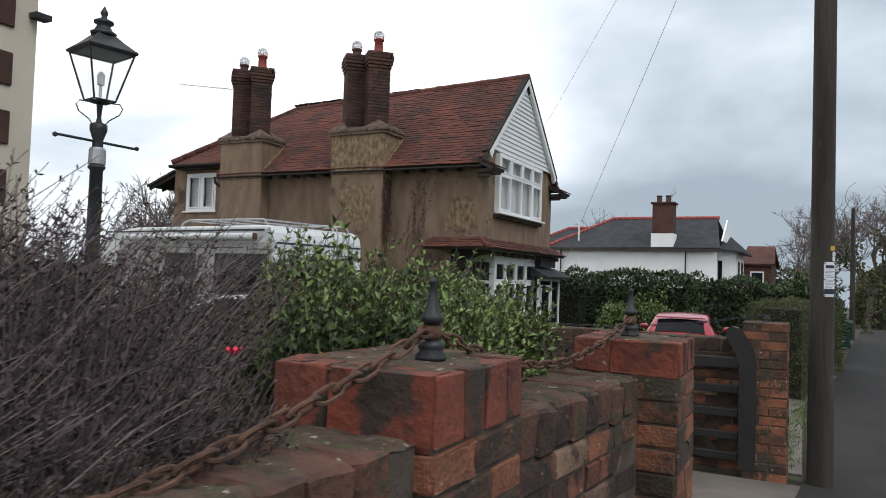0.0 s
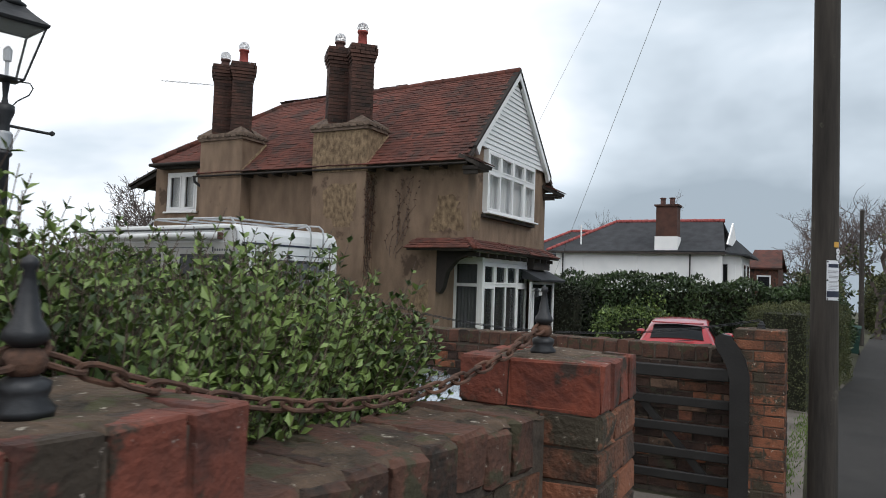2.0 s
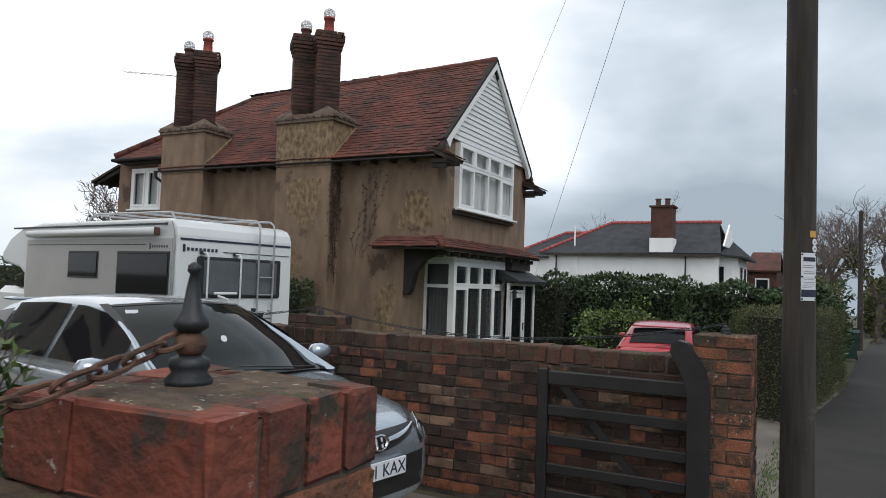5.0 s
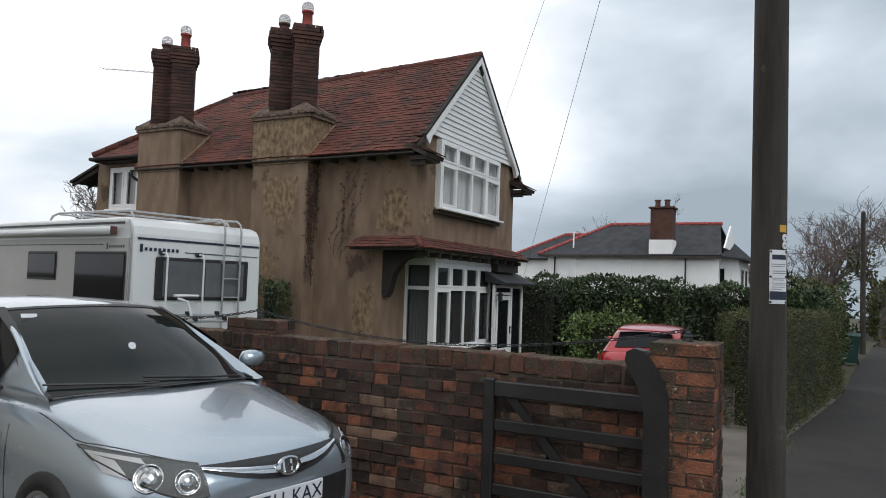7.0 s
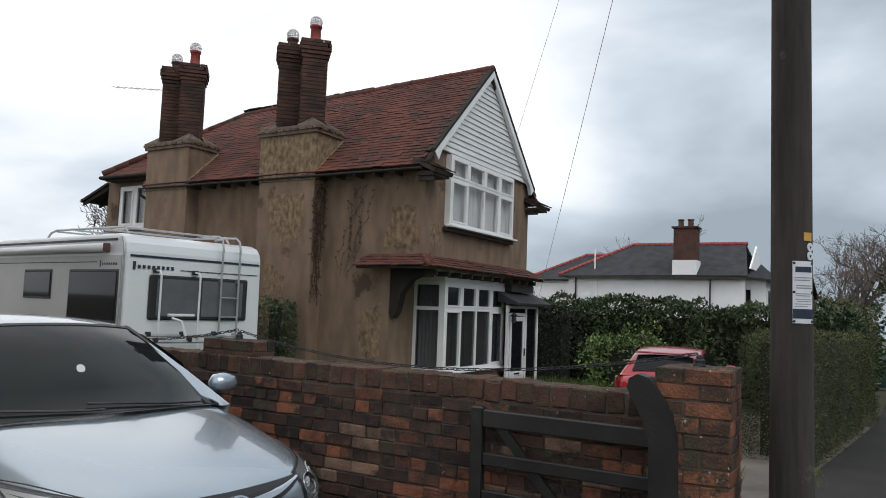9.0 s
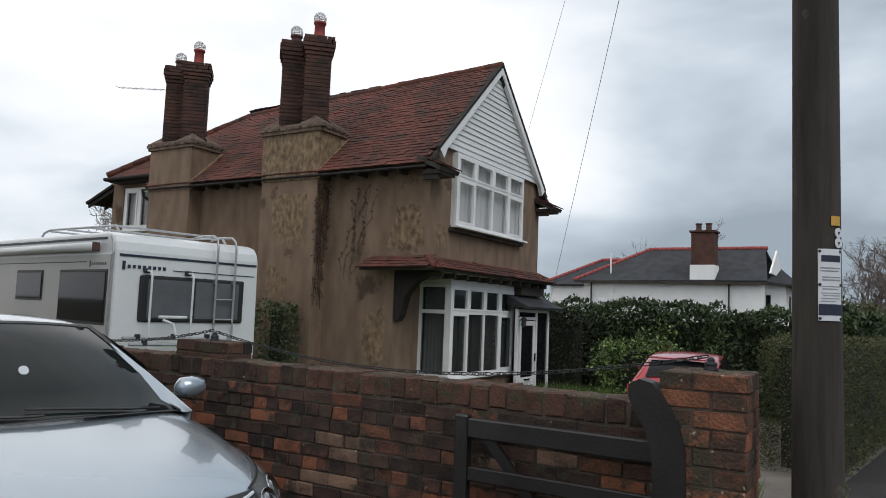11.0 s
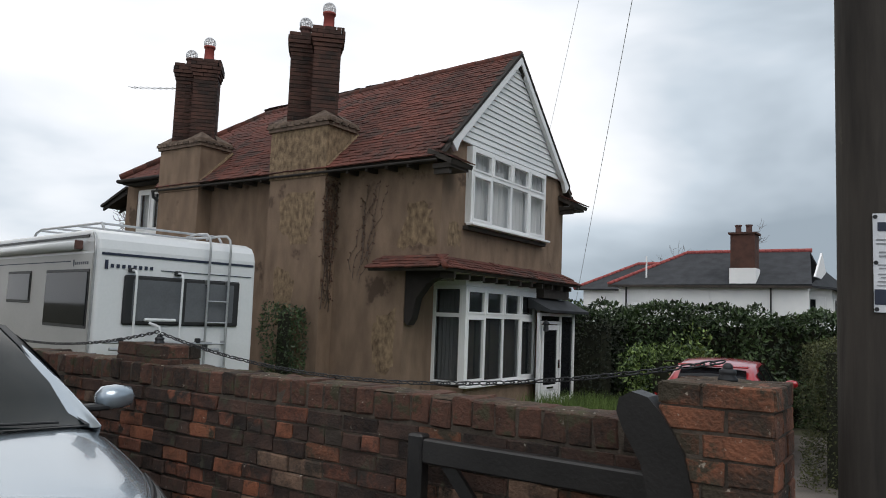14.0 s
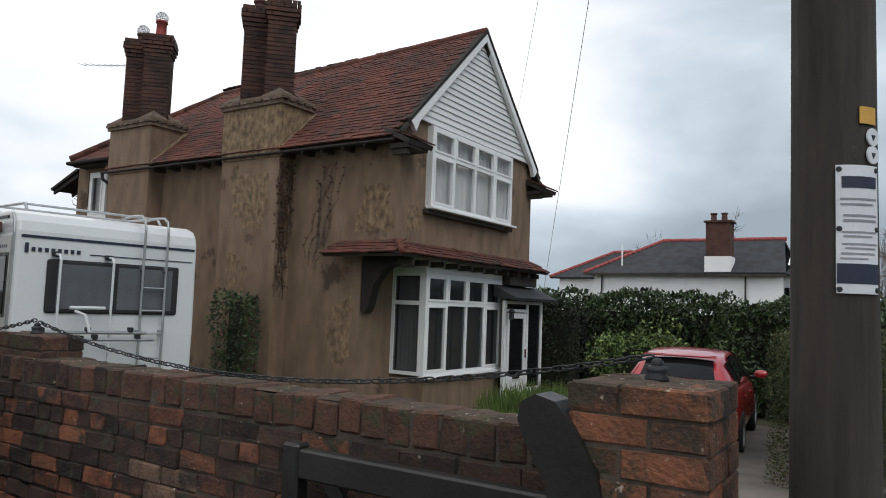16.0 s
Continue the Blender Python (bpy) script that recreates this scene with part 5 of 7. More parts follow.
    part("windscreen_seal", strip(bmesh.new(), [[cabin_pt(-1.95 - 0.03 * i, -0.96 + 1.92 * k / 14) + up * 1.3 for k in range(15)] for i in range(2)]), "black_plastic", ws)
    part("windscreen_seal", strip(bmesh.new(), [[cabin_pt(-1.02 - 0.05 * i, -0.96 + 1.92 * k / 14) + up * 0.8 for k in range(15)] for i in range(2)]), "black_plastic", ws)
    rear = strip(bmesh.new(), [[cabin_pt(-3.74 - 0.30 * i / 5, -0.84 + 1.68 * k / 10) + Vector((-0.012, 0, 0.010)) for k in range(11)] for i in range(6)])
    part("rear_window", rear, "glass_dark", car, smooth=True)
    for sy in (-1, 1):
        for xa, xb, f1 in ((-1.58, -2.42, 0.90), (-2.50, -3.30, 0.90), (-3.36, -3.66, 0.82)):
            rows = []
            for i in range(9):
                x = xa + (xb - xa) * i / 8
                rows.append([cabin_side(x, 0.06 + (f1 - 0.06) * k / 4) + Vector((0, 0.012, 0)) for k in range(5)])
            for r_ in rows:
                for v in r_:
                    v.y *= sy
            part("side_window", strip(bmesh.new(), rows), "glass_dark", car, smooth=True)
        for xa, xb in ((-1.55, -2.45), (-2.46, -3.35)):
            part("door_handle", bx(xb + 0.06, xb + 0.22, sy * 0.885 - 0.012, sy * 0.885 + 0.012, 0.80, 0.825, bevel=0.006), paint, car)
        for x in (-1.30, -2.45, -3.38):
            part("door_gap", tube(bmesh.new(), [flank(x + (0.05 * (0.9 - z_) if x > -2 else 0), z_, sy, 0.0) for z_ in (0.30, 0.42, 0.55, 0.68, 0.8, 0.9)], 0.004, 5), "black_plastic", car)
        bm = bmesh.new()
        lathe(bm, [(0.02, -0.085), (0.07, -0.06), (0.085, 0.0), (0.075, 0.06), (0.03, 0.085)], 16, Matrix.Translation((-1.52, sy * 1.0, 1.03)) @ Matrix.Diagonal((0.85, 1.25, 0.85, 1)) @ Matrix.Rotation(radians(90), 4, "X"))
        mir = part("door_mirror", bm, paint, car, smooth=True)
        part("mirror_arm", bx(-1.56, -1.47, min(sy * 0.82, sy * 0.96), max(sy * 0.82, sy * 0.96), 0.965, 1.0, bevel=0.01), "black_plastic", mir)
        # headlamp: dark housing laid on the wing, two bowls, a bright marker
        hs = []
        for i in range(15):
            f = i / 14
            y, zt_, zb_ = 0.47 + 0.315 * f, 0.712 + 0.062 * f, 0.575 + 0.15 * f ** 3
            hs.append([skin(sy * y, zb_ + (zt_ - zb_) * k / 6, 0.005) for k in range(7)])
        hl = part("headlamp", strip(bmesh.new(), hs), "black_plastic", car, "clear twin headlamp", smooth=True)
        edge_ = [r_[0] for r_ in hs] + [r_[-1] for r_ in reversed(hs)]
        part("surround", tube(bmesh.new(), edge_, 0.006, 6, True), "black_plastic", hl)
        part("lens", strip(bmesh.new(), [[v + Vector((0.016, sy * 0.006, 0.004)) for v in r_] for r_ in hs]), "glass_clear", hl, smooth=True)
        part("reflector", strip(bmesh.new(), [[skin(sy * (0.735 + 0.05 * i / 4), 0.655 + 0.07 * k / 3 + 0.02 * i / 4, 0.008) for k in range(4)] for i in range(5)]), "alloy", hl, smooth=True)
        for y, z_, r_ in ((0.553, 0.645, 0.063), (0.680, 0.662, 0.072)):
            p, nrm = skin(sy * y, z_, 0.0), (Vector((0.35, 0, 0.05)) + skin_n(sy * y, z_)).normalized()
            mm = Matrix.Translation(p + nrm * 0.004) @ nrm.to_track_quat("Z", "Y").to_matrix().to_4x4()
            part("bowl", lathe(bmesh.new(), [(r_, 0.0), (r_, 0.010), (r_ * 0.94, 0.012), (r_ * 0.86, 0.006), (r_ * 0.60, 0.0045), (r_ * 0.54, 0.010), (r_ * 0.30, 0.016), (0.004, 0.018)], 24, mm), "lamp_inner", hl, smooth=True)
        part("side_marker", strip(bmesh.new(), [[skin(sy * (0.66 + 0.13 * f), 0.715 + 0.03 * f + (0.022 - 0.01 * f) * k, 0.009) for k in (0, 1)] for f in (0, 0.25, 0.5, 0.75, 1)]), "alloy", hl)
        tl = [[(-4.02 - 0.16 * i / 4, sy * (0.845 - 0.07 * (i / 4) ** 1.5), 0.66 + 0.27 * k / 3) for k in range(4)] for i in range(5)]
        part("tail_lamp", strip(bmesh.new(), tl), "lamp_red", car, "red tail lamp")
        part("repeater", strip(bmesh.new(), [[flank(-1.13 + 0.04 * i, 0.70 + 0.018 * k, sy, 0.004) for k in (0, 1)] for i in (0, 1)]), "lens", car)
        wheel(car, -0.86, sy * 0.78, sy), wheel(car, -3.51, sy * 0.78, sy)
        wa = Matrix.Translation((-0.86, sy * 0.70, 0.33)) @ Matrix.Rotation(radians(90), 4, "X")
        part("wheel_well", lathe(bmesh.new(), [(0.34, -0.02), (0.34, 0.02)], 24, wa), "black_plastic", car)
        wa = Matrix.Translation((-3.51, sy * 0.70, 0.33)) @ Matrix.Rotation(radians(90), 4, "X")
        part("wheel_well", lathe(bmesh.new(), [(0.34, -0.02), (0.34, 0.02)], 24, wa), "black_plastic", car)
    # nose: wing-shaped grille slot, chrome wing, badge, plate, lower intake
    gr = []
    for i in range(25):
        y = -0.485 + 0.97 * i / 24
        f = abs(y) / 0.485
        za, zb = 0.592 + 0.095 * f ** 1.6, 0.700 + 0.004 * f
        gr.append([skin(y, za + (zb - za) * k / 4, 0.006) for k in range(5)])
    grille = part("grille", strip(bmesh.new(), gr), "black_plastic", car, "black wing-shaped grille with chrome bar")
    for sy in (-1, 1):
        wing = []
        for i in range(10):
            f = i / 9
            y = 0.05 + 0.42 * f
            wing.append([skin(sy * y, 0.640 + 0.052 * f ** 1.4 + k * (0.019 - 0.014 * f), 0.014 if k == 0 else 0.010) for k in (-1, 0, 1)])
        part("chrome_wing", strip(bmesh.new(), wing), "chrome", grille, smooth=True)
    bm = bmesh.new()
    mb = Matrix.Translation(skin(0, 0.645, 0.012)) @ Matrix.Rotation(radians(76), 4, "Y") @ Matrix.Diagonal((0.62, 1, 1, 1))
    lathe(bm, [(0.082, 0), (0.082, 0.012), (0.068, 0.016), (0.066, 0.006)], 28, mb)
    box(bm, -0.05, 0.05, -0.035, -0.018, 0.006, 0.014, 0, mb), box(bm, -0.05, 0.05, 0.018, 0.035, 0.006, 0.014, 0, mb), box(bm, -0.012, 0.012, -0.018, 0.018, 0.006, 0.013, 0, mb)
    part("badge", bm, "chrome", grille, "oval chrome badge")
    bm = bmesh.new()
    strip(bm, [[skin(y, 0.30 + 0.23 * k, 0.004) for k in (0, 0.5, 1)] for y in [-0.52 + 1.04 * i / 16 for i in range(17)]])
    part("lower_intake", bm, "black_plastic", car)
    PN = skin(0, 0.48, 0).x + 0.012
    plate = part("number_plate", bx(PN, PN + 0.012, -0.26, 0.26, 0.425, 0.535, bevel=0.003), "paper", car, "white front number plate")
    fc = bpy.data.curves.new("plate_text", "FONT")
    fc.body, fc.size, fc.align_x, fc.extrude = "ET11 KAX", 0.112, "CENTER", 0.001
    fc.space_character = 1.02
    tx = new("lettering", fc)
    tx.data.materials.append(M["navy"])
    tx.matrix_world = Matrix.Translation((PN + 0.014, 0, 0.442)) @ Matrix.Rotation(radians(90), 4, "Z") @ Matrix.Rotation(radians(90), 4, "X")
    me = bpy.data.meshes.new_from_object(tx) if front else None
    bpy.data.objects.remove(tx)
    if me:
        for v in me.vertices:
            v.co = Matrix.Translation((PN + 0.014, 0, 0.442)) @ Matrix.Rotation(radians(90), 4, "Z") @ Matrix.Rotation(radians(90), 4, "X") @ v.co
        me.materials.clear()
        me.materials.append(M["navy"])
        lo = new("lettering", me)
        lo.parent = plate
    # wipers, tax disc, bonnet gaps, rear plate
    for a, b in (((-1.05, 0.52), (-1.13, -0.16)), ((-1.06, -0.10), (-1.15, -0.66))):
        pts = [cabin_pt(a[0] + (b[0] - a[0]) * i / 6 - 0.02, (a[1] + (b[1] - a[1]) * i / 6) / 0.70) + Vector((0.03, 0, 0.03)) for i in range(7)]
        part("wiper", tube(bmesh.new(), pts, 0.0065, 6), "black_plastic", car)
    part("tax_disc", lathe(bmesh.new(), [(0.026, 0), (0.026, 0.002)], 18, Matrix.Translation(cabin_pt(-1.45, -0.10) + Vector((0.02, 0, 0.02))) @ Matrix.Rotation(radians(62), 4, "Y")), "paper", ws, "round paper disc behind the glass")
    part("sticker", bx(-0.014, 0.014, -0.05, 0.05, 0, 0.002, m=Matrix.Translation(cabin_pt(-1.84, -0.80) + Vector((0.02, 0, 0.022))) @ Matrix.Rotation(radians(62), 4, "Y")), "paper", ws, "small white windscreen sticker")
    for sy in (-1, 1):
        pts = [bonnet(x, sy * (0.53 + 0.25 * min(1, (-0.22 - x) / 0.5) ** 0.7), 0.0) for x in [-0.23 - 0.90 * i / 12 for i in range(13)]]
        part("bonnet_gap", tube(bmesh.new(), pts, 0.0035, 5), "black_plastic", car)
    part("rear_plate", bx(-4.25, -4.235, -0.26, 0.26, 0.60, 0.71), "yellow", car, "yellow rear number plate")
    part("rear_wiper", tube(bmesh.new(), [(-4.12, 0.02, 1.02), (-4.09, -0.35, 1.06)], 0.009, 6), "black_plastic", car)
    part("spoiler", bx(-3.84, -3.66, -0.52, 0.52, 1.37, 1.395, bevel=0.01), paint, car)
    return car


hatchback("parked_car", "silver five-door hatchback parked beside the brick wall", "silver", pose(-2.19, 5.816, -0.083, 0, 0, -7.05))
red = hatchback("parked_car", "bright red hatchback parked facing the hedge", "red_paint", pose(-2.80, 18.95, gz(17) - 0.02, 0, 0, 96) @ Matrix.Scale(0.92, 4), front=False)

# motorhome
rv = thing("motorhome", "white coachbuilt motorhome with roof rack and rear ladder", "motorhome", m=pose(-8.0, 9.36, gz(10) - 0.03, 0, 0, -7.5))
bm = bmesh.new()
prof = [(0.0, 0.42), (0.02, 1.2), (0.0, 2.36), (-0.03, 2.47), (-0.10, 2.555), (-0.24, 2.60), (-4.0, 2.60), (-4.7, 2.52), (-5.15, 2.34), (-5.42, 2.10), (-5.45, 1.98), (-5.35, 1.90), (-4.75, 1.80), (-4.55, 1.70), (-4.5, 0.42)]
prism(bm, prof, "y", 0.0, 2.20)
body = part("body", bm, "rv_white", rv)
bmesh_edges = body.modifiers.new("bevel", "BEVEL")
bmesh_edges.width, bmesh_edges.segments, bmesh_edges.limit_method, bmesh_edges.angle_limit = 0.05, 4, "ANGLE", radians(60)
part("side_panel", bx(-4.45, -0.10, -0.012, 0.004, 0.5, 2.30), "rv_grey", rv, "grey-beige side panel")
part("corner_trim", tube(bmesh.new(), [(-0.045, -0.008, 0.45), (-0.045, -0.008, 2.33), (-0.07, -0.004, 2.46), (-0.14, 0.0, 2.55)], 0.016, 8), "alu", rv)
part("roof_trim", bx(-5.0, -0.25, -0.016, 0.02, 2.50, 2.53), "iron", rv, "dark roof edge trim")
part("awning", tube(bmesh.new(), [(-4.3, -0.06, 2.40), (-0.42, -0.06, 2.40)], 0.062, 14), "rv_white", rv, "rolled awning case", smooth=True)
part("awning_end", bx(-0.42, -0.40, -0.115, -0.014, 2.345, 2.46, bevel=0.008), "pot_dark", rv, "dark red awning end cap")
for xa, xb, za, zb in ((-1.48, -0.17, 1.42, 2.08), (-2.95, -2.08, 1.70, 2.08)):
    w = part("side_window", bx(xa, xb, -0.030, -0.013, za, zb, bevel=0.008), "glass_dark", rv, "dark tinted window")
    part("frame", bx(xa - 0.03, xb + 0.03, -0.020, -0.0125, za - 0.03, zb + 0.03, bevel=0.004), "black_plastic", w)
part("side_stripe", bx(-4.4, -0.75, -0.015, -0.0125, 2.205, 2.218), "navy", rv)
for i in range(8):
    part("emblem_bar", bx(-0.66 + i * 0.060, -0.63 + i * 0.060, -0.016, -0.0125, 2.165 - (0.02 if i == 0 else 0), 2.20 + (0.03 if i == 0 else 0)), "navy", rv)
rw = part("rear_window", bx(0.014, 0.045, 0.33, 1.93, 1.45, 2.06, bevel=0.02), "black_plastic", rv, "wide dark rear window with grey blinds")
for ya, yb in ((0.44, 1.09), (1.14, 1.84)):
    part("pane", bx(0.0455, 0.050, ya, yb, 1.50, 2.01, bevel=0.002), "blind_grey", rw, "grey blind behind the pane")
part("window_divider", bx(0.046, 0.054, 1.092, 1.138, 1.46, 2.05), "black_plastic", rw)
part("rear_stripe", bx(0.004, 0.012, 0.05, 2.15, 2.285, 2.315), "navy", rv, "navy moulding across the rear")
part("rear_pinstripe", bx(0.008, 0.014, 0.80, 2.12, 2.135, 2.145), "navy", rv)
for i in range(9):
    part("emblem_bar", bx(0.012, 0.016, 0.09 + i * 0.070, 0.13 + i * 0.070, 2.135 - (0.02 if i == 0 else 0), 2.18 + (0.045 if i == 0 else 0)), "navy", rv)
for ly in (1.42, 1.72):
    part("ladder_rail", tube(bmesh.new(), [(0.10, ly, 0.55), (0.10, ly, 2.50), (0.07, ly, 2.62), (-0.02, ly, 2.68), (-0.25, ly, 2.69), (-0.55, ly, 2.66)], 0.016, 8), "alu", rv, "aluminium rear ladder")
for z_ in (0.62, 0.92, 1.22, 1.50, 1.78):
    part("ladder_rung", tube(bmesh.new(), [(0.10, 1.42, z_), (0.10, 1.72, z_)], 0.012, 6), "alu", rv)
for z_ in (2.0, 1.2):
    for ly in (1.42, 1.72):
        part("ladder_bracket", bx(0.012, 0.10, ly - 0.02, ly + 0.02, z_, z_ + 0.06), "alu", rv)
for ly in (0.42, 1.02):
    part("rack_tube", tube(bmesh.new(), [(0.02, ly, 2.12), (0.13, ly, 2.11), (0.17, ly, 2.06), (0.17, ly, 1.0), (0.12, ly, 0.85), (0.02, ly, 0.8)], 0.015, 8), "rv_white", rv, "white bicycle rack tube")
    part("rack_clamp", bx(0.015, 0.05, ly - 0.05, ly + 0.05, 2.09, 2.15, bevel=0.01), "iron", rv)
for z_, xo in ((1.25, 0.22), (1.18, 0.40)):
    part("rack_rail", tube(bmesh.new(), [(xo, 0.05, z_), (xo, 1.45, z_ - 0.02)], 0.02, 8), "alu", rv, "aluminium bicycle rail")
    for ly in (0.25, 0.75, 1.25):
        part("rail_clip", bx(xo - 0.03, xo + 0.03, ly - 0.03, ly + 0.03, z_ - 0.01, z_ + 0.05, bevel=0.008), "iron", rv)
part("rack_arm", tube(bmesh.new(), [(0.17, 0.62, 1.48), (0.34, 0.66, 1.44), (0.38, 0.70, 1.25)], 0.018, 8), "rv_white", rv)
part("rack_arm", tube(bmesh.new(), [(0.17, 0.55, 1.52), (0.17, 0.95, 1.52)], 0.02, 8), "rv_white", rv)
part("bumper", bx(-0.05, 0.06, 0.08, 2.05, 0.42, 0.60, bevel=0.02), "rv_white", rv)
for ly in (0.12, 1.85):
    part("tail_lamp", bx(0.02, 0.07, ly, ly + 0.16, 0.45, 0.58, bevel=0.01), "lamp_red", rv, "red tail lamp")
for y_ in (0.25, 1.9):
    part("roof_rail", tube(bmesh.new(), [(-0.45, y_, 2.62), (-0.55, y_, 2.72), (-2.6, y_, 2.74), (-2.8, y_, 2.70), (-2.9, y_, 2.62)], 0.018, 8), "alu", rv, "aluminium roof rail")
for x_ in (-0.6, -1.3, -2.0, -2.6):
    part("roof_bar", tube(bmesh.new(), [(x_, 0.25, 2.72), (x_, 1.9, 2.72)], 0.015, 8), "alu", rv)
cab = part("cab", bx(-5.9, -4.45, 0.12, 2.0, 0.42, 1.45, bevel=0.12), "rv_white", rv)
bm = bmesh.new()
prism(bm, [(-5.25, 1.45), (-4.46, 1.45), (-4.46, 1.76), (-4.75, 1.79)], "y", 0.2, 1.93)
part("cab_windows", bm, "glass_dark", rv)
for x_ in (-1.2, -5.0):
    for y_, s_ in ((0.14, -1), (1.99, 1)):
        wheel(rv, x_, y_, s_, 0.33)
part("skirt", bx(-4.4, -0.02, 0.05, 2.08, 0.25, 0.42), "black_plastic", rv)

# ---- planting ----
def leaf_block(verts, faces, p, d, n, l, w, fold=0.25):
    """One folded leaf of four triangles' worth of faces at p, along d, facing n."""
    s = d.cross(n).normalized()
    up = s.cross(d).normalized()
    k = len(verts)
    verts += [p, p + d * l * 0.45 + s * w * 0.5 + up * w * fold, p + d * l, p + d * l * 0.45 - s * w * 0.5 + up * w * fold, p + d * l * 0.5]
    faces += [(k, k + 1, k + 4), (k + 1, k + 2, k + 4), (k + 2, k + 3, k + 4), (k + 3, k, k + 4)]


def rand_dir(rnd):
    z, t = rnd.uniform(-1, 1), rnd.uniform(0, 2 * math.pi)
    r = math.sqrt(1 - z * z)
    return Vector((r * math.cos(t), r * math.sin(t), z))


def mesh_part(name, verts, faces, material, parent, label="", kind="", smooth=False):
    me = bpy.data.meshes.new(name)
    me.from_pydata([tuple(v) for v in verts], [], faces)
    me.materials.append(M[material])
    ob = new(name, me)
    ob.parent = parent
    return tagged(ob, label, kind=kind)


def twig_block(verts, faces, pts, r0, r1):
    """A three-sided tapering twig along points."""
    rings = []
    for i, p in enumerate(pts):
        a, b = pts[max(0, i - 1)], pts[min(len(pts) - 1, i + 1)]
        d = (b - a).normalized()
        u = d.cross(Vector((0.31, 0.17, 0.93)) if abs(d.z) < 0.9 else Vector((1, 0, 0))).normalized()
        v = d.cross(u)
        r = r0 + (r1 - r0) * i / (len(pts) - 1)
        k = len(verts)
        verts += [p + u * r, p - u * r * 0.5 + v * r * 0.87, p - u * r * 0.5 - v * r * 0.87]
        rings.append(k)
    for a, b in zip(rings, rings[1:]):
        for i in range(3):
            j = (i + 1) % 3
            faces.append((a + i, a + j, b + j, b + i))


def shrub(name, label, tips, bases, leaf_mat, leaf_l, leaf_w, pairs, seed, category="shrub", bend=0.15, from_f=0.35, spread=0.9, twig_r=0.005, sway=None, fine=False, stem_mat="twig"):
    """Stems from bases to tips, with leaves in pairs along their upper part."""
    rnd = random.Random(seed)
    s = thing(name, label, category)
    tv_, tf_, lv, lf = [], [], [], []
    for tip in tips:
        b = min(bases, key=lambda q: (q - tip).length + rnd.random() * 0.5)
        mid = b.lerp(tip, 0.5) + rand_dir(rnd) * bend * (tip - b).length * 0.5
        if sway is not None:
            mid += sway
        pts = []
        for i in range(7):
            f = i / 6
            pts.append(b * (1 - f) ** 2 + mid * 2 * f * (1 - f) + tip * f * f)
        twig_block(tv_, tf_, pts, twig_r, twig_r * 0.35)
        for k in range(pairs):
            f = from_f + (1 - from_f) * (k + rnd.random() * 0.5) / pairs
            i = min(5, int(f * 6))
            p = pts[i].lerp(pts[i + 1], f * 6 - i)
            d = (pts[i + 1] - pts[i]).normalized()
            side = d.cross(rand_dir(rnd)).normalized()
            size = (0.65 + 0.5 * rnd.random()) * (1.0 if f < 0.9 else 0.75)
            for sg in (1, -1):
                q = (side * sg * spread + d * 0.65 + Vector((0, 0, 0.18)) + rand_dir(rnd) * 0.25).normalized()
                if fine:
                    sd = q.cross(rand_dir(rnd)).normalized() * leaf_w * size * 0.5
                    k0 = len(lv)
                    lv += [p, p + q * leaf_l * size * 0.5 + sd, p + q * leaf_l * size, p + q * leaf_l * size * 0.5 - sd]
                    lf.append((k0, k0 + 1, k0 + 2, k0 + 3))
                else:
                    leaf_block(lv, lf, p, q, (d + rand_dir(rnd) * 0.5).normalized(), leaf_l * size, leaf_w * size)
    mesh_part("stem", tv_, tf_, stem_mat, s, "thin brown stems", "stuff")
    mesh_part("foliage", lv, lf, leaf_mat, s, kind="stuff")
    return s


rnd = random.Random(21)
tips, bases = [], []


def mound(x, y, cx, cy, rx, ry, h):
    q = ((x - cx) / rx) ** 8 + ((y - cy) / ry) ** 8
    return h * max(0.0, 1 - q) ** 0.3


while len(tips) < 4200:
    x, y = rnd.uniform(-2.75, -0.80), rnd.uniform(0.95, 2.92)
    if x > -0.90 and y > 2.60 or (x > -1.04 and y < 1.7) or y + x < 0.28:
        continue
    h = mound(x, y, -1.75, 1.95, 1.05, 1.0, 1.68)
    if h <= 0.5:
        continue
    zt = h * (0.88 + 0.09 * rnd.random() + 0.07 * noise.noise(Vector((x * 3.1, y * 3.1, 4.2)))) + (0.17 * rnd.random() if rnd.random() < 0.13 else 0)
    edge = rnd.random()
    if edge < 0.45:
        zt *= rnd.uniform(0.45, 0.98)
    tips.append(Vector((x, y, zt)))
bases = [Vector((rnd.uniform(-2.3, -1.1), rnd.uniform(1.3, 2.5), rnd.uniform(0.0, 0.6))) for _ in range(60)]
shrub("privet_bush", "leafy green privet bush behind the street wall", tips, bases, "leaf", 0.037, 0.021, 17, 5, from_f=0.42, twig_r=0.0032)

rnd = random.Random(31)
tips = []
while len(tips) < 7500:
    x, y = rnd.uniform(-3.1, -0.88), rnd.uniform(-1.2, 2.4)
    if (x > -1.08 and y > 1.10) or y + x > 0.42:
        continue
    h = 1.90 * max(0.0, 1 - ((x + 2.0) / 1.3) ** 6 - max(0.0, (y - 0.2) / 2.3) ** 6) ** 0.25 * (1.0 if x < -1.25 else 0.71 + 0.29 * (-0.88 - x) / 0.37) * (1.0 - 0.05 * max(0.0, y))
    if h < 0.5:
        continue
    zt = h * (0.88 + 0.12 * rnd.random()) + (0.20 * rnd.random() if rnd.random() < 0.03 else 0)
    if rnd.random() < 0.42:
        zt *= rnd.uniform(0.4, 0.97)
    tips.append(Vector((x, y, zt)))
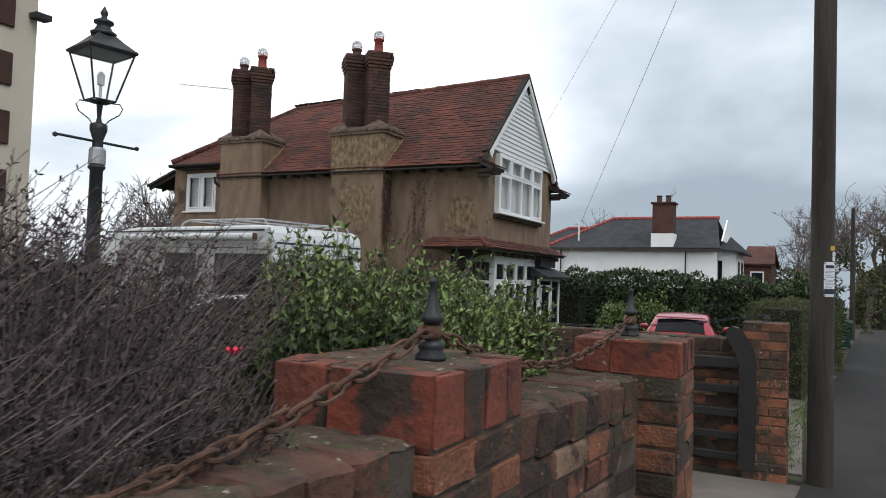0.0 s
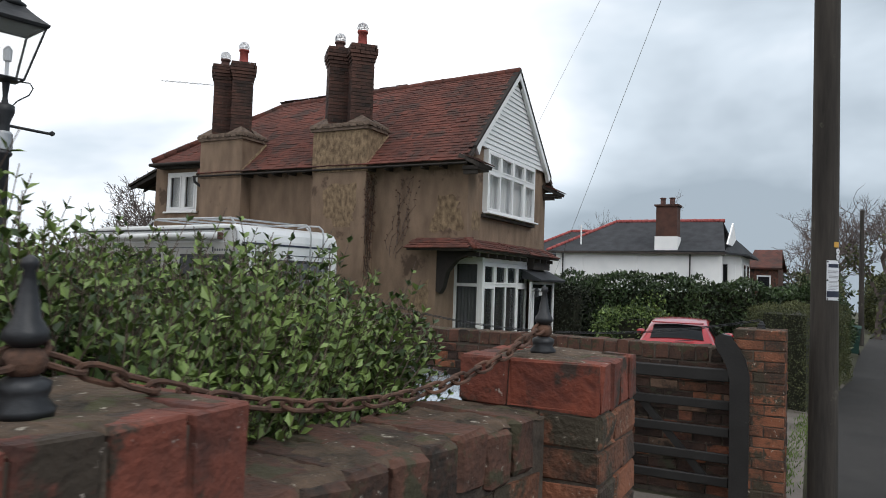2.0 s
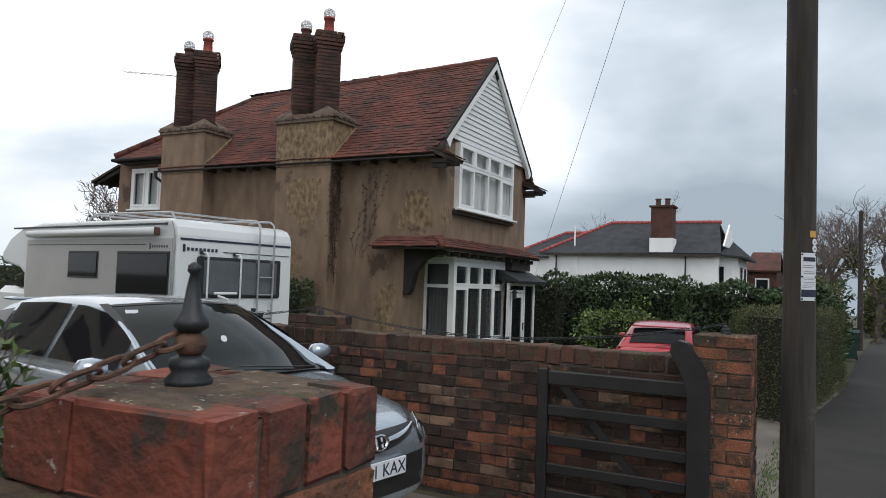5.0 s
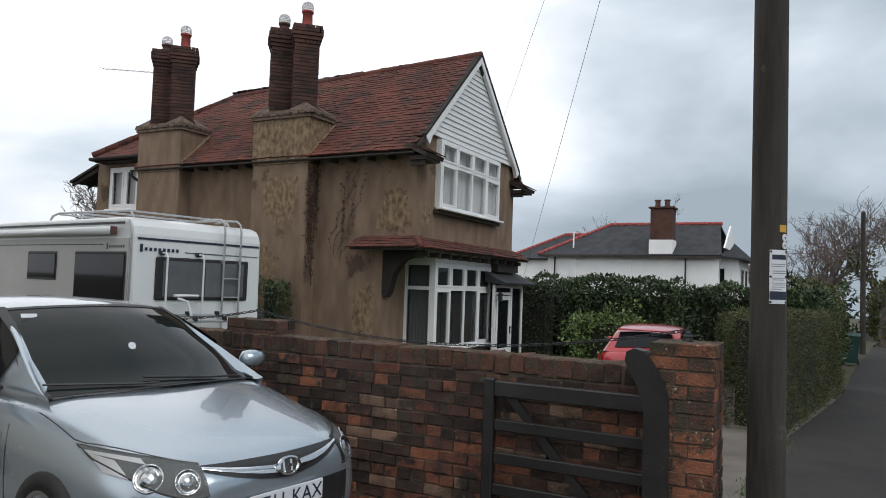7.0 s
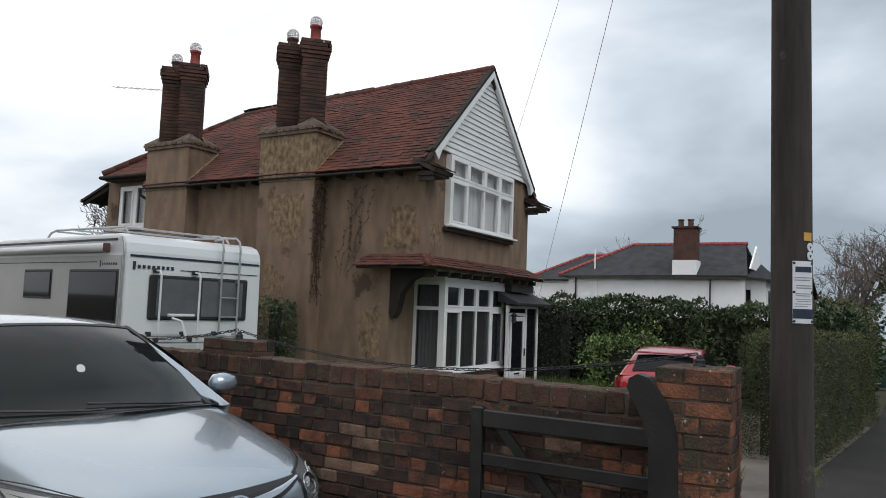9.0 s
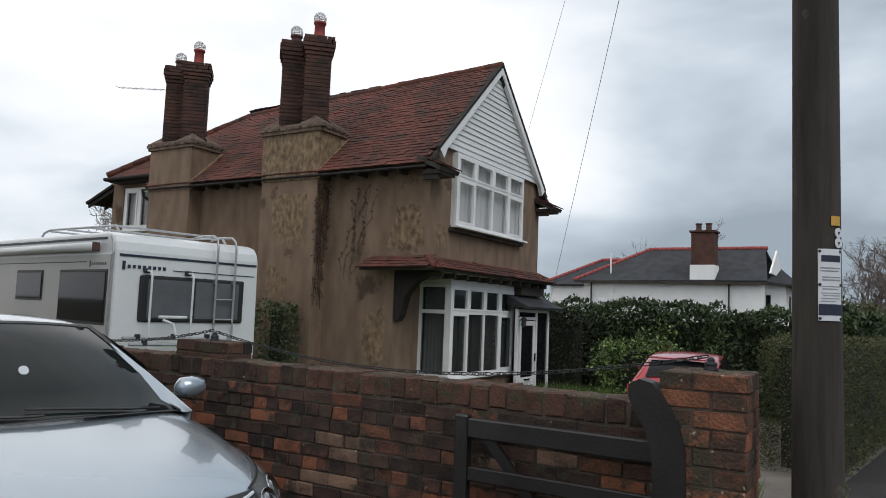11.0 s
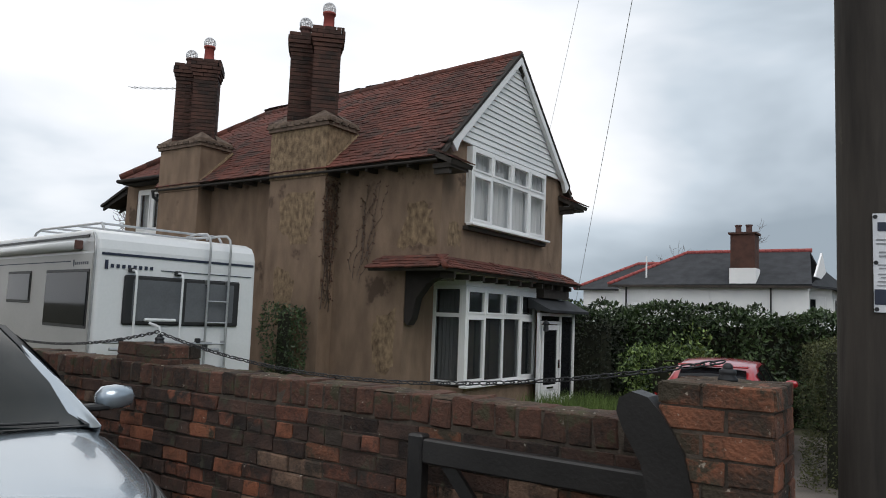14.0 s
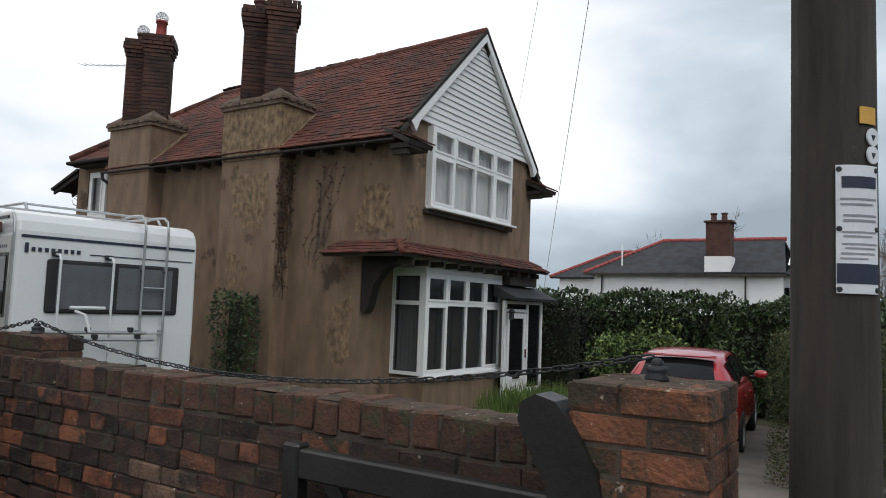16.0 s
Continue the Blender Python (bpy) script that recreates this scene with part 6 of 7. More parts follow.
# sprays that lean out over the coping
while len(tips) < 9600:
    y = rnd.uniform(-1.2, 1.02)
    x = -0.885 + 0.064 * (y + 0.75) - abs(rnd.gauss(0, 0.14))
    tips.append(Vector((x, y, 1.30 + rnd.random() * (0.08 + 0.75 * max(0.0, -0.80 - x)))))
bases = [Vector((rnd.uniform(-2.8, -1.2), rnd.uniform(-1.1, 1.2), rnd.uniform(0.0, 0.9))) for _ in range(130)]
heath = shrub("heather_bush", "dark purplish-brown twiggy bush gone over", tips, bases, "leaf_brown", 0.019, 0.0075, 17, 6, bend=0.3, from_f=0.25, twig_r=0.0026, fine=True, stem_mat="twig_dark")
for p in ((-0.93, 0.99, 1.445), (-0.87, 0.42, 1.25)):
    bm = bmesh.new()
    for k in range(6):
        t = 2 * math.pi * k / 6
        vs = [bm.verts.new(Vector(p) + Vector(q)) for q in ((0, 0, 0), (0.013 * math.cos(t - 0.45), 0.013 * math.sin(t - 0.45), 0.010), (0.016 * math.cos(t), 0.016 * math.sin(t), 0.016), (0.013 * math.cos(t + 0.45), 0.013 * math.sin(t + 0.45), 0.010))]
        bm.faces.new(vs)
    part("flower", bm, "petal", heath, "small red flower")
# tall sprays of the bush against the sky
rnd = random.Random(41)
tips = [Vector((-2.75 + rnd.random() * 0.9, 0.9 + rnd.random() * 1.0, 1.62 + rnd.random() * 0.32)) for _ in range(16)]
shrub("tall_shrub", "tall thin sprays of a greyish shrub", tips, [Vector((-2.5, 1.3, 0.5)), Vector((-2.2, 1.6, 0.5))], "leaf_box", 0.034, 0.018, 22, 7, from_f=0.45, twig_r=0.003)


def hedge(name, label, poly, z0, z1, leaf_mat, leaf_l, count, seed, round_=0.1, clipped=0.0, category="hedge"):
    """A hedge on a four-cornered plan: solid core coloured as inner shade, and a skin of single leaves."""
    rnd = random.Random(seed)
    h = thing(name, label, category)
    bm = bmesh.new()
    c = Vector((sum(p[0] for p in poly) / 4, sum(p[1] for p in poly) / 4, 0))
    hx, hy = max(abs(p[0] - c.x) for p in poly), max(abs(p[1] - c.y) for p in poly)
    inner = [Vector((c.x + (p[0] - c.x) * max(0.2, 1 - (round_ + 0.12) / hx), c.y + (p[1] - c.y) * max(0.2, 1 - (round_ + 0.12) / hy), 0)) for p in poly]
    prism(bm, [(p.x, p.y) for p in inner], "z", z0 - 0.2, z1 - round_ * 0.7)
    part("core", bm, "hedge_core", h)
    lv, lf = [], []
    areas = []
    P = [Vector((*p, 0)) for p in poly]
    for i in range(4):
        areas.append((P[(i + 1) % 4] - P[i]).length * (z1 - z0))
    top = ((P[1] - P[0]).cross(P[3] - P[0])).length
    tot = sum(areas) + top
    for _ in range(count):
        r = rnd.random() * tot
        side = 4
        for i in range(4):
            if r < areas[i]:
                side = i
                break
            r -= areas[i]
        u, v = rnd.random(), rnd.random()
        if side == 4:
            p = P[0].lerp(P[1], u).lerp(P[3].lerp(P[2], u), v) + Vector((0, 0, z1))
            n = Vector((0, 0, 1))
        else:
            a, b = P[side], P[(side + 1) % 4]
            p = a.lerp(b, u) + Vector((0, 0, z0 + (z1 - z0) * v))
            e = (b - a).normalized()
            n = Vector((e.y, -e.x, 0))
            if n.dot(p - c) < 0:
                n = -n
        bump = noise.noise(p * 1.3) * (1 - clipped) * round_ * 1.6 + noise.noise(p * 4.1) * round_ * 0.6
        # rounded shoulders
        if side != 4 and z1 - p.z < round_ * 1.6:
            bump -= (1 - (z1 - p.z) / (round_ * 1.6)) ** 2 * round_ * 0.8
        p = p + n * (bump - rnd.random() * 0.10)
        d = (n * 0.5 + rand_dir(rnd) + Vector((0, 0, 0.1))).normalized()
        s_ = leaf_l * (0.6 + 0.7 * rnd.random())
        leaf_block(lv, lf, p, d, (n + rand_dir(rnd) * 0.7).normalized(), s_, s_ * 0.5)
    mesh_part("foliage", lv, lf, leaf_mat, h, kind="stuff")
    return h


hedge("laurel_hedge", "tall dark green laurel hedge behind the drive", [(-9.5, 20.2), (0.30, 20.0), (0.40, 21.6), (-9.5, 21.8)], -0.4, 1.70, "leaf_dark", 0.115, 34000, 51, 0.3)
# added hedge; its near-black leaves paint the shadow right of the house
hedge("shadow_hedge", "near-black hedge filling the deep shadow beside the porch", [(-9.0, 19.45), (-5.6, 19.6), (-5.4, 20.3), (-9.0, 20.2)], -0.4, 1.58, "leaf_shadow", 0.09, 6000, 57, 0.2)
hedge("clipped_hedge", "neatly clipped box-shaped green hedge by the pavement", [(-1.08, 13.8), (-0.12, 13.35), (0.62, 19.6), (-0.5, 19.9)], -0.3, 1.33, "leaf_box", 0.034, 44000, 52, 0.16, 0.8)
hedge("laurel_bush", "lighter green rounded laurel bush in front of the hedge", [(-5.0, 18.6), (-3.3, 18.6), (-3.3, 19.8), (-5.0, 19.8)], -0.4, 1.05, "leaf", 0.10, 2600, 53, 0.4, category="bush")
hedge("far_hedge", "dark garden hedge further down the pavement", [(-0.6, 23.0), (0.35, 23.0), (0.85, 39.0), (-0.6, 39.0)], -0.8, 1.9, "leaf_box", 0.12, 6000, 54, 0.25)
hedge("far_hedge", "dark distant hedge beyond the motorhome", [(-46, 24), (-18.5, 25), (-18.5, 26.5), (-46, 26)], -0.6, 1.9, "leaf_dark", 0.22, 4000, 55, 0.3)
hedge("wall_shrub", "dark evergreen shrub growing against the house wall", [(-9.85, 13.58), (-9.05, 13.58), (-9.05, 13.97), (-9.85, 13.97)], -0.3, 1.52, "leaf_dark", 0.07, 2400, 56, 0.16, category="shrub")

# creeper on the house wall beside the chimney breast
rnd = random.Random(61)
tv_, tf_, lv, lf = [], [], [], []
for k in range(9):
    p = Vector((-8.45 + rnd.random() * 0.5, YS - 0.012, 2.0 + rnd.random() * 0.6))
    pts = [p.copy()]
    for i in range(9):
        p = p + Vector((rnd.gauss(0.03, 0.05), 0, 0.10 + rnd.random() * 0.12))
        if p.z > 3.85:
            break
        pts.append(p.copy())
        for _ in range(2):
            leaf_block(lv, lf, p, rand_dir(rnd), Vector((0, -1, 0.2)).normalized(), 0.05, 0.03)
    if len(pts) > 2:
        twig_block(tv_, tf_, pts, 0.008, 0.004)
for k in range(16):
    p = Vector((-8.825, 14.02 + rnd.random() * 0.3, 1.2 + rnd.random() * 1.6))
    pts = [p.copy()]
    for i in range(10):
        p = Vector((-8.825, min(14.32, max(14.01, p.y + rnd.gauss(0, 0.04))), p.z + 0.10 + rnd.random() * 0.12))
        if p.z > 3.9:
            break
        pts.append(p.copy())
        for _ in range(5):
            leaf_block(lv, lf, p + rand_dir(rnd) * 0.05, rand_dir(rnd), Vector((1, 0, 0.2)).normalized(), 0.05, 0.035)
    if len(pts) > 2:
        twig_block(tv_, tf_, pts, 0.012, 0.006)
cr = thing("wall_creeper", "thin dead creeper stems clinging to the wall", "creeper")
mesh_part("stem", tv_, tf_, "twig", cr, kind="stuff")
mesh_part("foliage", lv, lf, "rust", cr, kind="stuff")

# rough grass blades on the front lawn
rnd = random.Random(71)
lv, lf = [], []
for _ in range(9000):
    x, y = rnd.uniform(-6.1, -0.75), rnd.uniform(7.8, 18.8)
    if x > -3.5 and y > 12.4 or (y > 12.2 and x > -3.6):
        continue
    p = Vector((x, y, gz(y) - 0.015))
    leaf_block(lv, lf, p, (Vector((0, 0, 1)) + rand_dir(rnd) * 0.45).normalized(), rand_dir(rnd), 0.10 + rnd.random() * 0.16, 0.012)
for _ in range(2600):
    x, y = rnd.uniform(-6.1, -4.3), rnd.uniform(16.2, 19.0)
    leaf_block(lv, lf, Vector((x, y, gz(y) - 0.02)), (Vector((0, 0, 1)) + rand_dir(rnd) * 0.35).normalized(), rand_dir(rnd), 0.25 + rnd.random() * 0.32, 0.016)
for _ in range(700):
    y = rnd.uniform(7.75, 13.2)
    x = -0.30 + 0.03 * (y - 7.6) + rnd.gauss(0, 0.07)
    leaf_block(lv, lf, Vector((x, y, gz(y) - 0.02)), (Vector((0, 0, 1)) + rand_dir(rnd) * 0.6).normalized(), rand_dir(rnd), 0.03 + rnd.random() * 0.06, 0.012)
me = bpy.data.meshes.new("grass")
me.from_pydata([tuple(v) for v in lv], [], lf)
me.materials.append(M["grass"])
tagged(new("grass", me), "rough green grass blades on the front garden", "grass", "", "stuff")


def bare_tree(label, x, y, h, seed, spread=0.62, depth=7, ivy=False):
    rnd = random.Random(seed)
    t = thing("bare_tree", label, "tree")
    tv2, tf2, fv, ff, lv2, lf2 = [], [], [], [], [], []

    def grow(p, d, length, r, lev):
        pts = [p]
        for i in range(4):
            d2 = (d + rand_dir(rnd) * 0.22 + Vector((0, 0, 0.06))).normalized()
            pts.append(pts[-1] + d2 * length / 4)
            d = d2
        if lev == 0:
            twig_block(tv2, tf2, pts, r, r * 0.7)
        else:
            twig_block(fv, ff, pts, r, r * 0.55)
        if ivy and lev < 4:
            for q in pts[1:]:
                for _ in range(16 if lev < 2 else 6):
                    leaf_block(lv2, lf2, q + rand_dir(rnd) * 0.35, rand_dir(rnd), rand_dir(rnd), 0.25, 0.16)
        if lev >= depth:
            return
        for _ in range(3 if lev < 3 else 2 + (rnd.random() < 0.6)):
            nd = (d + rand_dir(rnd) * (spread + 0.25 * rnd.random())).normalized()
            grow(pts[rnd.choice((2, 3, 4))], nd, length * rnd.uniform(0.62, 0.85), max(r * 0.60, 0.013), lev + 1)
    grow(Vector((x, y, gz(y) - 0.3)), Vector((0, 0, 1)), h * 0.30, h * 0.024, 0)
    mesh_part("trunk", tv2, tf2, "far_twig", t)
    mesh_part("crown", fv, ff, "far_twig", t, "bare leafless branches", "stuff")
    if ivy:
        mesh_part("ivy", lv2, lf2, "leaf_box", t, "ivy clinging to the limbs", "stuff")
    return t


bare_tree("bare winter tree beyond the hedges", 1.0, 62, 13.5, 81)
bare_tree("bare winter tree with ivy by the street", 3.0, 50, 8.5, 82, ivy=True)
bare_tree("bare winter tree far down the street", 5.5, 75, 15.0, 83)
bare_tree("bare winter tree behind the white bungalow", -13.5, 66, 10.5, 84)
bare_tree("bare winter tree behind the white bungalow", -16.5, 70, 11.5, 85)
bare_tree("bare winter tree behind the motorhome", -24.5, 21.5, 7.0, 86)
bare_tree("bare winter tree behind the motorhome", -28.5, 24.0, 7.0, 87)
bare_tree("bare winter tree far down the street", -2.0, 76, 12.0, 88)

# ---- the cream building and the lantern ----
bd = thing("corner_building", "cream rendered building with brown brick quoins", "building")
BX1, BY1 = -7.75, 4.95
part("wall", bx(BX1 - 6, BX1, BY1 - 7, BY1, -0.5, 8.5), "cream", bd, "cream rendered wall")
for k in range(13):
    z_ = -0.31 + k * 0.635
    part("quoin", bx(BX1 - 0.9, BX1 - 0.3, BY1, BY1 + 0.03, z_, z_ + 0.36, bevel=0.01), "stack", bd, "brown brick quoin")
    part("quoin", bx(BX1, BX1 + 0.03, BY1 - 0.9, BY1 - 0.26, z_, z_ + 0.36, bevel=0.01), "stack", bd, "brown brick quoin")
part("eaves_bracket", bx(BX1, BX1 + 0.14, BY1 - 0.1, BY1 + 0.08, 4.30, 4.36), "iron", bd)

LX, LY = -5.84, 4.36
lz = gz(LY) - 0.03
lamp = thing("street_lamp", "black Victorian iron lamp post with glazed lantern", "street lamp", m=Matrix.Translation((LX, LY, 0)))
part("post", lathe(bmesh.new(), [(0.12, lz), (0.12, lz + 0.35), (0.09, lz + 0.42), (0.075, 0.9), (0.060, 1.9), (0.055, 2.46), (0.075, 2.48), (0.075, 2.50), (0.05, 2.52), (0.045, 2.74), (0.075, 2.83), (0.075, 2.88), (0.04, 2.90)], 20), "iron", lamp, smooth=True)
part("collar", lathe(bmesh.new(), [(0.058, 2.50), (0.075, 2.52), (0.072, 2.65), (0.058, 2.67)], 16), "alu", lamp, "grey painted sleeve")
part("ladder_bar", tube(bmesh.new(), [(-0.04, -0.38, 2.73), (0.04, 0.38, 2.72)], 0.012, 8), "iron", lamp, "iron ladder rest bar")
for s_ in (-1, 1):
    part("bar_knob", lathe(bmesh.new(), [(0.005, -0.022), (0.022, -0.010), (0.022, 0.010), (0.005, 0.022)], 10, Matrix.Translation((s_ * 0.042, s_ * 0.39, 2.725))), "iron", lamp)
    part("scroll", tube(bmesh.new(), [(s_ * 0.03, s_ * 0.04, 2.88), (s_ * 0.05, s_ * 0.07, 2.93), (s_ * 0.10, s_ * 0.135, 2.99), (s_ * 0.115, s_ * 0.155, 3.05), (s_ * 0.10, s_ * 0.135, 3.09), (s_ * 0.06, s_ * 0.08, 3.09)], 0.006, 6), "iron", lamp)
part("stem", lathe(bmesh.new(), [(0.03, 2.88), (0.018, 2.95), (0.028, 3.07), (0.09, 3.085), (0.09, 3.10)], 12), "iron", lamp)
rot = Matrix.Rotation(radians(-12), 4, "Z")
z0_, z1_, r0_, r1_ = 3.10, 3.54, 0.098, 0.205
for k in range(4):
    a, b = 2 * math.pi * (k + 0.5) / 4, 2 * math.pi * (k + 1.5) / 4
    q = [rot @ Vector((r * 1.414 * math.cos(t), r * 1.414 * math.sin(t), z)) for r, z, t in ((r0_, z0_, a), (r0_, z0_, b), (r1_, z1_, b), (r1_, z1_, a))]
    part("frame_bar", tube(bmesh.new(), [q[0], q[3]], 0.009, 6), "iron", lamp)
    part("frame_bar", tube(bmesh.new(), [q[0], q[1]], 0.009, 6), "iron", lamp)
    part("frame_bar", tube(bmesh.new(), [q[3], q[2]], 0.012, 6), "iron", lamp)
    bm = bmesh.new()
    bm.faces.new([bm.verts.new(v) for v in q])
    part("pane", bm, "glass_clear", lamp, "clear lantern pane")
part("roof", lathe(bmesh.new(), [(0.315, 3.54), (0.325, 3.56), (0.20, 3.64), (0.11, 3.71), (0.10, 3.72)], 4, rot @ Matrix.Rotation(radians(45), 4, "Z")), "iron", lamp, "black lantern roof")
part("vent", lathe(bmesh.new(), [(0.10, 3.70), (0.115, 3.73), (0.08, 3.75), (0.055, 3.80), (0.085, 3.82), (0.085, 3.84), (0.04, 3.86), (0.02, 3.88), (0.032, 3.905), (0.032, 3.925), (0.004, 3.98)], 18), "iron", lamp, smooth=True)
part("burner", lathe(bmesh.new(), [(0.014, 3.10), (0.014, 3.24), (0.03, 3.25), (0.034, 3.34), (0.014, 3.37)], 12), "paper", lamp, "pale lamp mantle")

# ---- far things along the street ----
bung = thing("bungalow", "white rendered bungalow with grey slate roof and brick chimney", "house")
gb = gz(46)
part("wall", bx(-15.4, -5.2, 46.0, 54.0, gb - 0.3, 3.78), "render_white", bung)
part("bay", bx(-5.6, -4.2, 46.6, 52.0, gb - 0.3, 3.7), "render_white", bung)
part("wing_wall", bx(-18.5, -15.3, 48.0, 54.0, gb - 0.3, 3.6), "render_white", bung)
bm = bmesh.new()
slab(bm, [(-15.9, 45.6, 3.75), (-5.0, 45.6, 3.85), (-5.6, 49.6, 5.95), (-12.4, 49.6, 5.95)], 0.12)
slab(bm, [(-5.0, 54.4, 3.8), (-15.9, 54.4, 3.8), (-12.4, 49.6, 5.95), (-5.6, 49.6, 5.95)], 0.12)
slab(bm, [(-15.9, 54.4, 3.75), (-15.9, 45.6, 3.75), (-12.4, 49.6, 5.95)], 0.12)
part("roof", bm, "slate", bung, "dark grey slate hipped roof")
bm = bmesh.new()
slab(bm, [(-5.1, 46.0, 3.80), (-3.7, 46.0, 3.66), (-3.7, 52.6, 3.66), (-5.1, 51.0, 5.0)], 0.1)
part("bay_roof", bm, "slate", bung)
bm = bmesh.new()
slab(bm, [(-19.0, 47.6, 3.6), (-15.2, 47.6, 3.6), (-13.5, 51.0, 5.4), (-16.0, 51.0, 5.4)], 0.12)
part("wing_roof", bm, "slate", bung, "dark grey wing roof")
ridge_run(bung, (-19.0, 47.6, 3.62), (-16.0, 51.0, 5.42), "ridge_red", 0.10)
ridge_run(bung, (-16.0, 51.0, 5.42), (-13.5, 51.0, 5.42), "ridge_red", 0.12)
part("gable", prism(bmesh.new(), [(46.6, 4.3), (51.8, 4.3), (49.4, 5.8)], "x", -5.05, -4.95), "render_white", bung)
ridge_run(bung, (-12.4, 49.6, 5.97), (-5.5, 49.6, 5.97), "ridge_red", 0.12)
ridge_run(bung, (-15.9, 45.6, 3.8), (-12.4, 49.6, 5.97), "ridge_red", 0.10)
ch = part("chimney", bx(-9.0, -7.75, 45.73, 46.8, 4.701, 6.55), "stack", bung, "red brick chimney")
part("chimney_base", bx(-9.05, -7.7, 45.68, 46.85, 3.86, 4.7), "render_white", bung)
part("chimney_cap", bx(-9.1, -7.65, 45.63, 46.9, 6.551, 6.65), "stack", bung)
for x_ in (-8.65, -8.1):
    part("chimney_pot", lathe(bmesh.new(), [(0.16, 6.65), (0.15, 7.0), (0.19, 7.02), (0.19, 7.08)], 12, Matrix.Translation((x_, 46.05, 0))), "pot_dark", bung)
part("fascia", bx(-15.9, -5.0, 45.52, 45.6, 3.62, 3.76), "timber_dark", bung)
for x_ in (-14.9, -7.0):
    part("downpipe", tube(bmesh.new(), [(x_, 45.9, 3.65), (x_, 45.9, gb)], 0.05, 6), "iron", bung)
part("vent_pipe", tube(bmesh.new(), [(-13.9, 46.5, 4.2), (-13.9, 46.5, 5.5)], 0.05, 6), "render_white", bung)
for y_ in (47.2, 49.4):
    w = part("window", bx(-4.19, -4.14, y_, y_ + 1.3, 1.3, 3.2), "white", bung)
    part("pane", bx(-4.135, -4.12, y_ + 0.1, y_ + 1.2, 1.4, 3.1), "glass_dark", w)
w = part("window", bx(-5.45, -4.5, 46.5, 46.59, 1.0, 3.2), "white", bung)
part("pane", bx(-5.3, -4.95, 46.46, 46.49, 1.1, 3.1), "glass_dark", w)
for k, (x_, w_) in enumerate(((-13.6, 3.2), (-10.2, 3.6))):
    part("panel", bx(x_, x_ + 0.06, 45.93, 45.99, gb, 3.6), "render_white", bung)
dish = part("satellite_dish", lathe(bmesh.new(), [(0.05, 0), (0.32, 0.06), (0.34, 0.08)], 18, Matrix.Translation((-14.2, 45.7, 2.4)) @ Matrix.Rotation(radians(75), 4, "X")), "alu", bung)

fh = thing("brick_house", "red brick house beyond the bungalow", "house")
part("wall", bx(-5.0, -3.0, 62, 70, gz(62) - 0.3, 3.5), "brick", fh)
bm = bmesh.new()
slab(bm, [(-5.3, 61.6, 3.4), (-2.7, 61.6, 3.4), (-2.9, 66, 5.0), (-5.0, 66, 5.0)], 0.15)
slab(bm, [(-2.7, 70.4, 3.4), (-5.3, 70.4, 3.4), (-5.0, 66, 5.0), (-2.9, 66, 5.0)], 0.15)
part("roof", bm, "tile", fh, "red tiled roof")
w = part("window", bx(-4.5, -3.5, 61.9, 61.99, 1.6, 2.8), "white", fh)
part("pane", bx(-4.4, -3.6, 61.87, 61.89, 1.7, 2.7), "glass_dark", w)

far_pole = thing("telegraph_pole", "distant wooden telegraph pole by the pavement", "pole")
part("shaft", lathe(bmesh.new(), [(0.13, gz(40) - 0.2), (0.09, 5.5)], 14, Matrix.Translation((1.66, 40, 0))), "pole", far_pole)
part("cap", lathe(bmesh.new(), [(0.11, 5.5), (0.02, 5.6)], 12, Matrix.Translation((1.66, 40, 0))), "pole", far_pole)


def wheelie_bin(x, y, s=1.0):
    b = thing("wheelie_bin", "dark green plastic wheelie bin on the pavement", "bin", m=Matrix.Translation((x, y, gz(y))))
    bm = bmesh.new()
    a = [bm.verts.new(p) for p in ((-0.22, -0.27, 0.08), (0.22, -0.27, 0.08), (0.22, 0.25, 0.08), (-0.22, 0.25, 0.08))]
    c = [bm.verts.new(p) for p in ((-0.29, -0.36, 0.98), (0.29, -0.36, 0.98), (0.29, 0.34, 0.98), (-0.29, 0.34, 0.98))]
    bm.faces.new(a), bm.faces.new(c)
    for i in range(4):
        bm.faces.new((a[i], a[(i + 1) % 4], c[(i + 1) % 4], c[i]))
    part("tub", bm, "bin_green", b)
    part("lid", prism(bmesh.new(), [(-0.40, 0.985), (0.38, 0.985), (0.36, 1.05), (-0.30, 1.09)], "x", -0.31, 0.31), "bin_green", b)
    for s_ in (-1, 1):
        part("wheel", lathe(bmesh.new(), [(0.10, -0.025), (0.10, 0.025)], 16, Matrix.Translation((s_ * 0.25, 0.28, 0.10)) @ Matrix.Rotation(radians(90), 4, "Y")), "rubber", b)
    return b


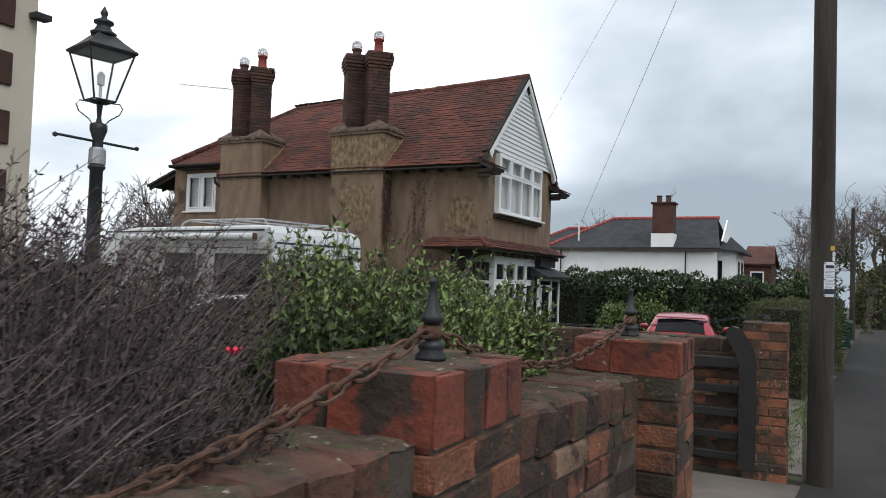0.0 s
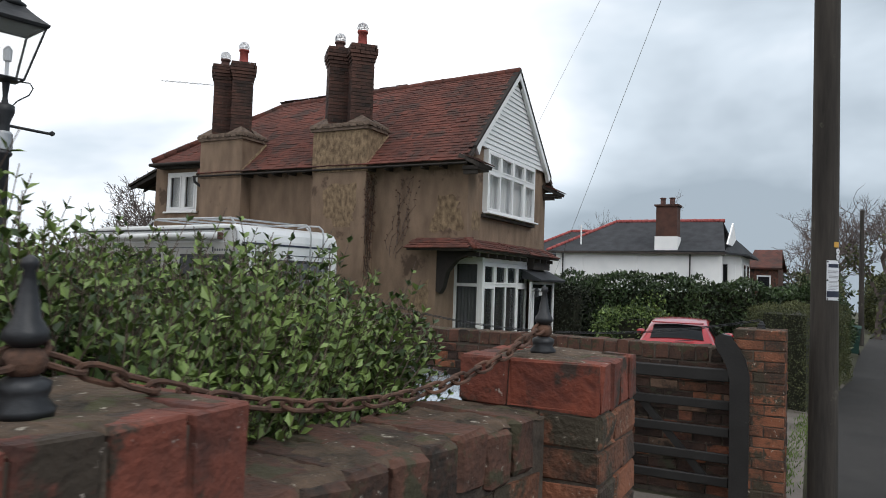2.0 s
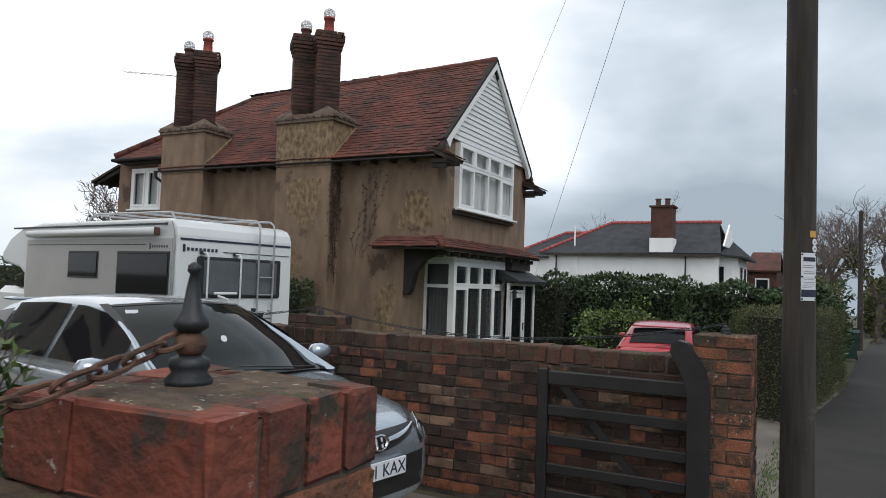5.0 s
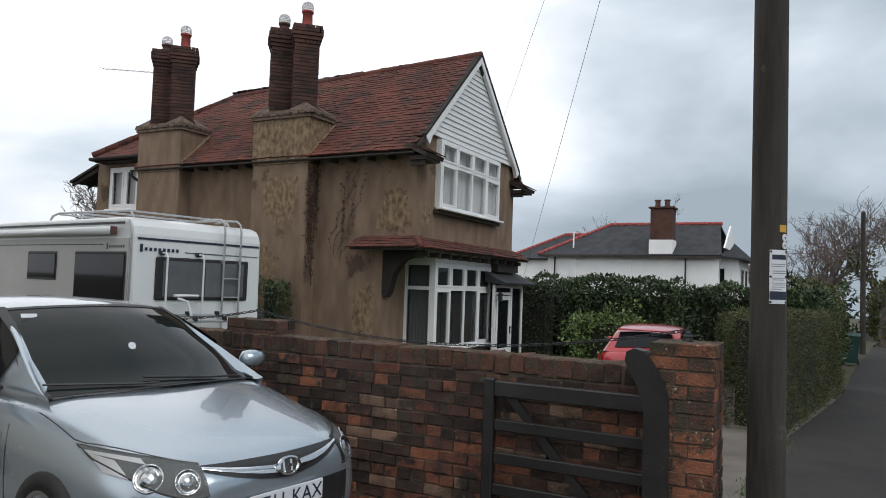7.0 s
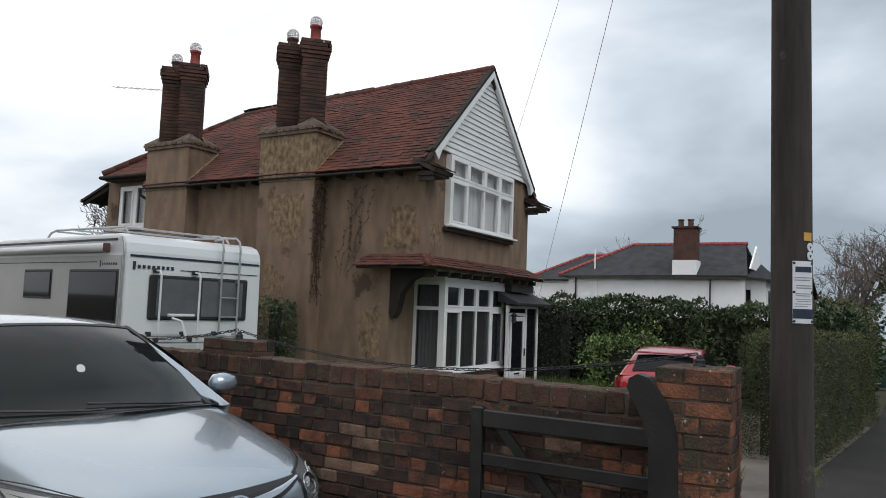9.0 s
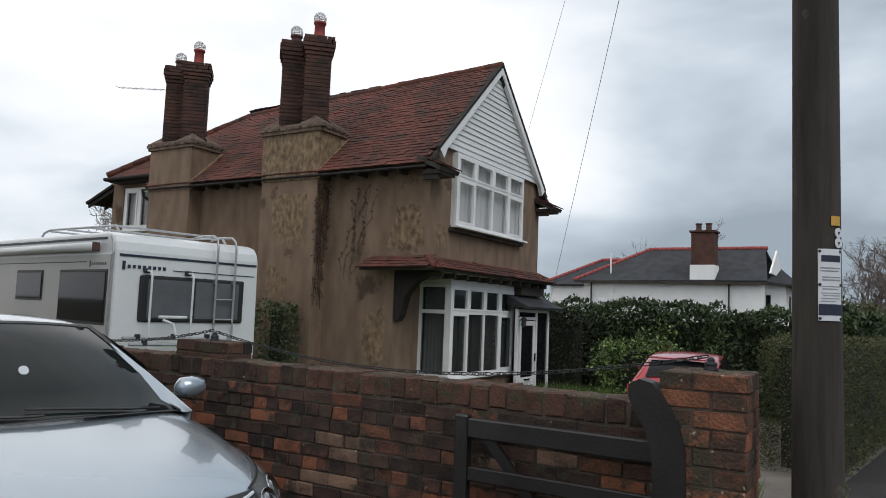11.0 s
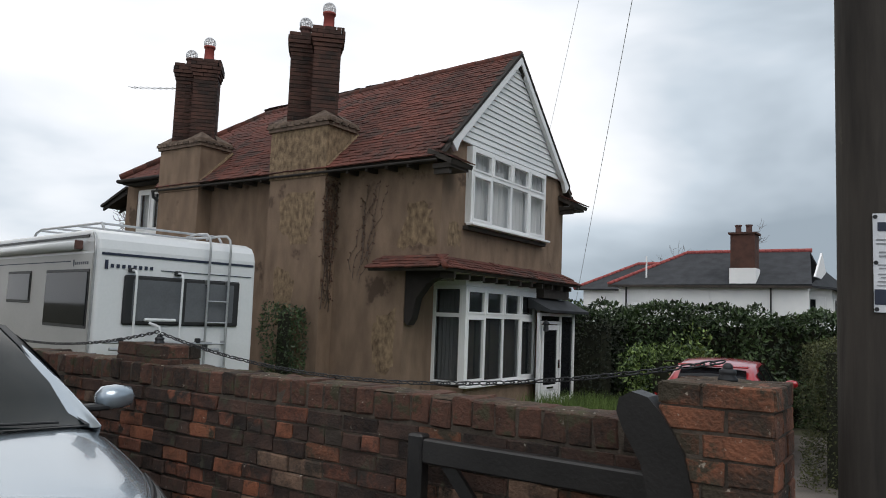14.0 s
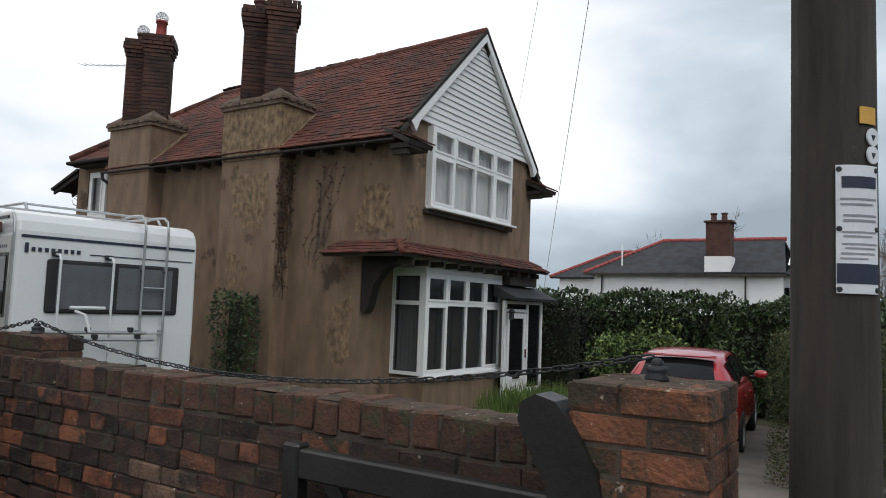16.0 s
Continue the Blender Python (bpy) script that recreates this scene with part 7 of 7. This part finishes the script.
wheelie_bin(0.98, 31.0)
for k, (x_, y_, p_) in enumerate(((5.6, 92.0, "silver"), (6.6, 104.0, "glass_dark"), (7.2, 118.0, "silver"))):
    hatchback("parked_car", "distant car parked down the street", p_, pose(x_, y_, gz(y_), 0, 0, -94), front=False)
hedge("far_trees", "dark distant trees at the end of the street", [(9.0, 150), (40.0, 150), (40, 156), (9, 156)], -5.0, 4.5, "leaf_box", 0.9, 5000, 91, 1.2, category="trees")
hedge("far_trees", "dark garden trees down the street", [(3.6, 60), (5.0, 60), (7.6, 100), (4.5, 100)], -2.2, 2.6, "leaf_box", 0.4, 5000, 92, 0.6, category="trees")
hedge("far_trees", "dark distant trees beyond the bungalow", [(-60, 80), (2.0, 84), (2, 90), (-60, 90)], -2.5, 3.2, "leaf_dark", 0.7, 6000, 93, 1.0, category="trees")

# ---- wires and aerial ----
def wire(label, a, b, sag, r=0.006):
    a, b = Vector(a), Vector(b)
    pts = [a.lerp(b, i / 16) - Vector((0, 0, sag * 4 * (i / 16) * (1 - i / 16))) for i in range(17)]
    return solid("overhead_wire", tube(bmesh.new(), pts, r, 5), "wire", label, "wire", group="overhead wires")


wire("thin service wire from the pole to the house corner", (0.16, PYC, 7.87), (-6.28, 19.3, 1.85), 0.0, 0.0042)
wire("thin service wire from the pole over the roof", (0.16, PYC, 7.99), (-7.06, 19.3, 5.57), 0.0, 0.0035)
ae = thing("tv_aerial", "thin television aerial beside the chimney", "aerial")
part("mast", tube(bmesh.new(), [(-13.95, 14.5, 5.6), (-13.95, 14.5, 6.5)], 0.015, 6), "alu", ae)
part("boom", tube(bmesh.new(), [(-13.8, 14.45, 6.42), (-15.9, 14.4, 6.75)], 0.007, 6), "alu", ae)
for k in range(9):
    f = k / 8
    c = Vector((-13.9, 14.45, 6.43)).lerp(Vector((-15.85, 14.4, 6.745)), f)
    part("element", tube(bmesh.new(), [c + Vector((0, -0.12, 0)), c + Vector((0, 0.12, 0))], 0.005, 4), "alu", ae)
